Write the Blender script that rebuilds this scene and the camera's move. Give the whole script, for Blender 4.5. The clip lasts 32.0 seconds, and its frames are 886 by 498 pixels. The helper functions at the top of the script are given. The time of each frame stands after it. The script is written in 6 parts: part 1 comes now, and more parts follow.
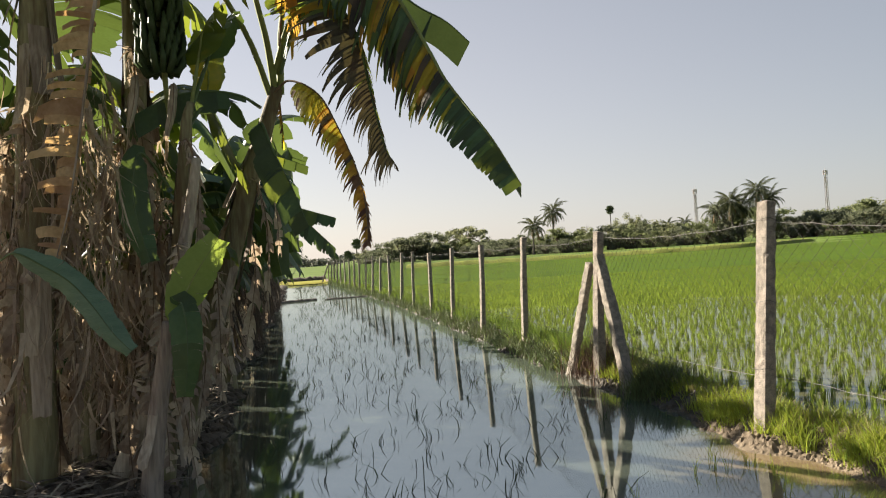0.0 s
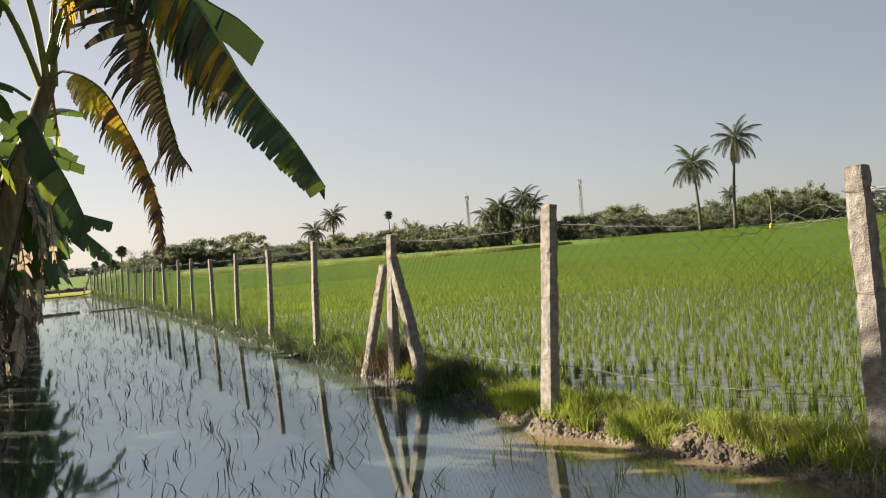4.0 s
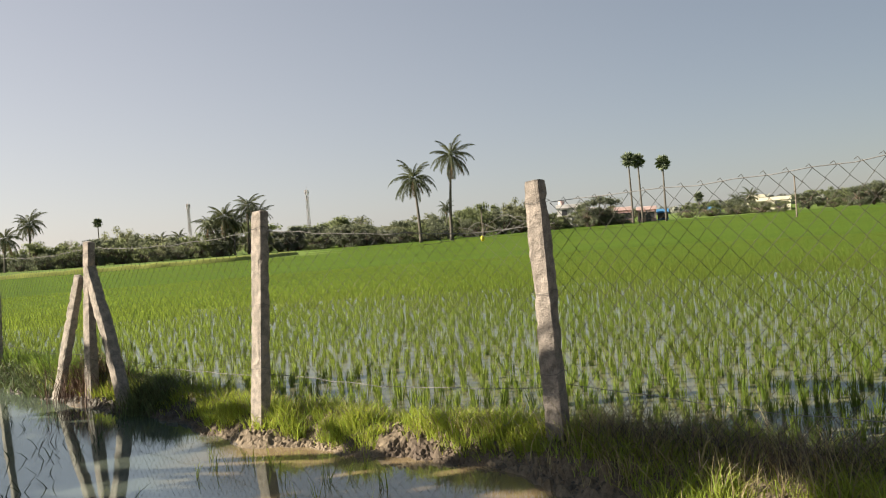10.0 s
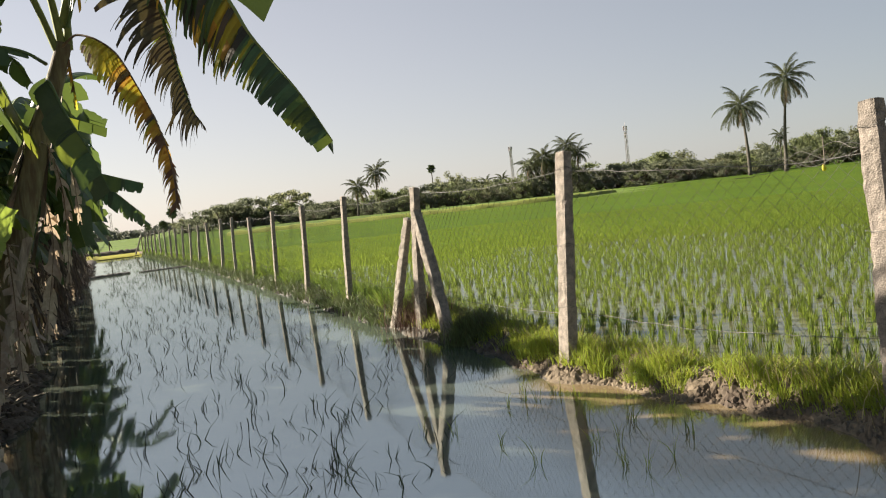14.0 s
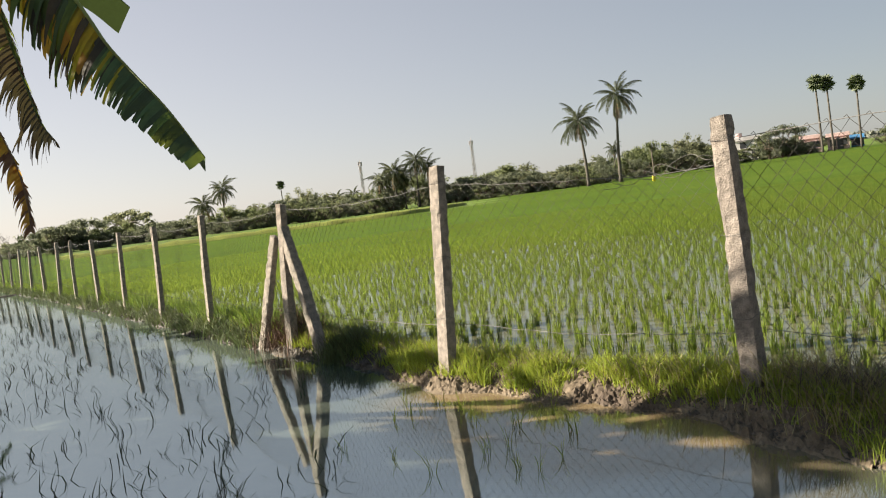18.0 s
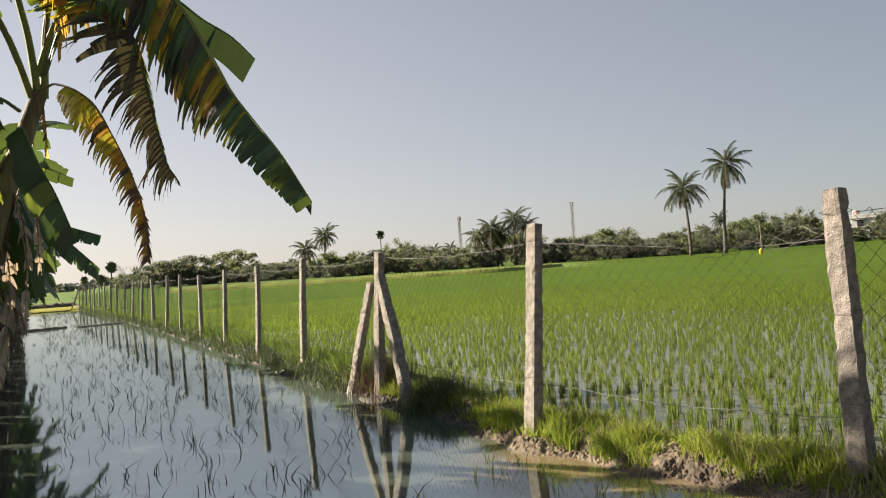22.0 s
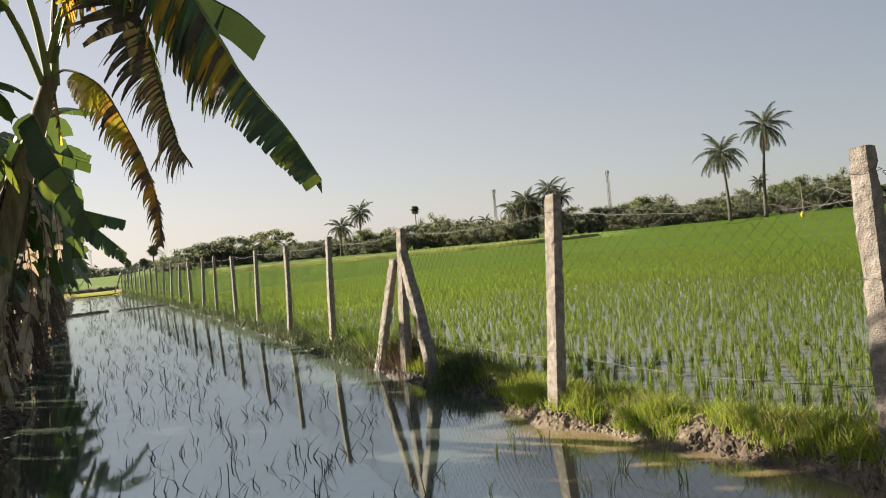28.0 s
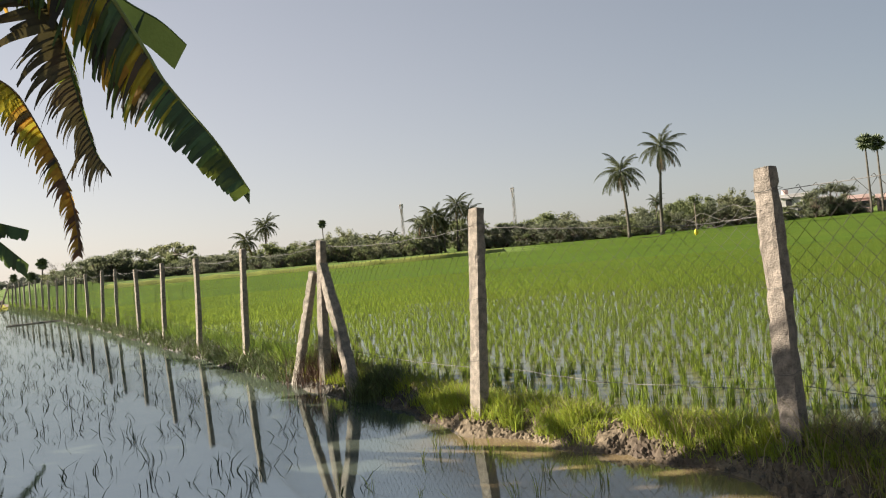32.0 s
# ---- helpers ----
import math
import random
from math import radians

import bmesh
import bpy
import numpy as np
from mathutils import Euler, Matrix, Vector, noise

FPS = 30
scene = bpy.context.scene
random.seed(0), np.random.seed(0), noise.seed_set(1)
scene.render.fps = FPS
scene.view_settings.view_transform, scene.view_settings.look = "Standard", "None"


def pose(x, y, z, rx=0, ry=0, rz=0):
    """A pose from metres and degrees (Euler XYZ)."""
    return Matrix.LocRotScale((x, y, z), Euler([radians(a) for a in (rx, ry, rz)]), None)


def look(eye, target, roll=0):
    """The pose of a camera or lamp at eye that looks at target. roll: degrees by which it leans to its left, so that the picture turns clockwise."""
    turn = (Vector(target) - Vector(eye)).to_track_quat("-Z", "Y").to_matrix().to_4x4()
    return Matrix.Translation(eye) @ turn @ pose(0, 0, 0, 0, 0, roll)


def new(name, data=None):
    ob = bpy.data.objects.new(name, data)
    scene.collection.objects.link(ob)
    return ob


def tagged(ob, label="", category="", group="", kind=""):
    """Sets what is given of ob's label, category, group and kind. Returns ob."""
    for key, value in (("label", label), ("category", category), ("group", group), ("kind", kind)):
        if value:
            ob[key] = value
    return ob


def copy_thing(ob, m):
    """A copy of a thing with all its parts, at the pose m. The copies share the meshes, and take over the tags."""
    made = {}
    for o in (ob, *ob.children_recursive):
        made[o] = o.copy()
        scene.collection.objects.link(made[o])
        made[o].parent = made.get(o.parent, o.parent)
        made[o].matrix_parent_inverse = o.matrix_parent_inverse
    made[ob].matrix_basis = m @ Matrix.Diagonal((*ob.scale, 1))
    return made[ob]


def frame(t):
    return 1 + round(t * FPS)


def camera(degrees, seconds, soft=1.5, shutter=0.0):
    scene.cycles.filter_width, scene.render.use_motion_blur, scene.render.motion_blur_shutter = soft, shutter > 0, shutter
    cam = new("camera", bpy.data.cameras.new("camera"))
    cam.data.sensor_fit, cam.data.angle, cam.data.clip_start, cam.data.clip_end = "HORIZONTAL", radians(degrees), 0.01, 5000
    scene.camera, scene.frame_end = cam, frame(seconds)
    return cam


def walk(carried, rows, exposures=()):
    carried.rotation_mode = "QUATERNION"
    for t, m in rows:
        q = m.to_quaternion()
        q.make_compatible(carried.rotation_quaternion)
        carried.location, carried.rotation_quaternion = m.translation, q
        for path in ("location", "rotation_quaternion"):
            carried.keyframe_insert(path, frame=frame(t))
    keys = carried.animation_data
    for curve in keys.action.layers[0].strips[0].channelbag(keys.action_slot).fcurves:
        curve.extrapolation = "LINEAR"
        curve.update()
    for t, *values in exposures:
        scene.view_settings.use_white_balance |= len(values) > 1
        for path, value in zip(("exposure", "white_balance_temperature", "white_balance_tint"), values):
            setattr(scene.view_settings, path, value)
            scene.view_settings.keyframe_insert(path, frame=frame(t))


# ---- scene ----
cam = camera(59.74, 32.0, soft=1.1, shutter=0.0)
PATH = [
    (0, (-1.057, -0.276, 1.562), (-0.6876, 1.6893, 1.5821), -3.82),
    (0.5, (-1.041, -0.272, 1.560), (-0.6611, 1.6916, 1.5813), -4.99),
    (1, (-1.025, -0.269, 1.557), (-0.5226, 1.6672, 1.5806), -6.93),
    (1.5, (-1.108, -0.277, 1.574), (-0.4429, 1.6086, 1.5760), -8.21),
    (2, (-1.241, -0.235, 1.564), (-0.4926, 1.6194, 1.5558), -7.74),
    (2.5, (-1.270, -0.230, 1.570), (-0.4575, 1.5976, 1.5585), -6.66),
    (3, (-1.263, -0.256, 1.561), (-0.3843, 1.5407, 1.5508), -5.43),
    (3.5, (-1.262, -0.268, 1.553), (-0.3573, 1.5156, 1.5432), -4.55),
    (5.5, (-1.096, -0.273, 1.539), (-0.2044, 1.5174, 1.5385), -5.32),
    (6, (-1.068, -0.269, 1.525), (-0.2080, 1.5366, 1.5147), -5.53),
    (6.5, (-1.054, -0.292, 1.532), (-0.2155, 1.5233, 1.5091), -5.30),
    (7, (-1.042, -0.335, 1.534), (-0.1275, 1.4433, 1.4987), -5.09),
    (7.5, (-1.093, -0.337, 1.528), (0.0480, 1.3044, 1.4651), -4.33),
    (8, (-1.133, -0.346, 1.509), (0.1017, 1.2253, 1.4295), -3.79),
    (8.5, (-1.185, -0.347, 1.495), (0.1313, 1.1569, 1.4233), -3.94),
    (9, (-1.197, -0.351, 1.505), (0.2121, 1.0684, 1.4646), -4.32),
    (9.5, (-1.140, -0.340, 1.515), (0.3077, 1.0397, 1.4774), -4.22),
    (10, (-1.137, -0.337, 1.512), (0.3247, 1.0282, 1.4772), -4.31),
    (10.5, (-1.178, -0.380, 1.518), (0.2660, 1.0037, 1.4789), -4.43),
    (11, (-1.169, -0.342, 1.520), (0.2106, 1.1053, 1.4950), -4.62),
    (11.5, (-1.170, -0.336, 1.526), (0.1279, 1.1858, 1.5141), -4.77),
    (12, (-1.183, -0.327, 1.526), (-0.0016, 1.2861, 1.5192), -5.55),
    (12.5, (-1.141, -0.328, 1.530), (-0.1471, 1.4073, 1.4885), -5.99),
    (13, (-1.023, -0.330, 1.516), (-0.1542, 1.4698, 1.4283), -6.52),
    (13.5, (-1.009, -0.376, 1.509), (-0.1895, 1.4456, 1.4014), -6.51),
    (15.5, (-1.048, -0.364, 1.512), (-0.3138, 1.4913, 1.3789), -5.73),
    (16, (-1.005, -0.327, 1.517), (-0.1524, 1.4771, 1.3791), -7.96),
    (16.5, (-1.060, -0.341, 1.530), (-0.0357, 1.3705, 1.3854), -8.12),
    (17, (-1.121, -0.327, 1.523), (-0.0475, 1.3551, 1.3835), -8.01),
    (17.5, (-1.187, -0.304, 1.532), (-0.0757, 1.3539, 1.3980), -7.76),
    (18, (-1.204, -0.300, 1.535), (-0.0819, 1.3502, 1.4090), -7.52),
    (18.5, (-1.204, -0.323, 1.526), (-0.0785, 1.3263, 1.4133), -7.35),
    (19, (-1.194, -0.334, 1.526), (-0.0849, 1.3271, 1.4236), -6.81),
    (19.5, (-1.162, -0.315, 1.522), (-0.1526, 1.4077, 1.4005), -6.60),
    (20, (-1.097, -0.328, 1.526), (-0.2333, 1.4716, 1.4050), -7.41),
    (20.5, (-1.085, -0.313, 1.538), (-0.3287, 1.5377, 1.4741), -6.84),
    (21, (-1.123, -0.297, 1.543), (-0.3594, 1.5510, 1.5385), -5.37),
    (21.5, (-1.178, -0.291, 1.539), (-0.3101, 1.5108, 1.5720), -4.11),
    (22, (-1.218, -0.326, 1.519), (-0.2908, 1.4452, 1.5630), -3.75),
    (22.5, (-1.219, -0.312, 1.518), (-0.2546, 1.4392, 1.5624), -3.89),
    (23, (-1.219, -0.299, 1.520), (-0.2455, 1.4474, 1.5664), -4.37),
    (23.5, (-1.215, -0.279, 1.526), (-0.2420, 1.4674, 1.5685), -4.69),
    (24, (-1.196, -0.313, 1.518), (-0.2225, 1.4339, 1.5422), -4.66),
    (24.5, (-1.116, -0.322, 1.516), (-0.1353, 1.4210, 1.5141), -5.47),
    (26.5, (-1.003, -0.280, 1.516), (-0.0910, 1.4995, 1.4727), -5.89),
    (27, (-1.011, -0.299, 1.516), (-0.1318, 1.4975, 1.4883), -5.70),
    (27.5, (-1.017, -0.300, 1.521), (-0.1602, 1.5073, 1.5020), -5.58),
    (28, (-1.026, -0.291, 1.513), (-0.1870, 1.5244, 1.4970), -5.52),
    (28.5, (-1.034, -0.278, 1.512), (-0.2125, 1.5459, 1.4921), -5.87),
    (29, (-1.080, -0.314, 1.513), (-0.2714, 1.5153, 1.4886), -6.22),
    (29.5, (-1.135, -0.291, 1.508), (-0.2685, 1.5110, 1.4795), -5.67),
    (30, (-1.207, -0.327, 1.499), (-0.2644, 1.4368, 1.4789), -5.21),
    (30.5, (-1.223, -0.327, 1.504), (-0.2361, 1.4127, 1.4870), -5.03),
    (31, (-1.220, -0.333, 1.504), (-0.2025, 1.3886, 1.4955), -5.03),
    (31.5, (-1.206, -0.324, 1.505), (-0.1687, 1.3855, 1.4999), -5.04),
    (32, (-1.207, -0.311, 1.506), (-0.1537, 1.3895, 1.5057), -5.18),
]
walk(cam, [(t, look(eye, target, roll)) for t, eye, target, roll in PATH], [(0, 1.6), (3, 1.56), (6, 1.54), (10, 1.6), (12, 1.56), (14, 1.6), (16, 1.65), (20, 1.65), (22, 1.52), (27, 1.54), (32, 1.54)])

# ---- sky and sun: low afternoon sun ahead on the grove side ----
SUN_AZ, SUN_EL = -47.0, 27.0
world = bpy.data.worlds.new("world")
scene.world = world
world.use_nodes = True
wn = world.node_tree
sky = wn.nodes.new("ShaderNodeTexSky")
sky.sky_type, sky.sun_disc = "NISHITA", False
sky.sun_elevation, sky.sun_rotation = radians(SUN_EL), radians(SUN_AZ)
sky.air_density, sky.dust_density, sky.ozone_density = 1.0, 0.7, 1.0
bgn = wn.nodes["Background"]
bgn.inputs["Strength"].default_value = 0.0435
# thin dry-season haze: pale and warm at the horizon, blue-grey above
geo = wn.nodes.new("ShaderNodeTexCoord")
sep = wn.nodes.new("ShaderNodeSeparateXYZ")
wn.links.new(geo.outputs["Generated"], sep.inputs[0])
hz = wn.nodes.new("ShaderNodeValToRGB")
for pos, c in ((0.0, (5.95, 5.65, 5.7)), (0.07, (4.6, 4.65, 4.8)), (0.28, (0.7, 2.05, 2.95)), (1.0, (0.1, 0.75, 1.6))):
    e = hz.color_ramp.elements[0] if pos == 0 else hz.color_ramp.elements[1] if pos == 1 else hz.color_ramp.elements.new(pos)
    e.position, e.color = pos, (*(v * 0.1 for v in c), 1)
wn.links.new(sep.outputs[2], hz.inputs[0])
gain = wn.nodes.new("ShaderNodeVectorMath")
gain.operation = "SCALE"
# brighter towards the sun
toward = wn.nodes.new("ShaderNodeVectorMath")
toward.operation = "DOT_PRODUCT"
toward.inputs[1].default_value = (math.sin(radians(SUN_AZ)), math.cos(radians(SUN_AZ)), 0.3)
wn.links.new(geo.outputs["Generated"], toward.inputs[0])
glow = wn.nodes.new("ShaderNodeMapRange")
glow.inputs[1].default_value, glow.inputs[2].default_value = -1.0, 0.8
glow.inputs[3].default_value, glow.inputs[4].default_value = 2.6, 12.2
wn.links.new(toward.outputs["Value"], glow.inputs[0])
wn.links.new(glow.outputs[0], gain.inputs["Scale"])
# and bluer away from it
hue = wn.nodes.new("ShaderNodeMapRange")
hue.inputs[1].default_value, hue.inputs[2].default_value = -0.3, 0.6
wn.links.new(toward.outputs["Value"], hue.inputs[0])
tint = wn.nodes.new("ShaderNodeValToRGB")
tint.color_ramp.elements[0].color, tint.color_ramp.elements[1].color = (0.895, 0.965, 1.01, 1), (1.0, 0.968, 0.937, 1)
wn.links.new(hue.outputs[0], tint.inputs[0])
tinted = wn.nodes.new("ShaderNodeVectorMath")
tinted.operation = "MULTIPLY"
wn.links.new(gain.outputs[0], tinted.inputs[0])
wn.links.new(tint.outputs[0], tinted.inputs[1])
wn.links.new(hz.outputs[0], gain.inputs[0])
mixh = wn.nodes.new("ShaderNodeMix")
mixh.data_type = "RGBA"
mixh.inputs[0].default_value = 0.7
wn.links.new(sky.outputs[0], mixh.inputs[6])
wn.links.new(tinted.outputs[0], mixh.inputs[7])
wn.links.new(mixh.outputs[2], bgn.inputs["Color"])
sun = new("sun", bpy.data.lights.new("sun", "SUN"))
sun.data.energy, sun.data.angle, sun.data.color = 5.0, radians(0.6), (1.0, 0.91, 0.78)
SUN_DIR = Vector((math.sin(radians(SUN_AZ)) * math.cos(radians(SUN_EL)), math.cos(radians(SUN_AZ)) * math.cos(radians(SUN_EL)), math.sin(radians(SUN_EL))))
sun.rotation_euler = SUN_DIR.to_track_quat("Z", "Y").to_euler()
sun.location = (-20, 30, 40)


# ---- materials ----
def material(name, base, rough=0.8, spec=0.3, var=None, scale=6.0, fine=60.0, bump=0.0, island=0.0, randomness=0.0, translucent=0.0, tcol=None, stains=None, metal=0.0, stretch=(1, 1, 1)):
    """Principled surface: base mixed with var by two noises, optional per-piece variation, relief and see-through light."""
    m = bpy.data.materials.new(name)
    m.use_nodes = True
    nt = m.node_tree
    N, L = nt.nodes, nt.links
    b = N["Principled BSDF"]
    b.inputs["Roughness"].default_value = rough
    b.inputs["Specular IOR Level"].default_value = spec
    b.inputs["Metallic"].default_value = metal
    var = var or tuple(c * 0.6 for c in base)
    co = N.new("ShaderNodeTexCoord")
    mp = N.new("ShaderNodeMapping")
    mp.inputs["Scale"].default_value = stretch
    L.new(co.outputs["Object"], mp.inputs["Vector"])
    n1 = N.new("ShaderNodeTexNoise")
    n1.inputs["Scale"].default_value, n1.inputs["Detail"].default_value = scale, 5
    n2 = N.new("ShaderNodeTexNoise")
    n2.inputs["Scale"].default_value, n2.inputs["Detail"].default_value = fine, 4
    L.new(mp.outputs[0], n1.inputs["Vector"])
    L.new(mp.outputs[0], n2.inputs["Vector"])
    add = N.new("ShaderNodeMath")
    add.operation = "MULTIPLY_ADD"
    add.inputs[1].default_value, add.inputs[2].default_value = 0.6, -0.3
    L.new(n2.outputs[0], add.inputs[0])
    fac = N.new("ShaderNodeMath")
    fac.operation = "ADD"
    L.new(n1.outputs[0], fac.inputs[0])
    L.new(add.outputs[0], fac.inputs[1])
    ramp = N.new("ShaderNodeValToRGB")
    ramp.color_ramp.elements[0].position, ramp.color_ramp.elements[1].position = 0.34, 0.68
    ramp.color_ramp.elements[0].color, ramp.color_ramp.elements[1].color = (*var, 1), (*base, 1)
    L.new(fac.outputs[0], ramp.inputs[0])
    col = ramp.outputs[0]
    if stains:
        n3 = N.new("ShaderNodeTexNoise")
        n3.inputs["Scale"].default_value, n3.inputs["Detail"].default_value = stains[1], 6
        L.new(co.outputs["Object"], n3.inputs["Vector"])
        r3 = N.new("ShaderNodeValToRGB")
        r3.color_ramp.elements[0].position, r3.color_ramp.elements[1].position = stains[2], stains[2] + 0.12
        L.new(n3.outputs[0], r3.inputs[0])
        mx = N.new("ShaderNodeMix")
        mx.data_type = "RGBA"
        L.new(r3.outputs[0], mx.inputs[0])
        L.new(col, mx.inputs[6])
        mx.inputs[7].default_value = (*stains[0], 1)
        col = mx.outputs[2]
    if island or randomness:
        src = N.new("ShaderNodeNewGeometry").outputs["Random Per Island"] if island else N.new("ShaderNodeObjectInfo").outputs["Random"]
        amount = island or randomness
        hs = N.new("ShaderNodeHueSaturation")
        mr = N.new("ShaderNodeMapRange")
        mr.inputs[3].default_value, mr.inputs[4].default_value = 1 - amount, 1 + amount
        L.new(src, mr.inputs[0])
        L.new(mr.outputs[0], hs.inputs["Value"])
        mh = N.new("ShaderNodeMapRange")
        mh.inputs[3].default_value, mh.inputs[4].default_value = 0.5 - amount * 0.06, 0.5 + amount * 0.05
        L.new(src, mh.inputs[0])
        L.new(mh.outputs[0], hs.inputs["Hue"])
        L.new(col, hs.inputs["Color"])
        col = hs.outputs[0]
    L.new(col, b.inputs["Base Color"])
    if bump:
        bp = N.new("ShaderNodeBump")
        bp.inputs["Strength"].default_value, bp.inputs["Distance"].default_value = bump, 0.02
        L.new(fac.outputs[0], bp.inputs["Height"])
        L.new(bp.outputs[0], b.inputs["Normal"])
    if translucent:
        tr = N.new("ShaderNodeBsdfTranslucent")
        ms = N.new("ShaderNodeMixShader")
        ms.inputs[0].default_value = translucent
        if tcol:
            tm = N.new("ShaderNodeMix")
            tm.data_type = "RGBA"
            tm.inputs[0].default_value = 0.65
            L.new(col, tm.inputs[6])
            tm.inputs[7].default_value = (*tcol, 1)
            L.new(tm.outputs[2], tr.inputs["Color"])
        else:
            L.new(col, tr.inputs["Color"])
        L.new(b.outputs[0], ms.inputs[1])
        L.new(tr.outputs[0], ms.inputs[2])
        L.new(ms.outputs[0], N["Material Output"].inputs["Surface"])
    return m


def water_material(name, deep, rough=0.02, ripple=0.02, scale=2.2, murk=0.75, film=1.6, silt=None):
    """Still shallow water: mirror-like film over muddy water of one body colour."""
    m = bpy.data.materials.new(name)
    m.use_nodes = True
    nt = m.node_tree
    N, L = nt.nodes, nt.links
    b = N["Principled BSDF"]
    b.inputs["Roughness"].default_value, b.inputs["IOR"].default_value = rough, 1.5
    b.inputs["Specular IOR Level"].default_value = 0.0
    co = N.new("ShaderNodeTexCoord")
    n1 = N.new("ShaderNodeTexNoise")
    n1.inputs["Scale"].default_value, n1.inputs["Detail"].default_value = 0.35, 3
    L.new(co.outputs["Object"], n1.inputs["Vector"])
    r = N.new("ShaderNodeValToRGB")
    r.color_ramp.elements[0].position, r.color_ramp.elements[1].position = 0.35, 0.7
    r.color_ramp.elements[0].color = (*deep, 1)
    r.color_ramp.elements[1].color = (*(c * 1.5 for c in deep), 1)
    L.new(n1.outputs[0], r.inputs[0])
    silt_fac = None
    if silt:
        mp = N.new("ShaderNodeMapping")
        mp.vector_type = "TEXTURE"
        mp.inputs["Location"].default_value, mp.inputs["Scale"].default_value = silt[0], silt[1]
        L.new(co.outputs["Object"], mp.inputs["Vector"])
        gr = N.new("ShaderNodeTexGradient")
        gr.gradient_type = "SPHERICAL"
        L.new(mp.outputs[0], gr.inputs[0])
        ns = N.new("ShaderNodeTexNoise")
        ns.inputs["Scale"].default_value, ns.inputs["Detail"].default_value = 1.7, 5
        L.new(co.outputs["Object"], ns.inputs["Vector"])
        mu = N.new("ShaderNodeMath")
        mu.operation = "MULTIPLY"
        L.new(gr.outputs["Fac"], mu.inputs[0])
        L.new(ns.outputs[0], mu.inputs[1])
        mr = N.new("ShaderNodeMapRange")
        mr.inputs[1].default_value, mr.inputs[2].default_value = 0.05, 0.25
        L.new(mu.outputs[0], mr.inputs[0])
        silt_fac = mr.outputs[0]
        mx = N.new("ShaderNodeMix")
        mx.data_type = "RGBA"
        L.new(silt_fac, mx.inputs[0])
        L.new(r.outputs[0], mx.inputs[6])
        mx.inputs[7].default_value = (0.27, 0.195, 0.105, 1)
        L.new(mx.outputs[2], b.inputs["Base Color"])
    else:
        L.new(r.outputs[0], b.inputs["Base Color"])
    n2 = N.new("ShaderNodeTexNoise")
    n2.inputs["Scale"].default_value, n2.inputs["Detail"].default_value = scale, 2
    L.new(co.outputs["Object"], n2.inputs["Vector"])
    bp = N.new("ShaderNodeBump")
    bp.inputs["Strength"].default_value, bp.inputs["Distance"].default_value = ripple, 0.05
    L.new(n2.outputs[0], bp.inputs["Height"])
    L.new(bp.outputs[0], b.inputs["Normal"])
    tp = N.new("ShaderNodeBsdfTransparent")
    tp.inputs["Color"].default_value = (0.95, 0.78, 0.5, 1)
    ms = N.new("ShaderNodeMixShader")
    ms.inputs[0].default_value = murk
    L.new(tp.outputs[0], ms.inputs[1])
    L.new(b.outputs[0], ms.inputs[2])
    gl = N.new("ShaderNodeBsdfGlossy")
    gl.inputs["Roughness"].default_value = rough
    gl.inputs["Color"].default_value = (0.91, 1.0, 1.0, 1)
    L.new(bp.outputs[0], gl.inputs["Normal"])
    mg = N.new("ShaderNodeMixShader")
    fr = N.new("ShaderNodeFresnel")
    fr.inputs["IOR"].default_value = film
    if silt_fac:
        keep = N.new("ShaderNodeMapRange")
        keep.inputs[3].default_value, keep.inputs[4].default_value = 1.0, 0.6
        L.new(silt_fac, keep.inputs[0])
        both = N.new("ShaderNodeMath")
        both.operation = "MULTIPLY"
        L.new(fr.outputs[0], both.inputs[0])
        L.new(keep.outputs[0], both.inputs[1])
        L.new(both.outputs[0], mg.inputs[0])
    else:
        L.new(fr.outputs[0], mg.inputs[0])
    L.new(ms.outputs[0], mg.inputs[1])
    L.new(gl.outputs[0], mg.inputs[2])
    L.new(mg.outputs[0], N["Material Output"].inputs["Surface"])
    return m


MUD = material("mud", (0.215, 0.165, 0.107), 0.8, 0.25, (0.10, 0.075, 0.048), 4, 50, 0.6, stains=((0.07, 0.05, 0.035), 1.3, 0.58))
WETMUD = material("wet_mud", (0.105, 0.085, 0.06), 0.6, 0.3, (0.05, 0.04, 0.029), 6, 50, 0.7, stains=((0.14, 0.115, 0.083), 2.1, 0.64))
LITTER = material("leaf_litter", (0.165, 0.133, 0.098), 0.9, 0.2, (0.08, 0.064, 0.048), 5, 50, 0.8)
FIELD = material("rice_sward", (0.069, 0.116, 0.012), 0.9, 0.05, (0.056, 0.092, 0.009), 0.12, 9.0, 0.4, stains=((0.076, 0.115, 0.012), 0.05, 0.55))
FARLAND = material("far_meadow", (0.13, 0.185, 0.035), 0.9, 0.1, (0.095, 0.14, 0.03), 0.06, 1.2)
YELLOWF = material("ripening_crop", (0.30, 0.27, 0.035), 0.9, 0.1, (0.22, 0.205, 0.03), 0.6, 8)
WATER = water_material("channel_water", (0.09, 0.105, 0.08), 0.045, 0.024, 1.6, 0.75, 6.5, ((2.3, 3.5, 0), (1.45, 2.5, 1)))
PWATER = water_material("paddy_water", (0.12, 0.115, 0.06), 0.10, 0.2, 7.0, 0.85, 1.33)
RICE = material("rice_blade", (0.112, 0.162, 0.028), 0.65, 0.12, (0.105, 0.135, 0.026), 0.22, 6, island=0.3, translucent=0.58, tcol=(0.248, 0.315, 0.042))
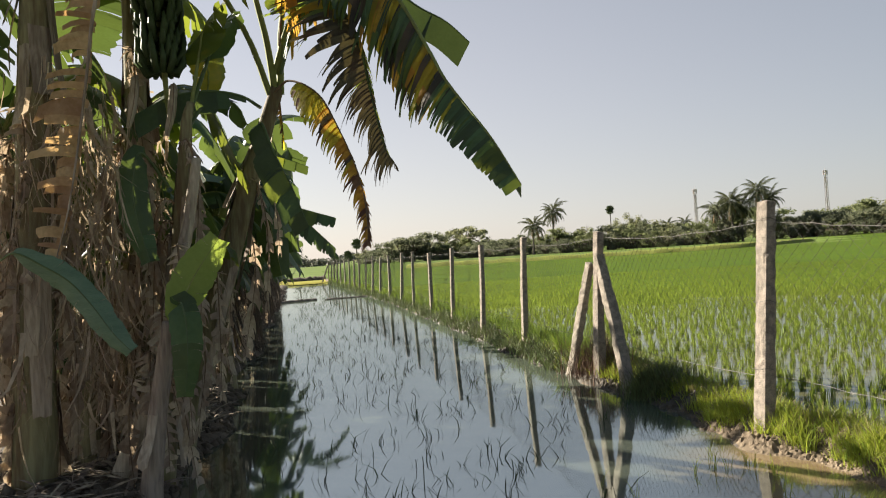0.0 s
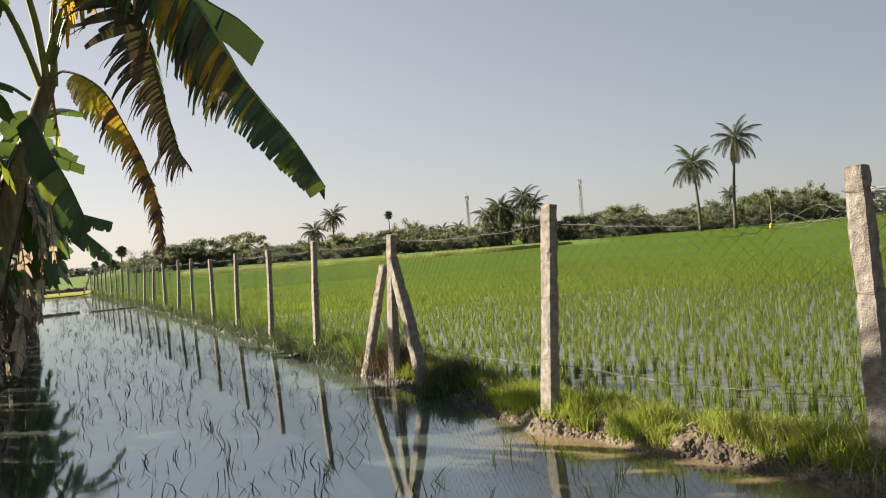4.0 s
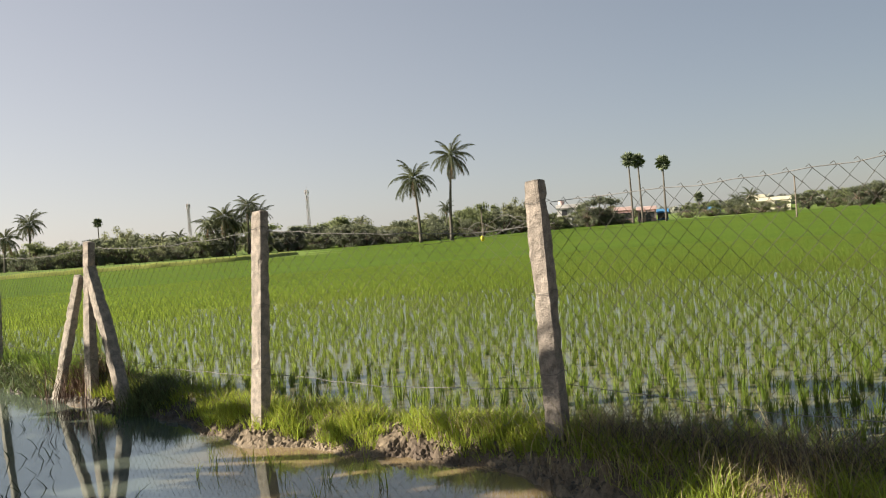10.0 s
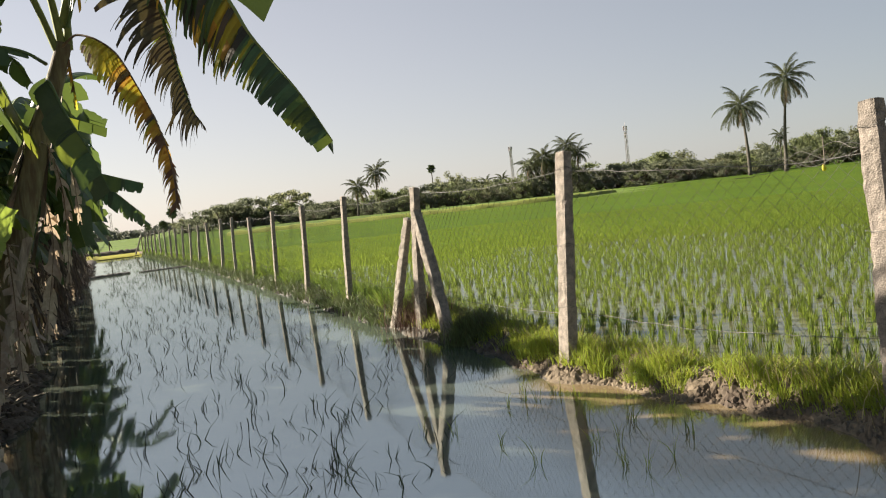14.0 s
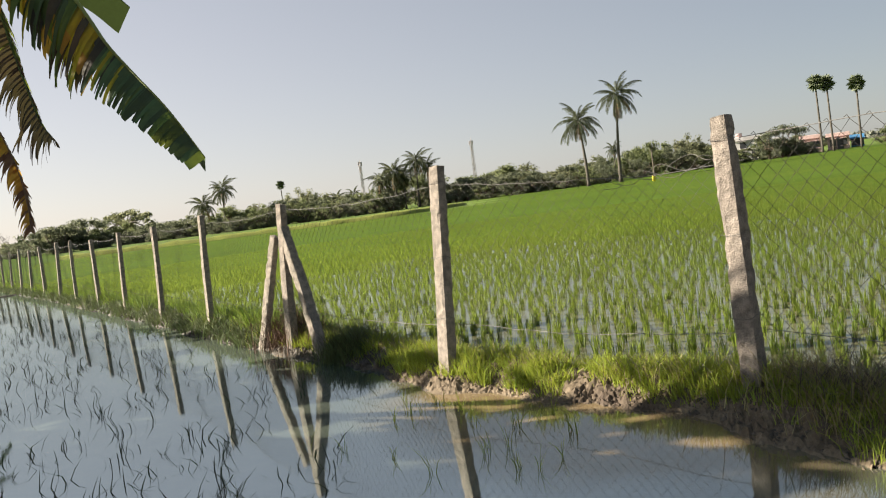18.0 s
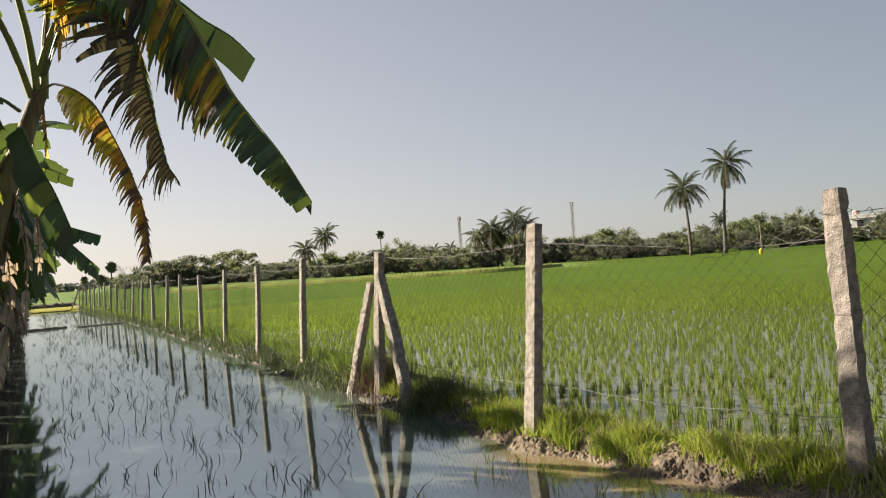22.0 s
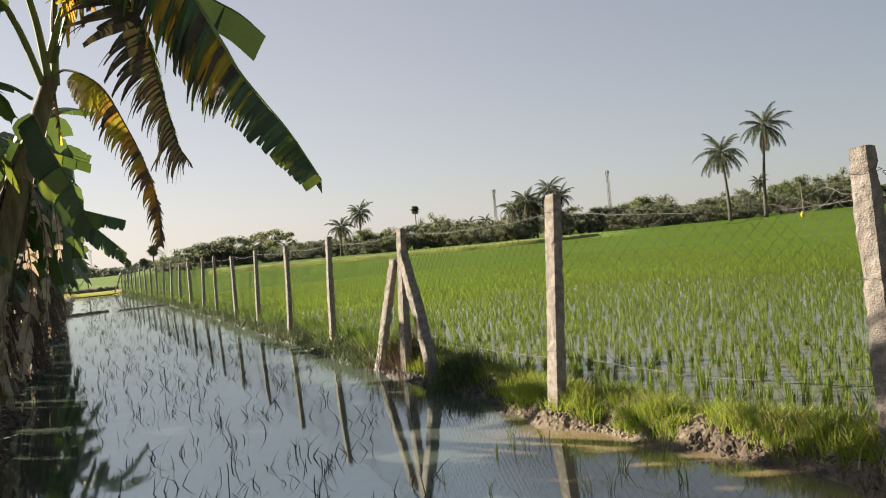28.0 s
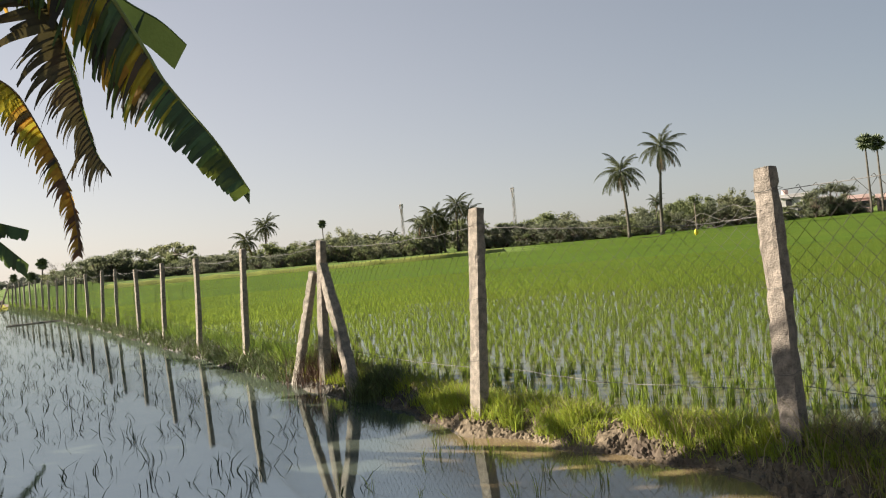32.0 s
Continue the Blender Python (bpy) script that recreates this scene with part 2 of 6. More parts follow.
SEEDLING = material("seedling_blade", (0.04, 0.055, 0.018), 0.6, 0.2, (0.025, 0.03, 0.014), 2, 9, island=0.4, translucent=0.2)
GRASS = material("bank_grass", (0.28, 0.32, 0.05), 0.65, 0.2, (0.16, 0.21, 0.035), 1.2, 9, island=0.45, translucent=0.4, tcol=(0.45, 0.50, 0.06))
GREENGRASS = material("rank_grass", (0.14, 0.21, 0.04), 0.65, 0.2, (0.08, 0.125, 0.028), 1.2, 9, island=0.4, translucent=0.35, tcol=(0.28, 0.37, 0.05))
DRYGRASS = material("dry_grass", (0.36, 0.30, 0.15), 0.8, 0.2, (0.22, 0.18, 0.09), 2, 9, island=0.3, translucent=0.2)
GRANITE = material("granite", (0.32, 0.272, 0.222), 0.9, 0.12, (0.165, 0.142, 0.116), 16, 110, 0.75, randomness=0.14, stains=((0.13, 0.11, 0.09), 3.0, 0.62))
WIRE = material("galvanised_wire", (0.135, 0.128, 0.112), 0.65, 0.25, (0.075, 0.07, 0.06), 8, 60)
WIREDARK = material("rusty_wire", (0.06, 0.054, 0.044), 0.8, 0.12, (0.03, 0.027, 0.022), 8, 60)
WIRELIGHT = material("bright_wire", (0.22, 0.205, 0.185), 0.6, 0.3, (0.12, 0.11, 0.095), 8, 60)
BARK = material("bark", (0.16, 0.12, 0.085), 0.9, 0.2, (0.08, 0.06, 0.045), 5, 50, 0.8)
PALMBARK = material("palm_bark", (0.13, 0.115, 0.095), 0.9, 0.15, (0.075, 0.064, 0.052), 3, 30, 0.6)


# ---- mesh helpers ----
def mesh_obj(name, verts, faces, mat, parent=None, label="", smooth=False):
    me = bpy.data.meshes.new(name)
    me.from_pydata([tuple(v) for v in verts], [], faces)
    me.materials.append(mat)
    if smooth:
        me.shade_smooth()
    ob = new(name, me)
    if parent:
        ob.parent = parent
    if label:
        ob["label"] = label
    return ob


def tri_mesh(name, V, T, mat, smooth=False):
    """A mesh from arrays of vertices and triangles, quick for large counts."""
    me = bpy.data.meshes.new(name)
    V, T = np.asarray(V, np.float32), np.asarray(T, np.int32)
    me.vertices.add(len(V))
    me.vertices.foreach_set("co", V.ravel())
    me.loops.add(T.size)
    me.loops.foreach_set("vertex_index", T.ravel())
    me.polygons.add(len(T))
    me.polygons.foreach_set("loop_start", np.arange(0, T.size, 3, dtype=np.int32))
    me.update(calc_edges=True)
    me.validate()
    me.materials.append(mat)
    if smooth:
        me.shade_smooth()
    return me


def part(name, bm, mat, parent, label=""):
    me = bpy.data.meshes.new(name)
    bm.to_mesh(me)
    bm.free()
    me.materials.append(mat)
    ob = new(name, me)
    ob.parent = parent
    if label:
        ob["label"] = label
    return ob


def thing(name, loc, label, category, group="", rz=0.0):
    ob = new(name)
    ob.empty_display_size = 0.1
    ob.matrix_basis = pose(*loc, 0, 0, rz)
    return tagged(ob, label, category, group)


def tube_data(points, radii, sides=8, cap=True, jitter=0.0, rng=None):
    """Verts and faces of a tube through the points."""
    pts = [Vector(p) for p in points]
    V, Fc = [], []
    for i, p in enumerate(pts):
        d = (pts[min(i + 1, len(pts) - 1)] - pts[max(i - 1, 0)]).normalized()
        a = Vector((0, 0, 1)) if abs(d.z) < 0.9 else Vector((1, 0, 0))
        u = d.cross(a).normalized()
        w = d.cross(u)
        for k in range(sides):
            th = 2 * math.pi * k / sides
            r = radii[i] * (1 + (rng.uniform(-jitter, jitter) if jitter else 0))
            V.append(p + (u * math.cos(th) + w * math.sin(th)) * r)
    for i in range(len(pts) - 1):
        for k in range(sides):
            a, b = i * sides + k, i * sides + (k + 1) % sides
            Fc.append((a, b, b + sides, a + sides))
    if cap:
        Fc.append(tuple(range(sides))[::-1])
        Fc.append(tuple(range((len(pts) - 1) * sides, len(pts) * sides)))
    return V, Fc


def merge(*sets):
    V, Fc = [], []
    for v, f in sets:
        o = len(V)
        V += list(v)
        Fc += [tuple(i + o for i in q) for q in f]
    return V, Fc


def blades(base, height, width, lean, azim, rng, segs=2, curl=1.0):
    """Arrays of tapering bent blades: base (n,3), height, width, lean (n), azim (n)."""
    n = len(base)
    side = azim + rng.uniform(-1.6, 1.6, n)
    sx, sy = np.cos(side), np.sin(side)
    rows = []
    for k in range(segs + 1):
        f = k / segs
        off = lean * height * f ** (1 + curl)
        z = height * f * np.sqrt(np.maximum(1 - (lean * f) ** 2 * 0.5, 0.2))
        c = base + np.stack([np.cos(azim) * off, np.sin(azim) * off, z], 1)
        if k == segs:
            rows.append(c[:, None, :])
        else:
            w = width * (1 - 0.45 * f) / 2
            d = np.stack([sx * w, sy * w, np.zeros(n)], 1)
            rows.append(np.stack([c - d, c + d], 1))
    V = np.concatenate(rows, 1)
    m = V.shape[1]
    t = []
    for k in range(segs - 1):
        t += [(2 * k, 2 * k + 1, 2 * k + 3), (2 * k, 2 * k + 3, 2 * k + 2)]
    t.append((2 * segs - 2, 2 * segs - 1, 2 * segs))
    T = (np.array(t)[None] + (np.arange(n) * m)[:, None, None]).reshape(-1, 3)
    return V.reshape(-1, 3), T


# ---- the lie of the land ----
CH_L, CH_END = -1.85, 62.5


FY = (-30, -3, -0.6, 2.5, 5.02, 8.1, 11.3, 27, 45, 66, 200)
FX = (4.2, 3.08, 3.0, 2.81, 2.34, 2.27, 2.34, 2.33, 2.0, 1.32, -3.0)
BY = (-30, 0.6, 1.7, 2.1, 2.4, 2.7, 3.0, 4.15, 5.0, 5.8, 7.5, 9.3, 11.1, 13.7, 27, 38, 64, 200)
BX = (4.0, 2.55, 2.42, 2.45, 2.50, 2.60, 2.62, 2.33, 2.17, 2.24, 2.24, 2.12, 2.08, 2.14, 2.14, 1.9, 1.18, -3.2)


def fence_x(y):
    return float(np.interp(y, FY, FX))


def bank_x(y):
    """Water's edge of the fence bank."""
    return float(np.interp(y, BY, BX)) + 0.035 * math.sin(y * 3.1) + 0.03 * math.sin(y * 7.3 + 1)


def left_x(y):
    return CH_L + 0.13 * math.sin(y * 0.9 + 0.5) + 0.06 * math.sin(y * 2.7)


def step(a, b, x):
    f = min(max((x - a) / (b - a), 0), 1)
    return f * f * (3 - 2 * f)


def ground_z(x, y):
    d = math.hypot(x + 1.1, y + 0.3)
    rise = 0.0098 * max(d - 30, 0) if d < 500 else 4.6 + (d - 500) * 0.0005
    if x < -4 or y > 200:
        rise *= 0.75
    rise *= 0.2 + 0.8 * step(1.8, 5.0, math.degrees(math.atan2(x + 1.1, max(y + 0.3, 0.01))))
    bx, lx = bank_x(y), left_x(y)
    n = noise.noise((x * 1.3, y * 1.3, 0.0)) * 0.03 + noise.noise((x * 7, y * 7, 3.0)) * 0.018
    z = -0.17 + rise * 0.0
    shelf = step(bx - 1.1, bx, x) * 0.12
    zr = -0.18 + shelf + step(bx - 0.2, bx + 0.32, x) * 0.16 + step(bx + 0.12, bx + 0.4, x) * 0.05
    clod = noise.noise((x * 9, y * 9, 1.0)) * 0.05 * step(bx - 0.05, bx + 0.1, x) * (1 - step(bx + 0.2, bx + 0.5, x))
    zr += max(clod, -0.03)
    for mx, my, mr, mh in ((2.27, 4.95, 0.30, 0.09), (2.18, 8.15, 0.55, 0.07), (2.84, 2.45, 0.3, 0.05)):
        zr += mh * math.exp(-((x - mx) ** 2 + (y - my) ** 2) / (mr * mr))
    crest = fence_x(y) + 0.2
    if x > crest:
        zr = 0.13 - 0.15 * step(crest + 0.1, crest + 0.6, x)
    zl = 0.36 * step(lx + 0.25, lx - 0.5, x) - 0.18
    zend = 0.24 * step(CH_END - 0.4, CH_END + 0.5, y) - 0.18
    znear = 0.30 * step(1.9, 1.0, y + 0.12 * math.sin(x * 3)) - 0.18
    z = max(zr, zl, zend, znear) + n * (1.0 if d < 40 else 0.0)
    if x > crest + 0.6:
        z = -0.02 + n * 0.3
        return z + rise + sward(d)
    return z + (rise if (y > CH_END or x < lx - 1) else 0)


def sward(d):
    """How far the ground is raised between distant tufts, hiding their shaded gaps."""
    # grows with distance from the camera, to fit its view
    return 0.085 * step(16, 34, d)


def spread(lo, hi, fine_lo, fine_hi, step_fine, growth):
    out = list(np.arange(fine_lo, fine_hi + 1e-6, step_fine))
    s, v = step_fine, fine_hi
    while v < hi:
        s *= growth
        v = min(v + s, hi)
        out.append(v)
    s, v = step_fine, fine_lo
    while v > lo:
        s *= growth
        v = max(v - s, lo)
        out.insert(0, v)
    return out


gx = spread(-4000, 4000, -3.2, 4.0, 0.06, 1.13)
gy = spread(-3000, 4500, 0.4, 12.0, 0.07, 1.05)
GV = [(x, y, ground_z(x, y)) for y in gy for x in gx]
W = len(gx)
GF = [(j * W + i, j * W + i + 1, (j + 1) * W + i + 1, (j + 1) * W + i) for j in range(len(gy) - 1) for i in range(W - 1)]
ground = mesh_obj("ground", GV, GF, MUD, smooth=True)
for m in (LITTER, FIELD, FARLAND, YELLOWF):
    ground.data.materials.append(m)
slots = []
for j in range(len(gy) - 1):
    for i in range(W - 1):
        x, y = (gx[i] + gx[i + 1]) / 2, (gy[j] + gy[j + 1]) / 2
        d = math.hypot(x + 1.1, y + 0.3)
        s = 0
        # unseen ground by the camera gets dark litter, cutting bounce onto the posts
        if (x < left_x(y) - 0.05 or y < 0.9 + 0.22 * math.sin(x * 2.1) + 0.1 * math.sin(x * 5.3)) and d < 60:
            s = 1
        if x > bank_x(y) + 0.9 and d > 12:
            s = 2
        azd = math.degrees(math.atan2(x + 1.1, y + 0.3))
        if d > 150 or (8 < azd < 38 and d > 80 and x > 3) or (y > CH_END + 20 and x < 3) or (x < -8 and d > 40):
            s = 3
        if CH_END + 0.1 < y < CH_END + 9.5 and -12 < x < 1.2:
            s = 4
        slots.append(s)
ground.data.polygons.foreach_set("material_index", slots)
tagged(ground, "muddy banks, flooded rice field and far meadows", "ground", kind="structure")

# ---- water sheets ----
wy = [1.2 + 0.6 * i for i in range(104)]
WV, WF = [], []
for y in wy:
    WV += [(-3.0, y, 0.0), (0.2, y, 0.0), (3.05, y, 0.0)]
for j in range(len(wy) - 1):
    for i in range(2):
        a = j * 3 + i
        WF.append((a, a + 1, a + 4, a + 3))
water = tagged(mesh_obj("water", WV, WF, WATER), "still brown water of the flooded seed plot, mirroring the sky", "water", kind="structure")
px_, py_ = [3.15 + 0.7 * k for k in range(31)], [-14 + 0.8 * k for k in range(46)]
PV = [(x, y, 0.035) for y in py_ for x in px_]
PF = [(j * 31 + i, j * 31 + i + 1, j * 31 + i + 32, j * 31 + i + 31) for j in range(45) for i in range(30) if math.hypot(px_[i] + 1.1, py_[j] + 0.3) < 20 + 0.9 * math.sin(px_[i] * 1.7 + py_[j])]
pwater = tagged(mesh_obj("water_paddy", PV, PF, PWATER), "shallow water standing between the rice rows", "water", kind="structure")

# ---- rice, seedlings and bank grass ----
rng = np.random.default_rng(7)


def stuff(name, V, T, mat, label, category):
    return tagged(new(name, tri_mesh(name, V, T, mat)), label, category, kind="stuff")


def gz(x, y):
    return np.array([ground_z(a, b) for a, b in zip(x, y)])


def rice_rows(d0, d1, row, gap, per, hgt, wid, segs):
    """Transplanted tufts on wavering rows, between two distances from the near corner."""
    X, Y = np.meshgrid(np.arange(2.6, 112, row), np.arange(-20, 105, gap))
    X, Y = X.ravel(), Y.ravel()
    X = X + rng.normal(0, row * 0.25, X.size)
    Y = Y + rng.normal(0, gap * 0.09, Y.size) + 0.06 * np.sin(X * 0.5) - 0.12 * X
    d = np.hypot(X + 1.1, Y + 0.3)
    az = np.degrees(np.arctan2(X + 1.1, Y + 0.3))
    edge = np.interp(az, [0, 8, 16, 24, 32, 36, 46, 56, 67, 76, 110], [60, 83, 79, 77, 78, 85, 100, 124, 128, 140, 140])
    keep = (d >= d0) & (d < d1) & (d < edge) & (X > np.array([fence_x(y) for y in Y]) + 0.62) & (az < 86) & (rng.random(X.size) > 0.06)
    X, Y = X[keep], Y[keep]
    base = np.stack([X, Y, np.maximum(gz(X, Y), -0.02) - 0.01 - np.array([sward(math.hypot(a + 1.1, b + 0.3)) for a, b in zip(X, Y)])], 1)
    even = 1.0 if d0 < 9 else 0.5
    vig = np.repeat(1 + even * rng.uniform(-0.25, 0.25, len(base)), per)
    base = np.repeat(base, per, 0)
    n = len(base)
    base[:, :2] += rng.normal(0, 0.013, (n, 2)) * (1 if d0 < 20 else 4)
    return blades(base, hgt * vig * rng.uniform(1 - 0.35 * even, 1.12, n), wid * rng.uniform(0.7, 1.3, n), rng.uniform(0.02, 0.24, n), rng.uniform(0, 6.28, n), rng, segs)


for d0, d1, row, gap, per, hgt, wid, segs in ((0, 9, 0.17, 0.205, 20, 0.20, 0.0095, 3), (9, 20, 0.165, 0.19, 22, 0.175, 0.011, 1), (20, 40, 0.16, 0.19, 12, 0.155, 0.016, 1), (40, 150, 0.28, 0.30, 4, 0.12, 0.085, 1)):
    V, T = rice_rows(d0, d1, row, gap, per, hgt, wid, segs)
    stuff("rice_plants", V, T, RICE, "young green rice tufts planted in rows in shallow water", "rice plants")

n = 1750
y = 3.6 + 58 * rng.random(n) ** 1.25
x = np.array([rng.uniform(left_x(b) + 0.5, bank_x(b) - 0.25) for b in y])
clear = (x < 0.9) | (y > 5.8)
x, y = x[clear], y[clear]
n = len(x)
k = 3
base = np.repeat(np.stack([x, y, np.full(n, -0.03)], 1), k, 0)
base[:, :2] += rng.normal(0, 0.022, base[:, :2].shape)
m = len(base)
V, T = blades(base, rng.uniform(0.08, 0.21, m), rng.uniform(0.006, 0.011, m), rng.uniform(0.3, 1.2, m), rng.uniform(0, 6.28, m), rng, 2, rng.choice([0.1, 0.3, 1.4], m))
stuff("rice_seedlings", V, T, SEEDLING, "thin dark bent rice seedlings standing in the water", "seedlings")


def bank_grass(n, per, y0, y1, power, h0, h1, wid, mat, name, label, loose=0.035):
    """Clumps of short grass, thick in patches, thin where the mud shows."""
    y = y0 + (y1 - y0) * rng.random(n) ** power
    lo, hi = np.array([bank_x(b) for b in y]) + (0.05 if y1 < 10 else 0.24), np.array([fence_x(b) for b in y]) + 0.62
    x = lo + (hi - lo) * rng.random(n)
    patch = np.array([noise.noise((a * 2.2, b * 2.2, 5.0)) for a, b in zip(x, y)])
    near = 1 - np.exp(-((x - lo) / 0.10) ** 2)
    keep = patch + rng.uniform(-0.25, 0.38, n) > -0.06 + 0.25 * (1 - near)
    x, y, patch = x[keep], y[keep], patch[keep]
    base = np.repeat(np.stack([x, y, gz(x, y) - 0.01], 1), per, 0)
    vig = np.repeat(rng.uniform(0.55, 1.15, len(x)) * (1 + 0.7 * patch), per)
    n = len(base)
    off = rng.normal(0, loose, (n, 2))
    base[:, :2] += off
    out = np.arctan2(off[:, 1], off[:, 0]) + rng.normal(0, 0.7, n)
    V, T = blades(base, rng.uniform(h0, h1, n) * vig, wid * rng.uniform(0.7, 1.4, n), rng.uniform(0.1, 0.85, n), out, rng, 3)
    return stuff(name, V, T, mat, label, "grass")


bank_grass(3300, 30, -1.2, 9.5, 1.0, 0.035, 0.165, 0.0058, GRASS, "bank_grass", "sunlit yellow-green grass clumps on the fence bank")
bank_grass(4200, 12, 8.3, 66, 1.5, 0.08, 0.30, 0.011, GREENGRASS, "bank_grass", "green grass growing under the fence", 0.06)
bank_grass(1700, 11, -1.2, 12, 1.0, 0.05, 0.18, 0.005, DRYGRASS, "dry_grass", "dry straw-coloured grass stems on the bank", 0.05)


# ---- granite fence ----
def granite_post(h, w, d, seed, sink=0.25, rugged=1.0):
    """Split granite post with hammered, uneven faces and chipped arrises; base at z=0."""
    r = random.Random(seed)
    bm = bmesh.new()
    rows, side = 44, 4
    square = [(-1 + 2 * k / side, -1) for k in range(side)] + [(1, -1 + 2 * k / side) for k in range(side)] + [(1 - 2 * k / side, 1) for k in range(side)] + [(-1, 1 - 2 * k / side) for k in range(side)]
    rings = []
    bow = r.uniform(-0.012, 0.012)
    for i in range(rows + 1):
        z = -sink + (h + sink) * i / rows
        f = max(z, 0) / h
        tw = 1.05 - 0.12 * f
        ring = []
        for sx, sy in square:
            p = Vector((sx * w / 2 * tw, sy * d / 2 * tw, z))
            q = p + Vector((seed * 3.7, 0, 0))
            swell = 0.012 * noise.noise(Vector((q.x * 5, q.y * 5, z * 2.6))) + 0.007 * noise.noise(q * 17) + 0.004 * noise.noise(q * 45)
            if abs(sx) == 1 and abs(sy) == 1:
                swell -= 0.005 + 0.016 * max(noise.noise(Vector((q.x * 9, q.y * 9, z * 13))), 0)
            k = rugged * swell / max(math.hypot(p.x, p.y), 0.02)
            ring.append(bm.verts.new((p.x * (1 + k) + bow * math.sin(f * 3.1), p.y * (1 + k), z + 0.01 * noise.noise(q * 8))))
        rings.append(ring)
    n = len(square)
    for a, b in zip(rings, rings[1:]):
        for k in range(n):
            bm.faces.new((a[k], a[(k + 1) % n], b[(k + 1) % n], b[k]))
    c = bm.verts.new((0, 0, h + r.uniform(0.0, 0.015)))
    for k in range(n):
        bm.faces.new((rings[-1][k], rings[-1][(k + 1) % n], c))
    return bm


def add_post(x, y, h, w, d, lean_x, lean_y, rz, seed, label, name="fence_post", group="fence posts"):
    z = ground_z(x, y)
    root = thing(name, (x, y, z), label, "fence post", group)
    root.matrix_basis = Matrix.Translation((x, y, z)) @ Matrix.Rotation(radians(lean_x), 4, "Y") @ Matrix.Rotation(radians(-lean_y), 4, "X") @ Matrix.Rotation(radians(rz), 4, "Z")
    part("shaft", granite_post(h, w, d, seed, rugged=1.0 if y < 4 else 0.75), GRANITE, root)
    r = random.Random(seed + 99)
    for zz in (h * 0.24 + r.uniform(-0.03, 0.03), h * 0.58 + r.uniform(-0.08, 0.08), h * 0.92):
        loop = []
        tw = 1.05 - 0.13 * zz / h
        for k in range(13):
            th = 2 * math.pi * k / 12 + 0.26
            cx, cy = math.cos(th), math.sin(th)
            s = 1 / max(abs(cx), abs(cy))
            loop.append((cx * s * (w / 2 * tw + 0.009), cy * s * (d / 2 * tw + 0.009), zz + 0.012 * math.sin(th * 2 + seed)))
        v, f = tube_data(loop, [0.0016] * 13, 4, False)
        mesh_obj("tie_wire", v, f, WIRE, root, "thin tie wire wound round the post")
    return root


POSTS = [(3.0, -0.6, 1.86, 0.11, 0.13, 1.0, 0, 6), (2.84, 2.50, 1.62, 0.10, 0.125, -1.0, 1.0, 4), (2.31, 5.02, 1.68, 0.092, 0.13, 4.0, -1.5, 3), (2.25, 8.12, 1.65, 0.09, 0.13, 3.0, -1, 4),
         (2.32, 11.30, 1.68, 0.085, 0.12, 2.8, 0, 1), (2.33, 14.17, 1.66, 0.085, 0.12, 2.5, 0, 5), (2.33, 17.07, 1.66, 0.085, 0.12, 2.6, 0, 2)]
r0 = random.Random(4)
yy = 17.07
while yy < 65:
    yy += r0.uniform(2.75, 3.3)
    POSTS.append((fence_x(yy), yy, r0.uniform(1.58, 1.72), r0.uniform(0.08, 0.1), r0.uniform(0.11, 0.13), r0.uniform(0.5, 4), r0.uniform(-1.5, 1.5), r0.uniform(-4, 8)))
post_objs = []
for i, (x, y, h, w, d, lx, ly, rz) in enumerate(POSTS):
    label = "rough split-granite fence post leaning slightly on the bank"
    if i == 1:
        label = "thick rough granite fence post, leaf shadows across it"
    if i == 3:
        label = "granite fence post propped by two stone braces"
    post_objs.append(add_post(x, y, h, w, d, lx, ly, rz, 10 + i, label))


# ---- clods on the bank, litter under the grove ----
def clods(n, y0, y1, s0, s1, name, mat, label, xfun):
    g = np.random.default_rng(11)
    ico = bmesh.new()
    bmesh.ops.create_icosphere(ico, subdivisions=1, radius=1)
    iv = np.array([v.co for v in ico.verts])
    it = np.array([[v.index for v in f.verts] for f in ico.faces])
    ico.free()
    y = g.uniform(y0, y1, n)
    x = xfun(g, y)
    s = g.uniform(s0, s1, n) ** 1.0
    V = iv[None] * (1 + g.normal(0, 0.38, (n, len(iv), 1))) * s[:, None, None] * g.uniform(0.5, 1.6, (n, 1, 3))
    V += np.stack([x, y, gz(x, y) - s * 0.1], 1)[:, None, :]
    T = it[None] + (np.arange(n) * len(iv))[:, None, None]
    return stuff(name, V.reshape(-1, 3), T.reshape(-1, 3), mat, label, "clods")


clods(2200, 2.9, 6, 0.003, 0.017, "mud_clods", MUD, "broken clods of mud along the water's edge", lambda g, y: np.array([bank_x(b) for b in y]) + np.abs(g.normal(0.0, 0.16, len(y))) - 0.03)
# the darker mud puts shade at the post's foot into the colour
clods(900, 1.2, 2.9, 0.003, 0.016, "mud_clods", WETMUD, "dark clods of mud in the shade below the fence post", lambda g, y: np.array([bank_x(b) for b in y]) + np.abs(g.normal(0.0, 0.14, len(y))) - 0.03)
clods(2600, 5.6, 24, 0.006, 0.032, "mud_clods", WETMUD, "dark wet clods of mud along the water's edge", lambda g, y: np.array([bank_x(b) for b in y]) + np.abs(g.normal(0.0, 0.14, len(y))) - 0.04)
clods(2200, 2.0, 14, 0.01, 0.04, "litter_clods", LITTER, "dark clods and trash under the bananas", lambda g, y: np.array([left_x(b) for b in y]) + 0.12 - np.abs(g.normal(0, 0.5, len(y))))


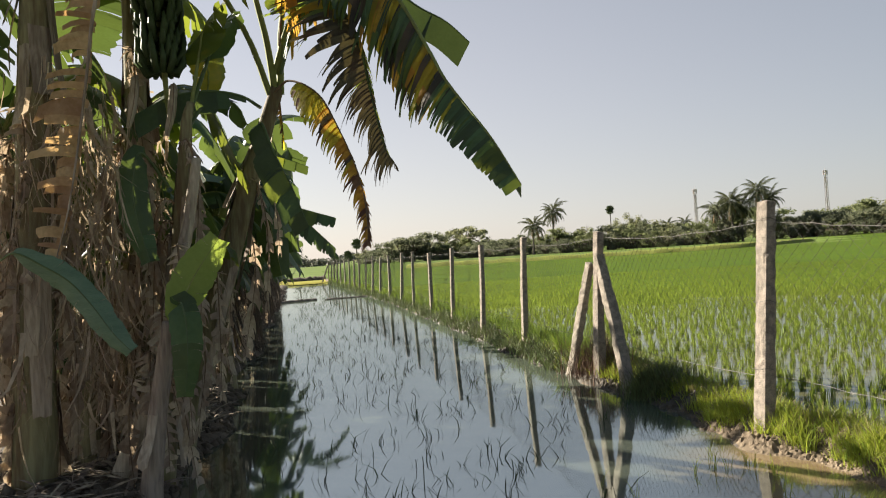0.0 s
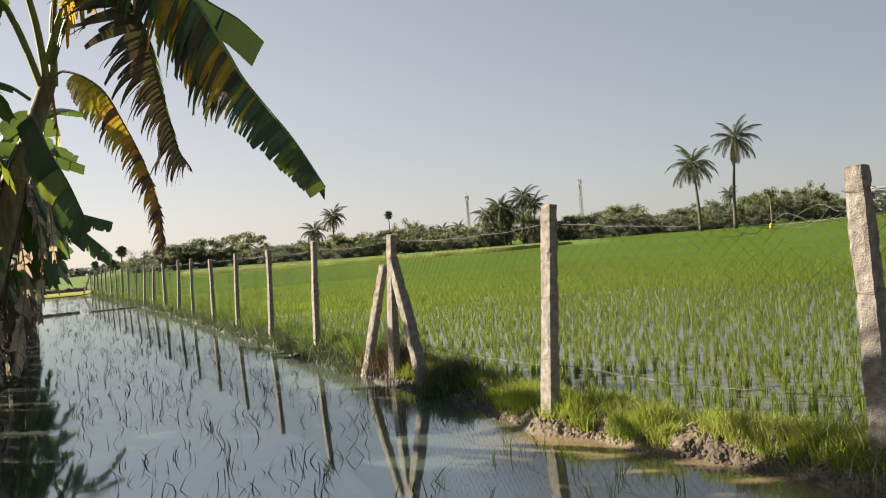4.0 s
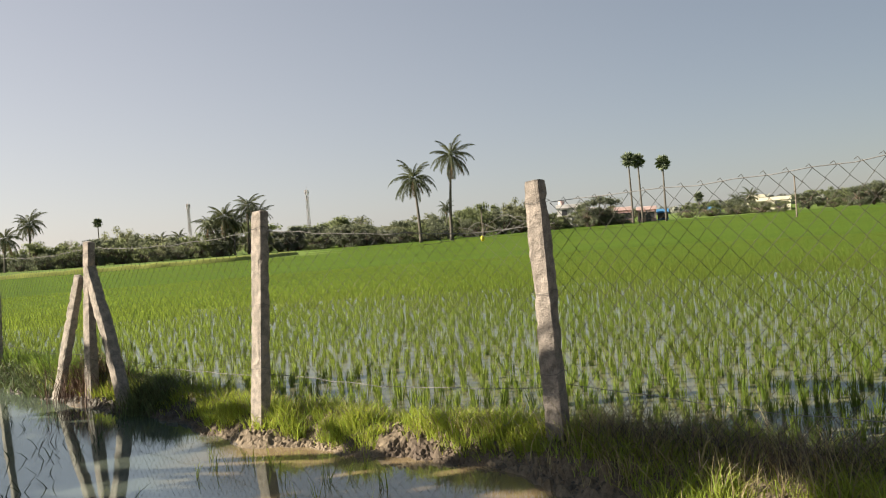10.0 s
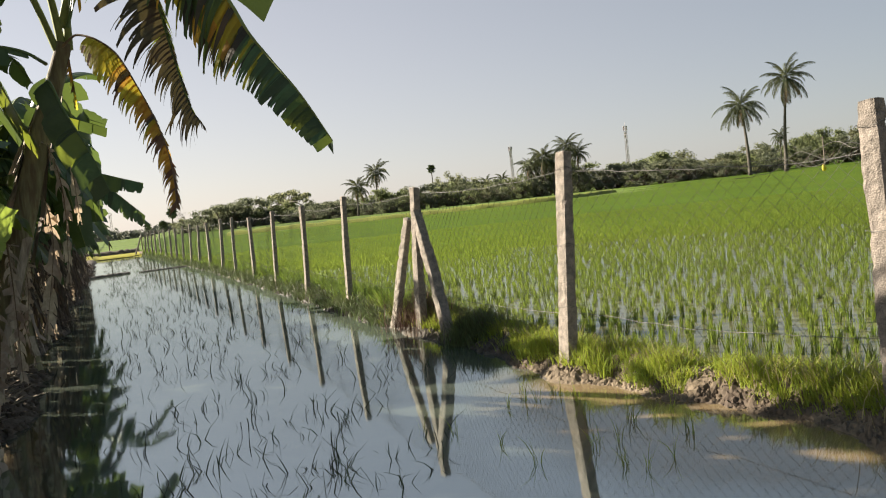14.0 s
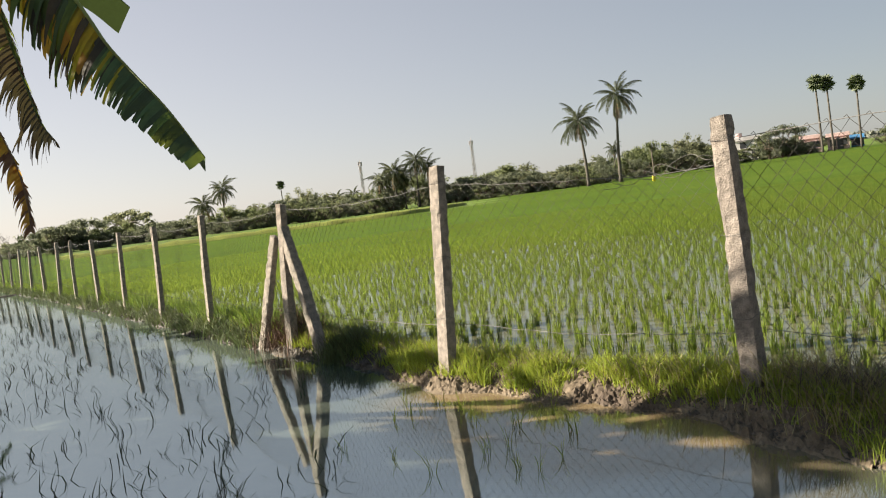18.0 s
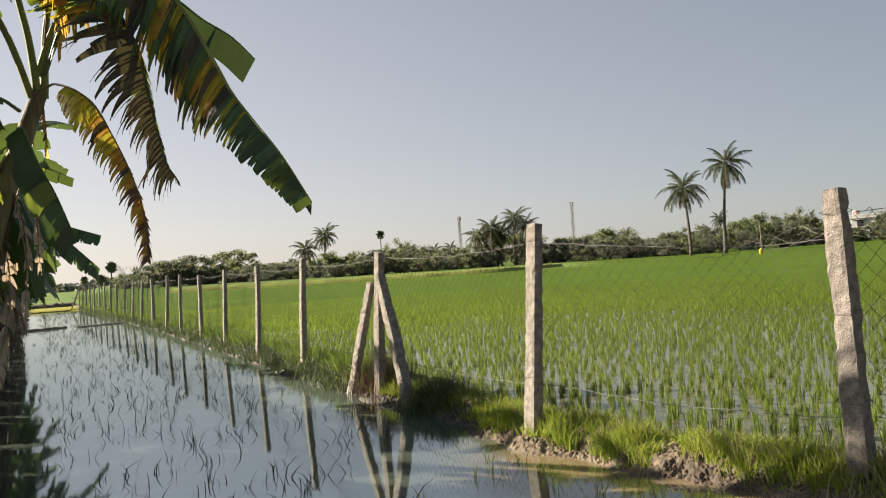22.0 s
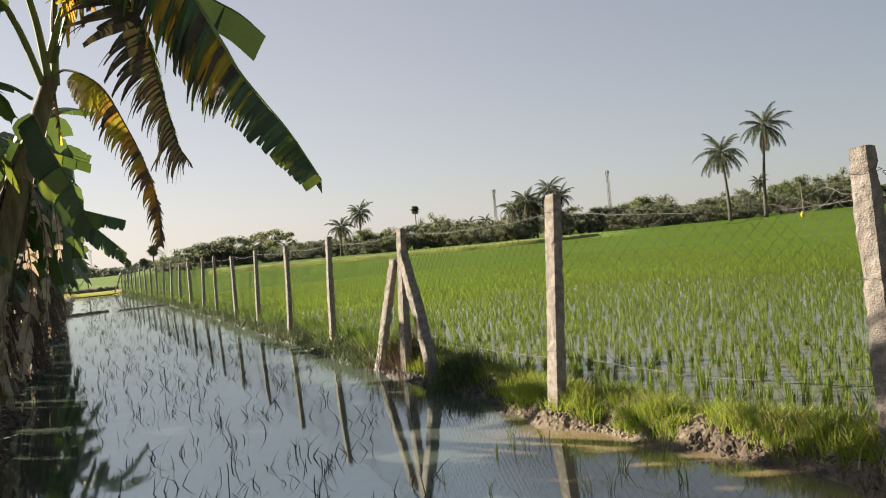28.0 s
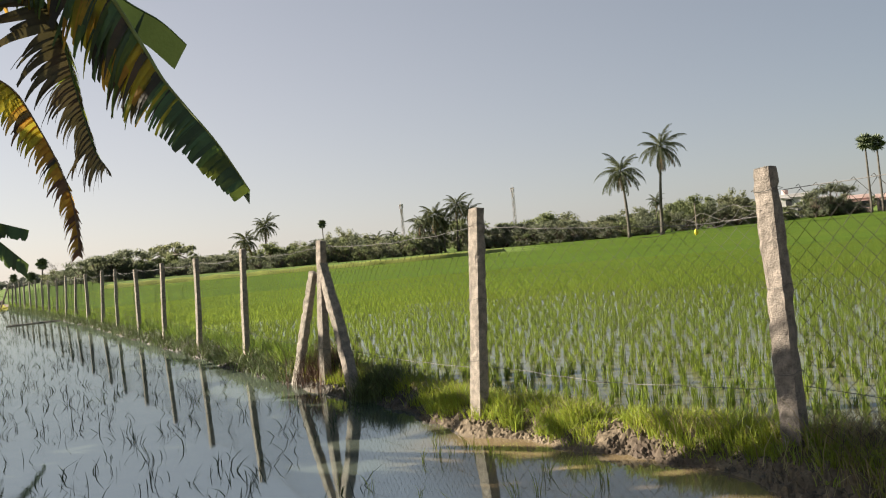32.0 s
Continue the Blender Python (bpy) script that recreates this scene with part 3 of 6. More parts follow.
# reedlets in the muddy shallows
n = 26
y = rng.uniform(2.9, 4.8, n)
x = np.array([bank_x(b) for b in y]) - rng.uniform(0.25, 1.6, n)
base = np.repeat(np.stack([x, y, np.full(n, -0.04)], 1), 6, 0)
base[:, :2] += rng.normal(0, 0.012, base[:, :2].shape)
m = len(base)
V, T = blades(base, rng.uniform(0.10, 0.22, m), rng.uniform(0.004, 0.007, m), rng.uniform(0.1, 0.6, m), rng.uniform(0, 6.28, m), rng, 3, 1.2)
stuff("rice_seedlings", V, T, GRASS, "fresh bright seedlings in the muddy shallows", "seedlings")

# broken lip of the mud bank
ly = np.concatenate([np.arange(1.6, 13.0, 0.022), np.arange(13.0, 34.0, 0.06)])
lx = np.arange(-0.22, 0.46, 0.02)
LV = []
for yv in ly:
    bx = bank_x(yv)
    for xo in lx:
        xv = bx + xo
        win = step(-0.22, -0.02, xo) * (1 - step(0.30, 0.46, xo))
        q = abs(noise.noise((xv * 7, yv * 7, 2.0))) * 0.03 + abs(noise.noise((xv * 16, yv * 16, 4.0))) * 0.04 + noise.noise((xv * 38, yv * 38, 6.0)) * 0.022
        LV.append((xv, yv, ground_z(xv, yv) - 0.012 + win * (0.012 + q)))
w = len(lx)
LF = [(j * w + i, j * w + i + 1, (j + 1) * w + i + 1, (j + 1) * w + i) for j in range(len(ly) - 1) for i in range(w - 1)]
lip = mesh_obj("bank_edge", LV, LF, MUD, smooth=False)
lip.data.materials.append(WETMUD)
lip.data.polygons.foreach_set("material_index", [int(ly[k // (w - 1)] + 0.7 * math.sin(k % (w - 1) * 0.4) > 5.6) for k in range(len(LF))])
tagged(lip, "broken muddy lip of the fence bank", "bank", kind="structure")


def brace(foot, top, w, d, seed, rz):
    f, t = Vector(foot), Vector(top)
    q = (t - f).to_track_quat("Z", "Y")
    root = thing("fence_brace", foot, "leaning granite brace propping the fence post", "fence brace", "braces of the fence post")
    root.matrix_basis = Matrix.Translation(f) @ q.to_matrix().to_4x4() @ Matrix.Rotation(radians(rz), 4, "Z")
    part("shaft", granite_post((t - f).length, w, d, seed, 0.15), GRANITE, root)
    return root


brace((2.17, 8.8, 0.09), (2.26, 8.22, 1.37), 0.085, 0.115, 71, 0)
brace((0.75, 64.2, 0.1), (1.3, 65.0, 1.45), 0.085, 0.11, 73, 0)
brace((2.25, 7.32, 0.06), (2.275, 7.98, 1.45), 0.115, 0.125, 72, 4)


# ---- chain link between the posts ----
def chain_span(a, b, za, zb, seed, slump=0.0, wire_r=0.0021, mesh_w=0.058, mat=WIRE):
    """Diamond netting on a top and a bottom wire between two posts."""
    r = random.Random(seed)
    A, B = Vector((a[0], a[1], 0)), Vector((b[0], b[1], 0))
    D = B - A
    L = D.length
    u = D / L
    nrm = Vector((-u.y, u.x, 0))
    cell = mesh_w
    n = int(L / cell)
    cell = L / n

    def top(f):
        return za + (zb - za) * f - 0.05 * math.sin(math.pi * f) - slump * math.exp(-((f - 0.2) / 0.2) ** 2)

    def place(s, z):
        f = min(max(s / L, 0), 1)
        off = 0.03 * math.sin(5 * f + z * 3 + seed) + 0.015 * math.sin(13 * f + seed)
        return A + u * s + nrm * off + Vector((0, 0, z))

    root = thing("chain_link_panel", (*A.xy, 0), "rusty grey chain-link netting strung between granite posts", "wire fence", "chain-link panels")
    sets, knots = [], []
    low = 0.22
    for i in range(n):
        s0 = i * cell
        rows = int(1.36 / mesh_w)
        pts = []
        for k in range(rows + 1):
            f = k / rows
            s = s0 + (cell if (k + i) % 2 else 0) + r.uniform(-0.004, 0.004)
            z = low + (top((s0 + cell / 2) / L) - low) * f + r.uniform(-0.003, 0.003)
            pts.append(place(s, z) - A)
        sets.append(tube_data(pts, [wire_r] * len(pts), 3, False))
        e = pts[-1]
        if i % 2:
            continue
        knots.append(tube_data([e, e + u * 0.012 + Vector((0, 0, 0.022)), e + u * 0.03 + Vector((0, 0, 0.01))], [0.0022] * 3, 3, False))
    v, f = merge(*sets, *knots)
    mesh_obj("netting", v, f, mat, root)
    for nm, zf in (("top_wire", top), ("bottom_wire", lambda q: 0.50 - 0.06 * math.sin(math.pi * q))):
        pts = [place(L * k / 16, zf(k / 16)) + Vector((0, 0, r.uniform(-0.008, 0.008))) - A for k in range(17)]
        v, f = tube_data(pts, [0.0023] * 17, 4, False)
        if nm == "bottom_wire":
            barbs = []
            for k in range(1, int(L / 0.12)):
                p = place(k * 0.12, zf(k * 0.12 / L)) - A
                w = Vector((r.uniform(-1, 1), r.uniform(-1, 1), r.uniform(-1, 1))).normalized() * 0.018
                barbs.append(tube_data([p - w, p + w], [0.0015, 0.0008], 3, False))
            v, f = merge((v, f), *barbs)
            mesh_obj("barbed_wire", v, f, WIRELIGHT if a[1] < 8 else WIREDARK, root, "barbed strand")
        else:
            mesh_obj(nm, v, f, WIRELIGHT, root, "bright top wire")
    if slump:
        for q in range(3):
            pts = [place(0.1 + 0.13 * k + r.uniform(-0.03, 0.03), 1.56 + 0.05 * math.sin(k * 1.7 + q * 2) + 0.03 * q * math.exp(-k * 0.3) - 0.01 * k) - A + nrm * r.uniform(-0.05, 0.05) for k in range(8)]
            v, f = tube_data(curve_pts(pts, 28), [0.0016] * 29, 4, False)
            mesh_obj("loose_wire", v, f, WIRELIGHT, root, "tangled bright loose wire")
    return root


def curve_pts(pts, n):
    """Smooth Catmull-Rom points through pts."""
    P = [Vector(p) for p in pts]
    P = [P[0] * 2 - P[1]] + P + [P[-1] * 2 - P[-2]]
    out = []
    segs = len(P) - 3
    for k in range(n + 1):
        f = k / n * segs
        i = min(int(f), segs - 1)
        t = f - i
        a, b, c, d = P[i:i + 4]
        out.append(0.5 * ((2 * b) + (c - a) * t + (2 * a - 5 * b + 4 * c - d) * t * t + (3 * b - a - 3 * c + d) * t ** 3))
    return out


for i in range(len(POSTS) - 1):
    p, q = POSTS[i], POSTS[i + 1]
    za, zb = 1.66, 1.66
    if i == 0:
        za, zb = 1.86, 1.67
    if i == 1:
        za, zb = 1.55, 1.67
    chain_span((p[0] + 0.1, p[1]), (q[0] + 0.1, q[1]), za, zb, 30 + i, 0.03 if i == 1 else 0.0, (0.0021, 0.0017, 0.0015, 0.0013)[i] if i < 4 else 0.0011, 0.055 if i == 0 else 0.053, WIREDARK if i == 0 else WIRE)

# ---- banana grove ----
LEAF = material("banana_leaf", (0.062, 0.095, 0.028), 0.42, 0.45, (0.04, 0.065, 0.02), 3, 30, 0.25, island=0.25, translucent=0.42, tcol=(0.38, 0.44, 0.04), stains=((0.36, 0.22, 0.03), 2.4, 0.57))
LEAFOLD = material("banana_leaf_old", (0.07, 0.062, 0.042), 0.65, 0.25, (0.042, 0.037, 0.028), 4, 30, 0.3, island=0.4, translucent=0.12, tcol=(0.24, 0.19, 0.06), stains=((0.09, 0.06, 0.04), 3.0, 0.5))
# darker copies of the leaf, the grove's shade put into their colour
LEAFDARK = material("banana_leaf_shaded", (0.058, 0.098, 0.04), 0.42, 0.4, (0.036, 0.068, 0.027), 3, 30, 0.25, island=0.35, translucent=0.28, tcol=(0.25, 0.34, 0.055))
LEAFDEEP = material("banana_leaf_deep", (0.068, 0.105, 0.04), 0.5, 0.35, (0.045, 0.075, 0.028), 3, 30, 0.25, island=0.4, translucent=0.12, tcol=(0.2, 0.28, 0.045))
# sheen of the sky put into this leaf's base colour
LEAFBLUE = material("banana_leaf_bluish", (0.15, 0.225, 0.14), 0.45, 0.45, (0.10, 0.165, 0.10), 3, 40, 0.3, translucent=0.15, tcol=(0.2, 0.32, 0.06), stretch=(1, 1, 6))
LEAFYOUNG = material("banana_leaf_young", (0.22, 0.30, 0.085), 0.45, 0.4, (0.16, 0.235, 0.065), 3, 40, 0.3, translucent=0.45, tcol=(0.42, 0.52, 0.06))
LEAFTORN = material("banana_leaf_torn", (0.07, 0.115, 0.03), 0.42, 0.45, (0.045, 0.075, 0.022), 3, 30, 0.25, island=0.5, translucent=0.38, tcol=(0.40, 0.46, 0.05), stains=((0.36, 0.24, 0.03), 3.5, 0.64))
LEAFGOLD = material("banana_leaf_golden", (0.30, 0.25, 0.035), 0.5, 0.4, (0.14, 0.14, 0.028), 4, 30, 0.3, island=0.5, translucent=0.65, tcol=(0.85, 0.66, 0.06), stains=((0.12, 0.075, 0.035), 4.0, 0.58))
LEAFYELLOW = material("banana_leaf_ageing", (0.48, 0.29, 0.05), 0.6, 0.3, (0.22, 0.12, 0.04), 5, 30, 0.3, island=0.35, translucent=0.6, tcol=(0.85, 0.46, 0.06), stains=((0.16, 0.09, 0.05), 5.0, 0.6))
DRYLEAF = material("banana_leaf_dry", (0.53, 0.44, 0.335), 0.85, 0.15, (0.28, 0.22, 0.163), 4, 35, 0.5, island=0.4, translucent=0.38, tcol=(0.6, 0.45, 0.28))
LEAFBROWN = material("banana_leaf_brown", (0.20, 0.12, 0.075), 0.8, 0.2, (0.10, 0.06, 0.042), 5, 30, 0.3, island=0.35, translucent=0.3, tcol=(0.36, 0.18, 0.07))
DRYTAN = material("banana_leaf_tan", (0.50, 0.365, 0.225), 0.8, 0.25, (0.25, 0.165, 0.095), 3, 35, 0.5, island=0.35, translucent=0.45, tcol=(0.78, 0.46, 0.15))
STEM = material("banana_stem", (0.30, 0.28, 0.15), 0.7, 0.12, (0.14, 0.105, 0.06), 6, 40, 0.5, stretch=(1, 1, 0.12), stains=((0.13, 0.09, 0.055), 2.2, 0.6))
SHEATH = material("banana_sheath_dry", (0.48, 0.405, 0.30), 0.8, 0.2, (0.2, 0.155, 0.112), 5, 50, 0.5, stretch=(1, 1, 0.1), randomness=0.3)
FRUIT = material("green_banana", (0.055, 0.08, 0.03), 0.6, 0.25, (0.035, 0.055, 0.02), 6, 40)
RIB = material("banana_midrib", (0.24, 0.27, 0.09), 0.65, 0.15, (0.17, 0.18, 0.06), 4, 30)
# midrib darkened to go with the shaded leaf copies
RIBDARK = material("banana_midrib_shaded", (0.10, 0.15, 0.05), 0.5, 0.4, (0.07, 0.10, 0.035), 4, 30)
LITTERLEAF = material("litter_leaf", (0.36, 0.295, 0.22), 0.9, 0.15, (0.12, 0.095, 0.07), 4, 30, island=0.4)
RIBDRY = material("banana_midrib_dry", (0.25, 0.17, 0.10), 0.8, 0.2, (0.13, 0.09, 0.055), 4, 30)
TANGLE = material("dead_tangle", (0.16, 0.125, 0.095), 0.85, 0.2, (0.075, 0.06, 0.047), 2, 9, island=0.45)
DOWN = Vector((0, 0, -1))


def blade_data(mid, width, droop, torn, r, start=0.15, jitter=0.25, shred=0.35, side_bias=(1, 1), fold=0.35, face=None, trail=0.22, calm=2.0, taper=0.0):
    """Leaf halves on both sides of the midrib, split into lobes that droop by themselves."""
    n = len(mid) - 1
    V, Fc = [], []
    for si, s in enumerate((-1, 1)):
        i = int(start * n)
        while i < n:
            span = 1 + int(r.random() ** 1.5 * (9 if torn < 0.5 else 3) * (1.3 - torn))
            j = min(i + span, n)
            if i / n > calm:
                j = min(i + 2 + r.randrange(6), n)
            dr = droop + r.gauss(0, jitter if i / n <= calm else 0.03)
            loose = torn > 0.6 and i / n <= calm
            reach, lag = (r.uniform(0.65, 1.15), r.uniform(0.5, 1.5)) if loose else (1.0, 1.0)
            if loose and r.random() < 0.04:
                i = j
                continue
            if torn <= 0.1:
                dr = droop + r.gauss(0, 0.015)
            cols = []
            for k in range(i, j + 1):
                p = mid[k]
                T = (mid[min(k + 1, n)] - mid[max(k - 1, 0)]).normalized()
                up = face if face else Vector((0, 0, 1)) if abs(T.z) < 0.97 else Vector((0.6, -0.4, 0.3))
                lat = T.cross(up).normalized() * s
                f = (k / n - start) / (1 - start)
                w = width * side_bias[si] * (max(4 * f * (1 - f), 0) ** 0.42 if f < 0.93 else 0.55) * r.uniform(0.9, 1.05)
                col = []
                w *= reach * (1 - taper * f)
                sweep = T * (trail * lag * w)
                for q in range(4):
                    g = q / 3
                    a = dr * (fold + (1 - fold) * g)
                    o = lat * math.cos(a) + (face.normalized() if face else DOWN) * math.sin(a)
                    col.append(p + o * (w * g) + sweep * g * g)
                cols.append(col)
            c = sum((col[3] for col in cols), Vector()) / len(cols)
            pinch = (shred * r.random() if i / n <= calm else 0.06) if torn > 0.2 else 0.015
            base = len(V)
            for col in cols:
                for q in range(4):
                    g = q / 3
                    v = col[q]
                    if q > 1:
                        cq = sum((cc[q] for cc in cols), Vector()) / len(cols)
                        v = v.lerp(cq, pinch * g * g)
                    V.append(v)
            for k in range(len(cols) - 1):
                for q in range(3):
                    a = base + k * 4 + q
                    Fc.append((a, a + 4, a + 5, a + 1))
            i = j
    return V, Fc


def strip_leaf(root, pts, out, width, seed, mats, chance, ribmat, name="leaf", n=120, rib=0.02, start=0.15, lobe=(0.03, 0.03), tear=(0.5, 0.5), sag=0.5, sweep=0.0, flutter=0.25, tip=(0.1, 0.6), label="", parent=None, dry_ends=0.0):
    """One leaf half hung along the midrib: lobes joined at the rib, split from the margin inwards, each bending down by itself.
    width, lobe, tear and chance (of each material) run along the leaf; the last material is that of withered ends."""
    r = random.Random(seed)
    mid = curve_pts(pts, n)
    outs = [Vector(o).normalized() for o in (out if isinstance(out[0], tuple) else (out, out))]
    sags = sag if isinstance(sag, tuple) else (sag, sag)
    V, Fc, mi = [], [], []
    at = lambda tab, f: float(np.interp(f, [k / (len(tab) - 1) for k in range(len(tab))], tab))
    i, m = int(start * n), None
    R = 7
    while i < n:
        f = (i / n - start) / (1 - start)
        tr, sag = at(tear, f), at(sags, f)
        out = outs[0].lerp(outs[-1], f).normalized()
        want, run, j = at(lobe, f) * (r.choice((0.4, 0.6, 1.0, 1.6, 2.4)) if tr > 0.15 else 1.0), 0.0, i
        while j < n and (run < want or j == i):
            run += (mid[j + 1] - mid[j]).length
            j += 1
        if n - j < 3:
            j = n
        nc = max(2, min(int(run / 0.04), j - i))
        k0 = min((i + j) // 2, n - 1)
        T = (mid[min(k0 + 2, n)] - mid[max(k0 - 2, 0)]).normalized()
        side = T.cross(out).normalized()
        w = at(width, f) * (1 + r.uniform(-0.45, 0.2) * tr * tr)
        own = (T * r.gauss(0, 0.8) + side * r.gauss(0, 1.0)) * flutter * tr
        t0 = 1 - tr * r.uniform(0.6, 1.0)
        end = 1 - (1 - r.uniform(*tip)) * min(tr * 1.4, 1)
        cup = r.uniform(-0.2, 0.25) * run * tr
        odds = [at([c[k] for c in chance], f) for k in range(len(chance[0]))]
        if m is None or r.random() < 0.7:
            m = r.choices(range(len(odds)), odds)[0]
        withered = len(mats) - 1 if r.random() < dry_ends * (1.2 - f) and f < 0.75 else m
        lap = 0.3 * tr
        e0, e1 = mid[i] + (mid[i] - mid[j]) * lap, mid[j] + (mid[j] - mid[i]) * lap
        centre = mid[i].lerp(mid[j], 0.5)
        roots = [e0] + [mid[i + round((j - i) * c / nc)] for c in range(1, nc)] + [e1]
        base = len(V)
        p = Vector()
        for q in range(R + 1):
            g = q / R
            sq = 1 if g <= t0 else 1 - (1 - end) * ((g - t0) / max(1 - t0, 0.05)) ** 0.9
            for kk, a in enumerate(roots):
                V.append(centre.lerp(a, sq) + p + side * (cup * math.cos(math.pi * (kk / nc - 0.5)) * g))
            d = (out * (1 - sag * g) + DOWN * (sag * g) + T * (sweep * g) + own * g).normalized()
            p = p + d * (w / R)
        for q in range(R):
            for kk in range(nc):
                v = base + q * (nc + 1) + kk
                Fc.append((v, v + 1, v + nc + 2, v + nc + 1))
                mi.append(withered if q >= 4 else m)
        i = j
    leaf = mesh_obj(name, V, Fc, mats[0], parent or root, label, smooth=True)
    for mt in mats[1:]:
        leaf.data.materials.append(mt)
    leaf.data.polygons.foreach_set("material_index", mi)
    if rib:
        v, f = tube_data(mid, [rib * (1 - 0.85 * k / n) for k in range(n + 1)], 5)
        mesh_obj("midrib", v, f, ribmat, leaf, smooth=True)
    return leaf


def add_leaf(root, pts, width, droop, torn, seed, mat, ribmat, name="leaf", n=40, rib=0.018, start=0.15, jitter=0.22, shred=0.35, bias=(1, 1), label="", fold=0.35, face=None, trail=0.22, calm=2.0, taper=0.0):
    r = random.Random(seed)
    mid = curve_pts(pts, n)
    v, f = blade_data(mid, width, droop, torn, r, start, jitter, shred, bias, fold, face, trail, calm, taper)
    leaf = mesh_obj(name, v, f, mat, root, label, smooth=True)
    v, f = tube_data(mid, [rib * (1 - 0.85 * k / n) for k in range(n + 1)], 5)
    mesh_obj("midrib", v, f, ribmat, leaf, smooth=True)
    return leaf


def add_stem(root, pts, r0, r1, seed, mat=STEM, flaps=6):
    r = random.Random(seed)
    P = curve_pts(pts, 22)
    v, f = tube_data(P, [r0 + (r1 - r0) * (k / 22) ** 0.8 for k in range(23)], 14, True, 0.05, r)
    mesh_obj("pseudostem", v, f, mat, root, smooth=True)
    for k in range(flaps):
        i = r.randrange(1, 17)
        ln = r.randrange(3, 7)
        th0, dth = r.uniform(0, 6.28), r.uniform(0.5, 1.5)
        V, Fc = [], []
        for a in range(ln + 1):
            p = P[min(i + a, 22)]
            rad = (r0 + (r1 - r0) * ((i + a) / 22)) * 1.07 + 0.10 * (1 - a / ln) ** 2 * r.uniform(0.3, 1)
            for b in range(6):
                th = th0 + dth * (b / 5 - 0.5) * (0.45 + 0.55 * a / ln)
                V.append(p + Vector((math.cos(th) * rad, math.sin(th) * rad, r.uniform(-0.01, 0.01))))
        for a in range(ln):
            for b in range(5):
                q = a * 6 + b
                Fc.append((q, q + 1, q + 7, q + 6))
        mesh_obj("dry_sheath", V, Fc, SHEATH, root, smooth=True)
    return P


def hang_dry(root, p, length, width, seed, mat=DRYLEAF):
    """A dead leaf hanging down from p along the stem."""
    r = random.Random(seed)
    a = r.uniform(0, 6.28)
    o = Vector((math.cos(a), math.sin(a), 0))
    p = Vector(p)
    pts = [p, p + o * 0.12 + Vector((0, 0, 0.04)), p + o * 0.2 + Vector((0, 0, -length * 0.35)), p + o * r.uniform(0.1, 0.22) + Vector((r.uniform(-0.08, 0.08), r.uniform(-0.08, 0.08), -length))]
    return add_leaf(root, pts, width, r.uniform(0.4, 1.0), 1.0, seed + 5, mat, RIBDRY, "dry_leaf", 26, 0.012, 0.12, 0.6, 0.8, label="withered brown hanging leaf")


def plant(base, label):
    return thing("banana_plant", (base[0], base[1], 0), label, "banana plant", "banana grove")


def rel(root, pts):
    o = root.matrix_basis.translation
    return [Vector(p) - o for p in pts]


# the leaning plant at the water's edge
B = plant((-2.15, 6.7), "leaning banana plant with wind-torn arching leaves over the water")
add_stem(B, rel(B, [(-2.17, 6.7, 0.02), (-2.01, 6.7, 0.56), (-1.68, 6.7, 1.56), (-1.45, 6.7, 2.3), (-1.27, 6.7, 2.8), (-1.15, 6.7, 3.15)]), 0.135, 0.06, 1, flaps=7)
# gold lobes stand for yellowed strips and for sun glowing through others
TORN = (LEAFTORN, LEAFGOLD, LEAFOLD, LEAFDEEP, LEAFYELLOW)
MAIN = rel(B, [(-1.163, 6.7, 3.285), (-0.992, 6.65, 3.755), (-0.683, 6.5, 4.24), (-0.345, 6.3, 4.19), (-0.10, 6.1, 3.75), (0.08, 5.8, 3.22), (0.145, 5.6, 2.955), (0.25, 5.4, 2.70), (0.375, 5.15, 2.40), (0.50, 4.9, 2.03)])
main = strip_leaf(B, MAIN, ((-0.22, -0.12, -0.97), (-0.88, -0.1, -0.5)), (0.45, 0.62, 0.70, 0.66, 0.56, 0.46, 0.36, 0.29, 0.23, 0.13), 11, TORN, ((5, 2, 4, 3, 1), (4, 2.5, 4, 3, 1), (3, 2.5, 2, 4, 0.6), (4.5, 0.6, 0, 6, 0.1), (4.5, 0.15, 0, 6, 0)), RIB, n=300, rib=0.028, start=0.12, lobe=(0.024, 0.024, 0.022, 0.024, 0.028, 0.03), tear=(0.75, 0.8, 0.8, 0.7, 0.5, 0.28), sag=(0.7, 0.7, 0.5, 0.1), flutter=0.2, tip=(0.1, 0.7), label="long arching torn green leaf with yellow and sun-glow streaks", dry_ends=0.15)
strip_leaf(B, MAIN, (0.25, 1.0, -0.35), (0.2, 0.24, 0.24, 0.22, 0.16), 12, TORN, ((4, 1, 0.5, 4, 0.3), (4, 0.3, 0, 5, 0.2)), RIB, "leaf_half", n=160, rib=0, start=0.3, lobe=(0.1, 0.2, 0.3), tear=(0.3, 0.1, 0.03), sag=0.3, parent=main)
strip_leaf(B, rel(B, [(-1.134, 6.75, 3.326), (-0.869, 6.8, 3.92), (-0.464, 6.85, 4.29), (-0.08, 6.9, 4.15), (0.211, 6.9, 3.94), (0.46, 6.85, 3.78), (0.66, 6.8, 3.57)]), ((-0.30, -0.15, -0.9), (-0.62, -0.1, -0.78)), (0.16, 0.28, 0.30, 0.26, 0.22), 13, (LEAFDEEP, LEAF), ((1, 0), (1, 0)), RIBDARK, n=90, rib=0.022, start=0.3, lobe=(0.5, 0.5), tear=(0.05, 0.01), sag=0.1, flutter=0.02, label="dark green blunt-tipped leaf")
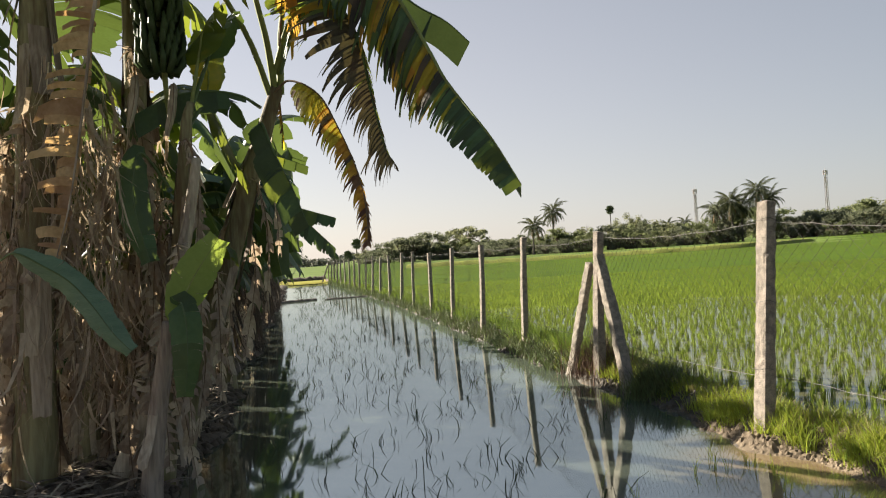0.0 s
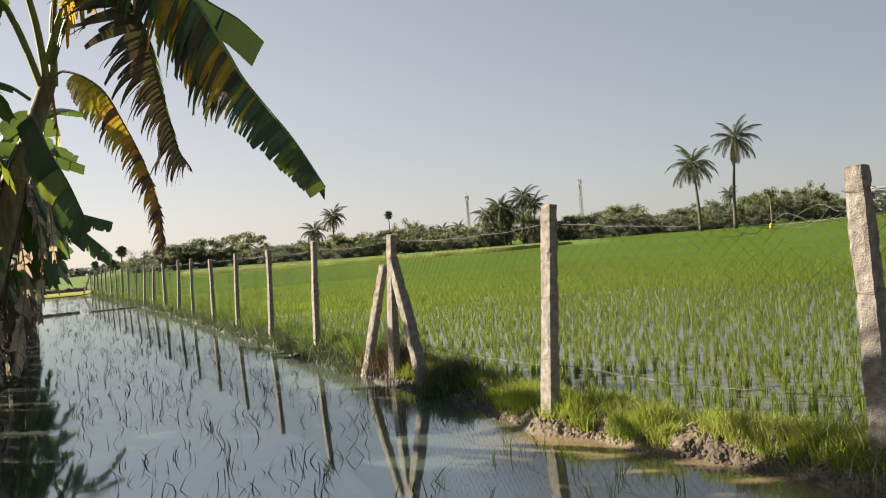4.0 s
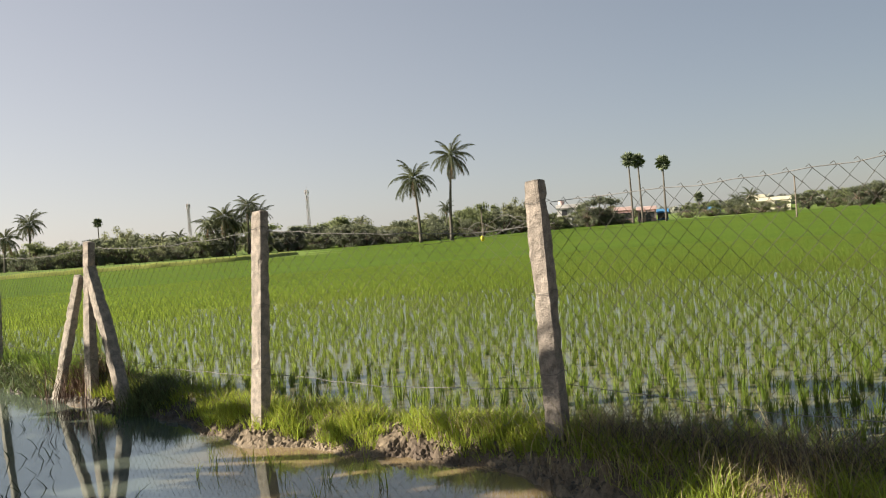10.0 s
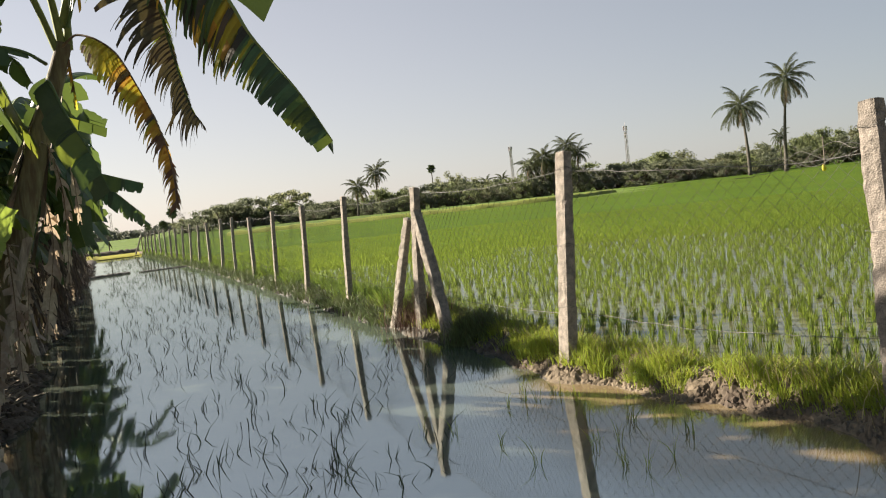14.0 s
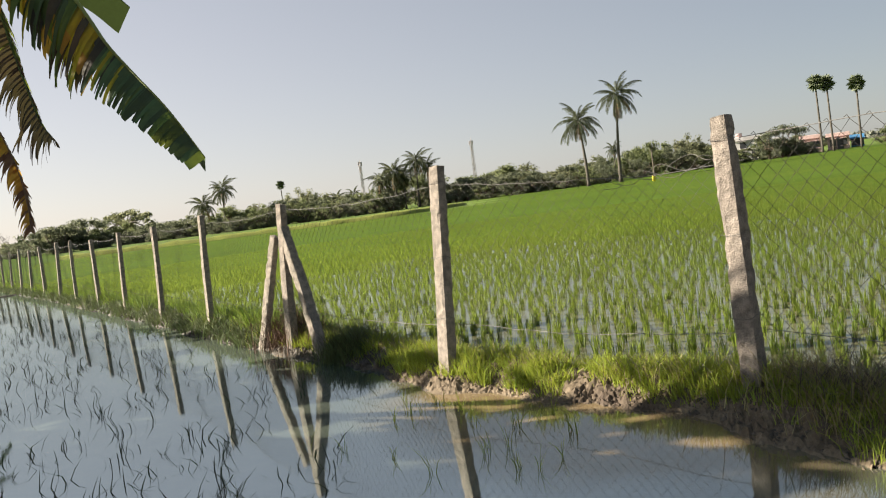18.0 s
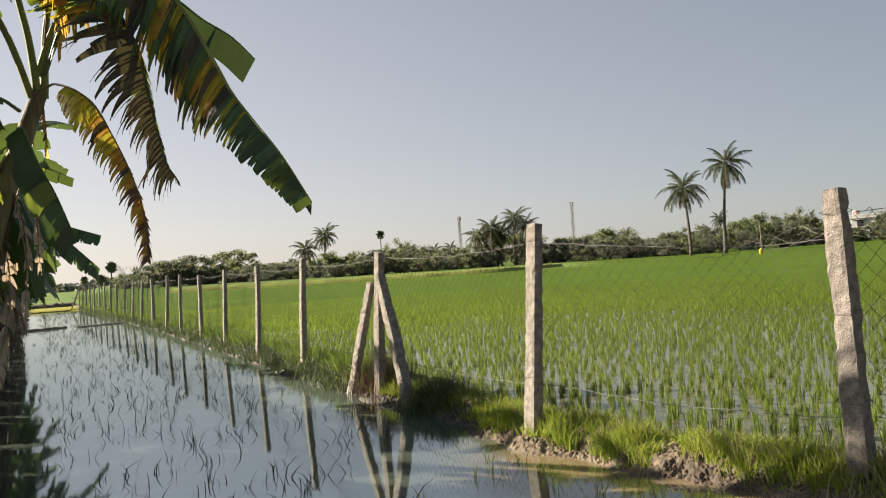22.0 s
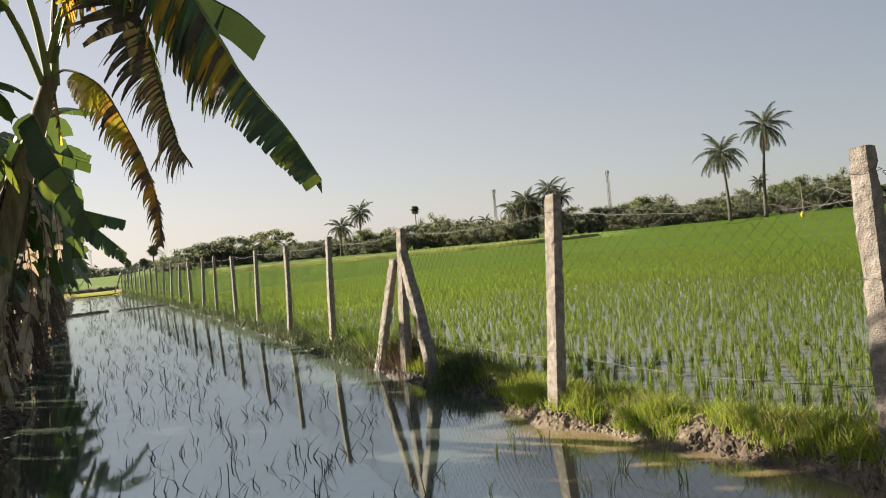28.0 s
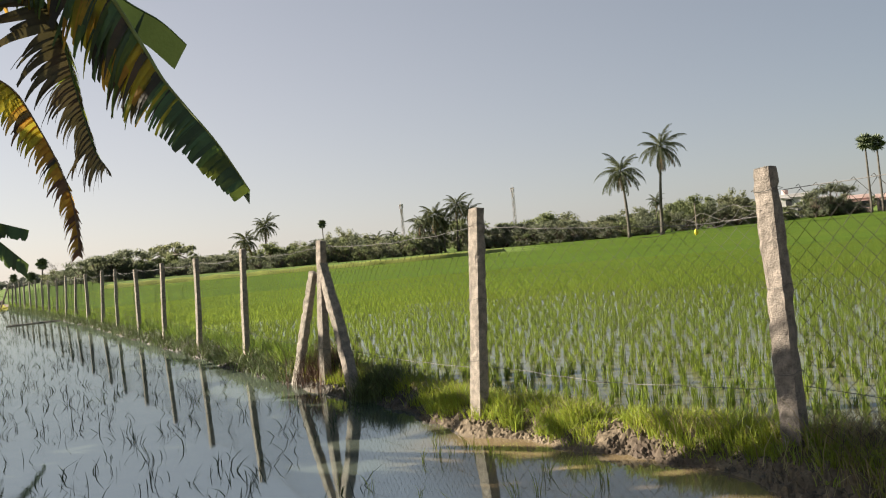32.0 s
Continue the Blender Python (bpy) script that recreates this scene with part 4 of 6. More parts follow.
dark = rel(B, [(-1.107, 6.65, 3.27), (-0.94, 6.55, 3.72), (-0.70, 6.45, 3.9), (-0.51, 6.35, 3.68), (-0.42, 6.3, 3.37), (-0.376, 6.25, 3.05), (-0.331, 6.2, 2.763), (-0.286, 6.15, 2.51), (-0.225, 6.1, 2.38)])
hanging = strip_leaf(B, dark, ((-1.0, -0.1, 0.0), (-0.55, -0.2, -0.8)), (0.36, 0.55, 0.5, 0.42, 0.34, 0.3, 0.24), 14, (LEAFTORN, LEAFGOLD, LEAFOLD), ((4, 0.7, 4), (3, 0.3, 4), (0.4, 0, 6), (0.2, 0, 7)), RIBDARK, n=220, rib=0.016, start=0.15, lobe=(0.028, 0.025, 0.02, 0.014, 0.011), tear=(0.6, 0.75, 0.95, 1.0, 1.0), sag=(0.3, 0.5, 0.9, 1.0), flutter=0.3, tip=(0.1, 0.45), label="shredded hanging leaf, strips drying")
strip_leaf(B, dark, (0.45, -0.3, -0.8), (0.2, 0.3, 0.2, 0.10, 0.18, 0.24), 15, (LEAFOLD, LEAFTORN), ((4, 3), (5, 0.5)), RIBDARK, "leaf_half", n=180, rib=0, start=0.3, lobe=(0.035, 0.022, 0.018), tear=(0.7, 0.95, 1.0), sag=1.0, flutter=0.3, tip=(0.1, 0.4), parent=hanging)
fold = rel(B, [(-1.12, 6.7, 3.3), (-0.83, 6.55, 3.86), (-0.50, 6.35, 4.05), (-0.26, 6.2, 3.75), (-0.12, 6.05, 3.4), (-0.02, 5.95, 3.08), (0.04, 5.9, 2.86)])
yel = strip_leaf(B, fold, (-0.55, -0.2, -0.75), (0.34, 0.48, 0.46, 0.38, 0.3), 16, TORN, ((4, 1, 3, 2, 0.5), (3, 1.5, 3, 2, 0.8), (2, 2.5, 3, 2, 1.5)), RIB, n=180, rib=0.014, start=0.15, lobe=(0.04, 0.03), tear=(0.65, 0.9), sag=0.9, flutter=0.25, tip=(0.1, 0.6), label="torn leaf turning yellow and brown", dry_ends=0.25)
strip_leaf(B, fold, (0.35, -0.3, -0.85), (0.2, 0.34, 0.32, 0.24), 17, TORN, ((3, 1.5, 3, 2, 0.5), (2, 4, 2, 2, 1.5)), RIB, "leaf_half", n=150, rib=0, start=0.3, lobe=(0.04, 0.025), tear=(0.7, 0.9), sag=0.9, flutter=0.25, tip=(0.1, 0.6), parent=yel, dry_ends=0.25)
OLD = (LEAFYELLOW, LEAFGOLD, LEAFOLD, LEAFBROWN)
gold = rel(B, [(-1.20, 6.68, 3.08), (-1.10, 6.58, 3.16), (-1.029, 6.5, 3.17), (-0.898, 6.35, 3.09), (-0.776, 6.2, 2.94), (-0.669, 6.05, 2.666), (-0.586, 5.9, 2.405), (-0.531, 5.75, 2.13), (-0.524, 5.6, 1.87), (-0.54, 5.5, 1.69)])
ageing = strip_leaf(B, gold, (-0.8, -0.1, -0.55), (0.14, 0.26, 0.28, 0.24, 0.2, 0.18, 0.15, 0.12, 0.1), 18, OLD, ((1, 7, 0.2, 0), (3, 5, 0.4, 0.1), (6, 3, 0.5, 0.3), (8, 1.5, 0.3, 0.6), (7, 0.4, 0.3, 1.5), (5, 0, 0.5, 3)), RIBDRY, n=190, rib=0.012, start=0.28, lobe=(0.04, 0.026, 0.017, 0.013, 0.009), tear=(0.35, 0.65, 0.9, 1.0, 1.0), sag=0.85, flutter=0.22, tip=(0.1, 0.5), label="yellow and brown withering leaf", dry_ends=0.2)
strip_leaf(B, gold, (0.6, -0.1, -0.75), (0.02, 0.03, 0.04, 0.06, 0.08, 0.09), 19, (LEAFYELLOW, LEAFBROWN), ((5, 2), (1, 5)), RIBDRY, "leaf_half", n=170, rib=0, start=0.4, lobe=(0.025, 0.016, 0.012), tear=(0.6, 0.9, 1.0), sag=1.0, flutter=0.3, tip=(0.1, 0.4), parent=ageing)
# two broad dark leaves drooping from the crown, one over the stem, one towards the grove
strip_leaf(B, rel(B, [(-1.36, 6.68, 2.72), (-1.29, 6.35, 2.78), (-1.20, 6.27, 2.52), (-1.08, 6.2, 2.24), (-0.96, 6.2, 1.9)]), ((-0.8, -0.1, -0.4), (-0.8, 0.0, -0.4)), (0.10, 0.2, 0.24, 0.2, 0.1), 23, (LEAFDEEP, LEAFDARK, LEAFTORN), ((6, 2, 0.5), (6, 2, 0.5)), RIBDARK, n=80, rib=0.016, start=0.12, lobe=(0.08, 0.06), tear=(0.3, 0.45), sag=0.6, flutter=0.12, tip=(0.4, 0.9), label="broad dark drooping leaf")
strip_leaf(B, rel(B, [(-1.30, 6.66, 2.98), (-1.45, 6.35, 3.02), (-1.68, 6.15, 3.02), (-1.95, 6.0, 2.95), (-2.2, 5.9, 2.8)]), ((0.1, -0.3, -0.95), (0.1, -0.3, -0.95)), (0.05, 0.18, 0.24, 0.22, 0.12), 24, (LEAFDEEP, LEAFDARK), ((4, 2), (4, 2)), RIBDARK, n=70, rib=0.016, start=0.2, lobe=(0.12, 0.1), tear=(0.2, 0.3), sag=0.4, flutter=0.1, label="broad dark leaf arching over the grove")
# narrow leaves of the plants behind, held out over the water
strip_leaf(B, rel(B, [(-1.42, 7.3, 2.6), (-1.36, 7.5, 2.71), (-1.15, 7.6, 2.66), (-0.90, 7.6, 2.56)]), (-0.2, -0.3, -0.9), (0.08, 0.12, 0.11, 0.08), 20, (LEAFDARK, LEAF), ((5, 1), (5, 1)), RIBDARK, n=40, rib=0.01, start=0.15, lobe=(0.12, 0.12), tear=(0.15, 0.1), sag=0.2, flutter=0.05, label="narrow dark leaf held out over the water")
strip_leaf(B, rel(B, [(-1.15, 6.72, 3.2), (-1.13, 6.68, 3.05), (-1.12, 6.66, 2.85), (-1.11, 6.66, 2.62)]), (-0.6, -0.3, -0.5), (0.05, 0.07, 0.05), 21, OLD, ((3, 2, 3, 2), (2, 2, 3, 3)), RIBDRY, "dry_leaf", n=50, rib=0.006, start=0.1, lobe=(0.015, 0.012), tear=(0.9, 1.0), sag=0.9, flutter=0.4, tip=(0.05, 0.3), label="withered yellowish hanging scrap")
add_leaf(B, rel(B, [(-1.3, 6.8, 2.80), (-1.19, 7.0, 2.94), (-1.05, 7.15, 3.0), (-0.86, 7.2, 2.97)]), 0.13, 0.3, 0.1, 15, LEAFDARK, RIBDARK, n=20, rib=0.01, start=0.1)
add_leaf(B, rel(B, [(-1.16, 6.7, 3.05), (-1.21, 6.65, 3.56), (-1.3, 6.55, 4.1), (-1.3, 6.3, 4.9), (-1.1, 5.7, 5.2), (-0.8, 5.2, 4.9)]), 0.3, 0.9, 0.7, 16, LEAF, RIB, n=60, rib=0.036, start=0.64, shred=0.6)
add_leaf(B, rel(B, [(-1.12, 6.7, 3.1), (-1.09, 6.72, 3.6), (-1.05, 6.8, 4.1), (-1.2, 7.4, 5.0), (-1.4, 8.1, 4.9)]), 0.32, 0.5, 0.4, 17, LEAF, RIB, n=50, rib=0.036, start=0.4)
add_leaf(B, rel(B, [(-1.18, 6.7, 3.0), (-1.42, 6.6, 3.7), (-1.9, 6.2, 4.3), (-2.5, 5.9, 4.2), (-3.0, 5.7, 3.8)]), 0.3, 0.6, 0.6, 18, LEAF, RIB, n=50, rib=0.032, start=0.35, shred=0.5)
add_leaf(B, rel(B, [(-1.1, 6.6, 3.5), (-1.03, 6.4, 4.0), (-0.97, 6.4, 3.85), (-0.98, 6.4, 3.58)]), 0.18, 0.9, 1.0, 19, LEAFYELLOW, RIBDRY, n=30, rib=0.01, shred=0.8, label="orange dying leaf scrap")
for k, (p, ln, w) in enumerate([((-1.5, 6.62, 2.3), 1.1, 0.12), ((-1.62, 6.75, 2.0), 1.2, 0.14), ((-1.75, 6.6, 1.5), 1.0, 0.12), ((-1.4, 6.8, 2.6), 0.9, 0.1)]):
    hang_dry(B, rel(B, [p])[0], ln, w, 200 + k)

# slim plant in front, hung with dead leaves
M = plant((-2.13, 5.75), "slim banana plant wrapped in dead brown leaves")
add_stem(M, rel(M, [(-2.14, 5.75, 0.0), (-2.05, 5.75, 0.8), (-1.96, 5.75, 1.51), (-1.83, 5.75, 2.6), (-1.78, 5.78, 2.85)]), 0.085, 0.03, 2, flaps=10)
add_leaf(M, rel(M, [(-1.80, 5.78, 2.75), (-1.68, 6.0, 3.17), (-1.61, 6.2, 3.42), (-1.50, 6.3, 3.66), (-1.40, 6.3, 3.7)]), 0.2, 0.5, 0.3, 21, LEAFDARK, RIBDARK, n=30, rib=0.02, start=0.3)
add_leaf(M, rel(M, [(-1.8, 5.75, 2.7), (-1.72, 5.9, 3.2), (-1.66, 6.0, 3.5), (-1.5, 6.0, 3.7)]), 0.24, 0.6, 0.4, 22, LEAF, RIB, n=30, start=0.3)
add_leaf(M, rel(M, [(-1.82, 5.8, 2.7), (-1.73, 6.3, 2.99), (-1.69, 6.3, 3.15), (-1.70, 6.3, 3.34), (-1.71, 6.3, 3.55)]), 0.15, 0.15, 0.1, 27, LEAF, RIB, n=24, face=Vector((-0.25, 1, 0.15)),  rib=0.012, start=0.3, label="bright sunlit fresh leaf")
add_leaf(M, rel(M, [(-1.82, 5.8, 2.65), (-1.7, 6.2, 2.95), (-1.55, 6.4, 3.0), (-1.42, 6.5, 2.8)]), 0.14, 0.6, 0.2, 23, LEAFDARK, RIBDARK, n=20, start=0.25)
C2 = plant((-2.42, 5.5), "leaning withered banana stem")
add_stem(C2, rel(C2, [(-2.45, 5.5, 0.0), (-2.2, 5.5, 0.6), (-2.03, 5.52, 1.11), (-1.83, 5.55, 1.91), (-1.74, 5.6, 2.4)]), 0.075, 0.035, 3, SHEATH, flaps=10)
S2 = plant((-2.1, 5.1), "pale young banana stem")
add_stem(S2, rel(S2, [(-2.12, 5.1, 0.0), (-2.04, 5.1, 0.6), (-1.92, 5.1, 1.25)]), 0.08, 0.05, 4, SHEATH, flaps=3)
add_leaf(S2, rel(S2, [(-1.92, 5.1, 1.1), (-1.86, 4.97, 1.27), (-1.78, 4.95, 1.45), (-1.69, 4.95, 1.60), (-1.56, 4.95, 1.78)]), 0.135, 0.15, 0.0, 24, LEAFYOUNG, RIB, n=24, face=Vector((-0.25, 1, 0.15)),  rib=0.01, start=0.2, jitter=0.05, label="broad fresh green leaf")
add_leaf(S2, rel(S2, [(-1.87, 5.0, 1.3), (-1.82, 4.92, 1.38), (-1.79, 4.9, 1.26), (-1.79, 4.88, 1.04), (-1.82, 4.88, 0.78)]), 0.11, 0.35, 0.1, 25, LEAFDARK, RIBDARK, n=24, face=Vector((-0.25, 1, 0.15)),  rib=0.008, start=0.1, jitter=0.05)

add_leaf(C2, rel(C2, [(-1.95, 5.6, 2.2), (-2.08, 5.35, 2.42), (-2.14, 5.3, 2.2), (-2.12, 5.28, 1.95), (-2.05, 5.28, 1.66)]), 0.12, 0.4, 0.1, 28, LEAFDARK, RIBDARK, n=26, face=Vector((-0.25, 1, 0.15)), rib=0.012, start=0.2, jitter=0.06, label="broad dark blue-green drooping leaf")
for k, (x, z) in enumerate(((-2.2, 2.95), (-1.93, 2.88))):
    add_leaf(C2, rel(C2, [(x, 5.9, z + 0.14), (x + 0.03, 5.8, z + 0.1), (x + 0.02, 5.75, z - 0.08), (x - 0.03, 5.75, z - 0.28)]), 0.055, 0.9, 0.0, 29 + k, SHEATH, RIBDRY, "bract", 14, 0.006, 0.05, 0.1, face=Vector((-0.25, 1, 0.15)), label="dried purplish-brown bract")

# thick plant with the big dry leaf
D = plant((-2.94, 5.5), "thick banana plant with long dry leaves hanging round it")
add_stem(D, rel(D, [(-2.95, 5.5, 0.05), (-2.86, 5.5, 1.57), (-2.77, 5.5, 3.15), (-2.7, 5.5, 3.9)]), 0.16, 0.09, 5, flaps=10)
add_leaf(D, rel(D, [(-2.72, 5.4, 3.7), (-2.35, 5.1, 4.0), (-2.21, 5.0, 3.59), (-2.27, 5.0, 3.2), (-2.34, 5.0, 2.75), (-2.46, 5.0, 2.1), (-2.57, 5.0, 1.70)]), 0.29, 0.8, 0.8, 31, DRYTAN, SHEATH, "dry_leaf", 64, 0.022, 0.2, 0.65, 0.5, (1.0, 0.12), "long dry ribbed brown leaf hanging down", face=Vector((-0.25, 1, 0.15)))
add_leaf(D, rel(D, [(-2.9, 5.0, 1.72), (-2.78, 4.92, 1.76), (-2.62, 4.9, 1.67), (-2.47, 4.9, 1.56), (-2.34, 4.88, 1.40), (-2.22, 4.85, 1.22), (-2.12, 4.85, 1.10)]), 0.10, 0.45, 0.05, 32, LEAFBLUE, RIBDARK, n=30, face=Vector((-0.25, 1, 0.15)), rib=0.009, start=0.15, jitter=0.05, label="drooping leaf with a bluish sky sheen")
# crown above the view, part of it added to shade the near bank
for k in (1, 2, 3, 4, 6, 7):
    a = 0.6 + k * 1.25
    add_leaf(D, rel(D, [(-2.72, 5.5, 3.7), (-2.72 + 0.35 * math.cos(a), 5.5 + 0.35 * math.sin(a), 4.5), (-2.72 + 0.9 * math.cos(a), 5.5 + 0.9 * math.sin(a), 4.9), (-2.72 + 1.6 * math.cos(a), 5.5 + 1.6 * math.sin(a), 4.5)]), 0.3, 0.6, 0.5, 33 + k, LEAF, RIB, n=40, rib=0.022)
for k in range(16):
    z = 0.9 + 2.3 * ((k * 0.618) % 1)
    hang_dry(D, Vector((0.09 + 0.05 * math.sin(k), 0.0, z)), 0.75 + 0.45 * ((k * 0.37) % 1), 0.15, 300 + k)
for k in range(10):
    z = 0.8 + 1.8 * ((k * 0.618) % 1)
    hang_dry(M, Vector((0.12 + 0.1 * z / 2, 0.0, z)), 0.6 + 0.4 * ((k * 0.37) % 1), 0.12, 340 + k)
for k in range(8):
    z = 0.7 + 1.2 * ((k * 0.618) % 1)
    hang_dry(C2, Vector((0.3 * z, 0.0, z)), 0.5 + 0.4 * ((k * 0.37) % 1), 0.11, 360 + k)


def fruit_bunch(root, top, length, seed):
    r = random.Random(seed)
    top = Vector(top)
    v, f = tube_data([top + Vector((0, 0, 0.3)), top, top + Vector((0.02, 0, -length)), top + Vector((0.03, 0, -length - 0.35))], [0.03, 0.03, 0.022, 0.012], 7)
    stalk = mesh_obj("bunch_stalk", v, f, RIB, root, "fruit stalk of a hanging green bunch")
    k = 0
    me = None
    for tier in range(9):
        z = -length * (tier + 0.3) / 9
        for q in range(11):
            th = q * 0.571 + tier * 0.35 + r.uniform(-0.2, 0.2)
            pts = [Vector((0, 0.02, 0)), Vector((0, 0.09, -0.015)), Vector((0, 0.13, 0.05)), Vector((0, 0.135, 0.13))]
            if me is None:
                v, f = tube_data(pts, [0.012, 0.021, 0.021, 0.006], 6)
                me = bpy.data.meshes.new("fruit")
                me.from_pydata([tuple(x) for x in v], [], f)
                me.materials.append(FRUIT)
                me.shade_smooth()
            ob = new("fruit", me)
            ob.parent = stalk
            s = r.uniform(1.15, 1.4)
            ob.matrix_basis = Matrix.Translation(top + Vector((0, 0, z))) @ Matrix.Rotation(th, 4, "Z") @ Matrix.Scale(s, 4)


E2 = plant((-2.35, 6.35), "tall banana plant carrying a green fruit bunch")
add_stem(E2, rel(E2, [(-2.4, 6.4, 0.05), (-2.33, 6.38, 1.5), (-2.28, 6.36, 3.0), (-2.26, 6.36, 4.2)]), 0.13, 0.07, 6, flaps=9)
fruit_bunch(E2, rel(E2, [(-2.0, 5.95, 3.80)])[0], 0.72, 5)
for k in range(14):
    z = 0.9 + 2.6 * ((k * 0.618) % 1)
    hang_dry(E2, Vector((0.06, 0.0, z)), 0.8 + 0.5 * ((k * 0.37) % 1), 0.15, 400 + k)
# leaf fans above the view, turned so their shadow falls on the bank
for k in range(5):
    a = -2.9 + k * 0.56
    c = Vector((0.09, 0.0, 4.1))
    o = Vector((math.cos(a), math.sin(a), 0))
    add_leaf(E2, [c, c + o * 0.3 + Vector((0, 0, 0.5)), c + o * 0.9 + Vector((0, 0, 0.5)), c + o * 1.7 + Vector((0, 0, 0.1))], 0.36, 0.6, 0.5, 420 + k, LEAF, RIB, n=40, rib=0.02)

for k in range(3):
    a = -2.5 + k * 0.85
    c = Vector((0.09, 0.0, 4.0))
    o = Vector((math.cos(a), math.sin(a), 0))
    add_leaf(E2, [c, c + o * 0.3 + Vector((0, 0, 0.35)), c + o * 0.75 + Vector((0, 0, 0.2)), c + o * 1.25 + Vector((0, 0, -0.35))], 0.34, 0.8, 0.6, 440 + k, LEAF, RIB, n=40, rib=0.02)

# broad leaves of its crown, added above the view to shade bank and post
for k, (pts, w, dr) in enumerate((([(-2.3, 6.4, 4.05), (-2.5, 6.5, 4.2), (-2.6, 6.8, 4.2), (-2.55, 7.2, 4.1)], 0.42, 0.2), ([(-2.3, 6.35, 4.05), (-2.5, 6.3, 4.2), (-2.62, 5.9, 4.2), (-2.6, 5.4, 4.0)], 0.45, 0.2),
                                  ([(-2.25, 6.4, 3.9), (-2.05, 6.62, 4.0), (-1.88, 6.8, 3.98), (-1.7, 7.0, 3.8)], 0.3, 1.2), ([(-2.3, 6.35, 4.1), (-2.2, 6.1, 4.3), (-2.1, 5.7, 4.2), (-2.0, 5.3, 3.95)], 0.36, 0.4))):
    add_leaf(E2, rel(E2, pts), w, dr, 0.4, 460 + k, LEAF, RIB, n=40, rib=0.02, start=0.15, jitter=0.1)


# one more broad leaf of the same crown, added unseen overhead for shade
add_leaf(E2, rel(E2, [(-2.35, 6.4, 4.0), (-2.75, 6.9, 4.15), (-2.95, 7.5, 4.1), (-3.05, 8.1, 3.9)]), 0.42, 0.12, 0.1, 480, LEAFDARK, RIB, n=40, rib=0.02, start=0.08, jitter=0.05)


def common_plant(x, y, h, nl, seed, spread_l=1.3, dry=6):
    """A further plant of the grove, leaves thrown out round its crown."""
    r = random.Random(seed)
    tx, ty = r.uniform(-0.2, 0.15), r.uniform(-0.2, 0.2)
    P = plant((x, y), r.choice(["banana plant with drooping green leaves", "banana plant with torn leaves and a brown skirt"]))
    add_stem(P, [(0, 0, 0.0), (tx * 0.3, ty * 0.3, h * 0.4), (tx, ty, h)], r.uniform(0.09, 0.13), 0.05, seed, flaps=5)
    c = Vector((tx, ty, h - 0.05))
    for k in range(nl):
        a = 2.4 * k + r.uniform(-0.4, 0.4)
        ln = spread_l * r.uniform(0.75, 1.15)
        o = Vector((math.cos(a), math.sin(a), 0))
        rise, fall = r.uniform(0.35, 0.7), r.uniform(0.1, 0.9)
        # plants further on take the shaded copies, for their backlit look
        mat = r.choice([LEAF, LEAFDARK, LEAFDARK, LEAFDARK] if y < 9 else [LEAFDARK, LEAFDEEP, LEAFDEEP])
        add_leaf(P, [c, c + o * ln * 0.25 + Vector((0, 0, rise * 0.8)), c + o * ln * 0.65 + Vector((0, 0, rise)), c + o * ln + Vector((0, 0, rise - fall))], r.uniform(0.2, 0.3), r.uniform(0.4, 1.0), r.choice([0.2, 0.5, 0.8]), seed * 13 + k, mat, RIB, n=26, rib=0.018, shred=0.5)
    for k in range(dry):
        z = h * r.uniform(0.45, 1.0)
        hang_dry(P, Vector((tx * z / h, ty * z / h, z)), min(z - 0.1, r.uniform(0.6, 1.2)), r.uniform(0.1, 0.16), seed * 31 + k)
    return P


def outward(pts, k=1.18):
    """The same leaf line enlarged along the camera's sightlines, further along the bank."""
    # fitted to the camera's view: same outline, shadow moved towards the brace
    o = Vector((-1.1, -0.3, 1.4))
    return [o + (Vector(p) - o) * k for p in pts]


K = plant((-2.58, 10.56), "banana plant with broad dark leaves hanging to the water")
add_stem(K, rel(K, [(-2.63, 10.56, 0.1), (-2.28, 10.5, 1.4), (-1.87, 10.38, 2.8)]), 0.12, 0.06, 8, flaps=6)
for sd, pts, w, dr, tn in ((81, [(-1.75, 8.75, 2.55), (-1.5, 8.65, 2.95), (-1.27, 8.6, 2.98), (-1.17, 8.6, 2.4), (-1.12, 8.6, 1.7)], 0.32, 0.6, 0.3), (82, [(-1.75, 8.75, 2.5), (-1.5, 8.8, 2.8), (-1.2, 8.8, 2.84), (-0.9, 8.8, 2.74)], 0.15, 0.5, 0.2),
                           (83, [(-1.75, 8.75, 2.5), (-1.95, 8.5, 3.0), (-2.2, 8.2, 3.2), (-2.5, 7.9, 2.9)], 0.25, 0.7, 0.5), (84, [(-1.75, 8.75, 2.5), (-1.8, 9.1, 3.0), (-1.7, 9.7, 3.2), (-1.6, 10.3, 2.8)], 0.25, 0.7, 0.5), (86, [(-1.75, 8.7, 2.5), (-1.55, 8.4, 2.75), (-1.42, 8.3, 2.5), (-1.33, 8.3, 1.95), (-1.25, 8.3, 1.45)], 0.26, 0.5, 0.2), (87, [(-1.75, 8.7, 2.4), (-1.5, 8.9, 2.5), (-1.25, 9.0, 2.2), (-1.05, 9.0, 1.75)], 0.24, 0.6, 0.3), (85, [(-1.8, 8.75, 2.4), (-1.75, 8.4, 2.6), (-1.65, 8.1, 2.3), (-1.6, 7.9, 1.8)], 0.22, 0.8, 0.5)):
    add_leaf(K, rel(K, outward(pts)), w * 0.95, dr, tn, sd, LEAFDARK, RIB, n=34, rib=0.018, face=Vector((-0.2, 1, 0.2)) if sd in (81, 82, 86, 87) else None)
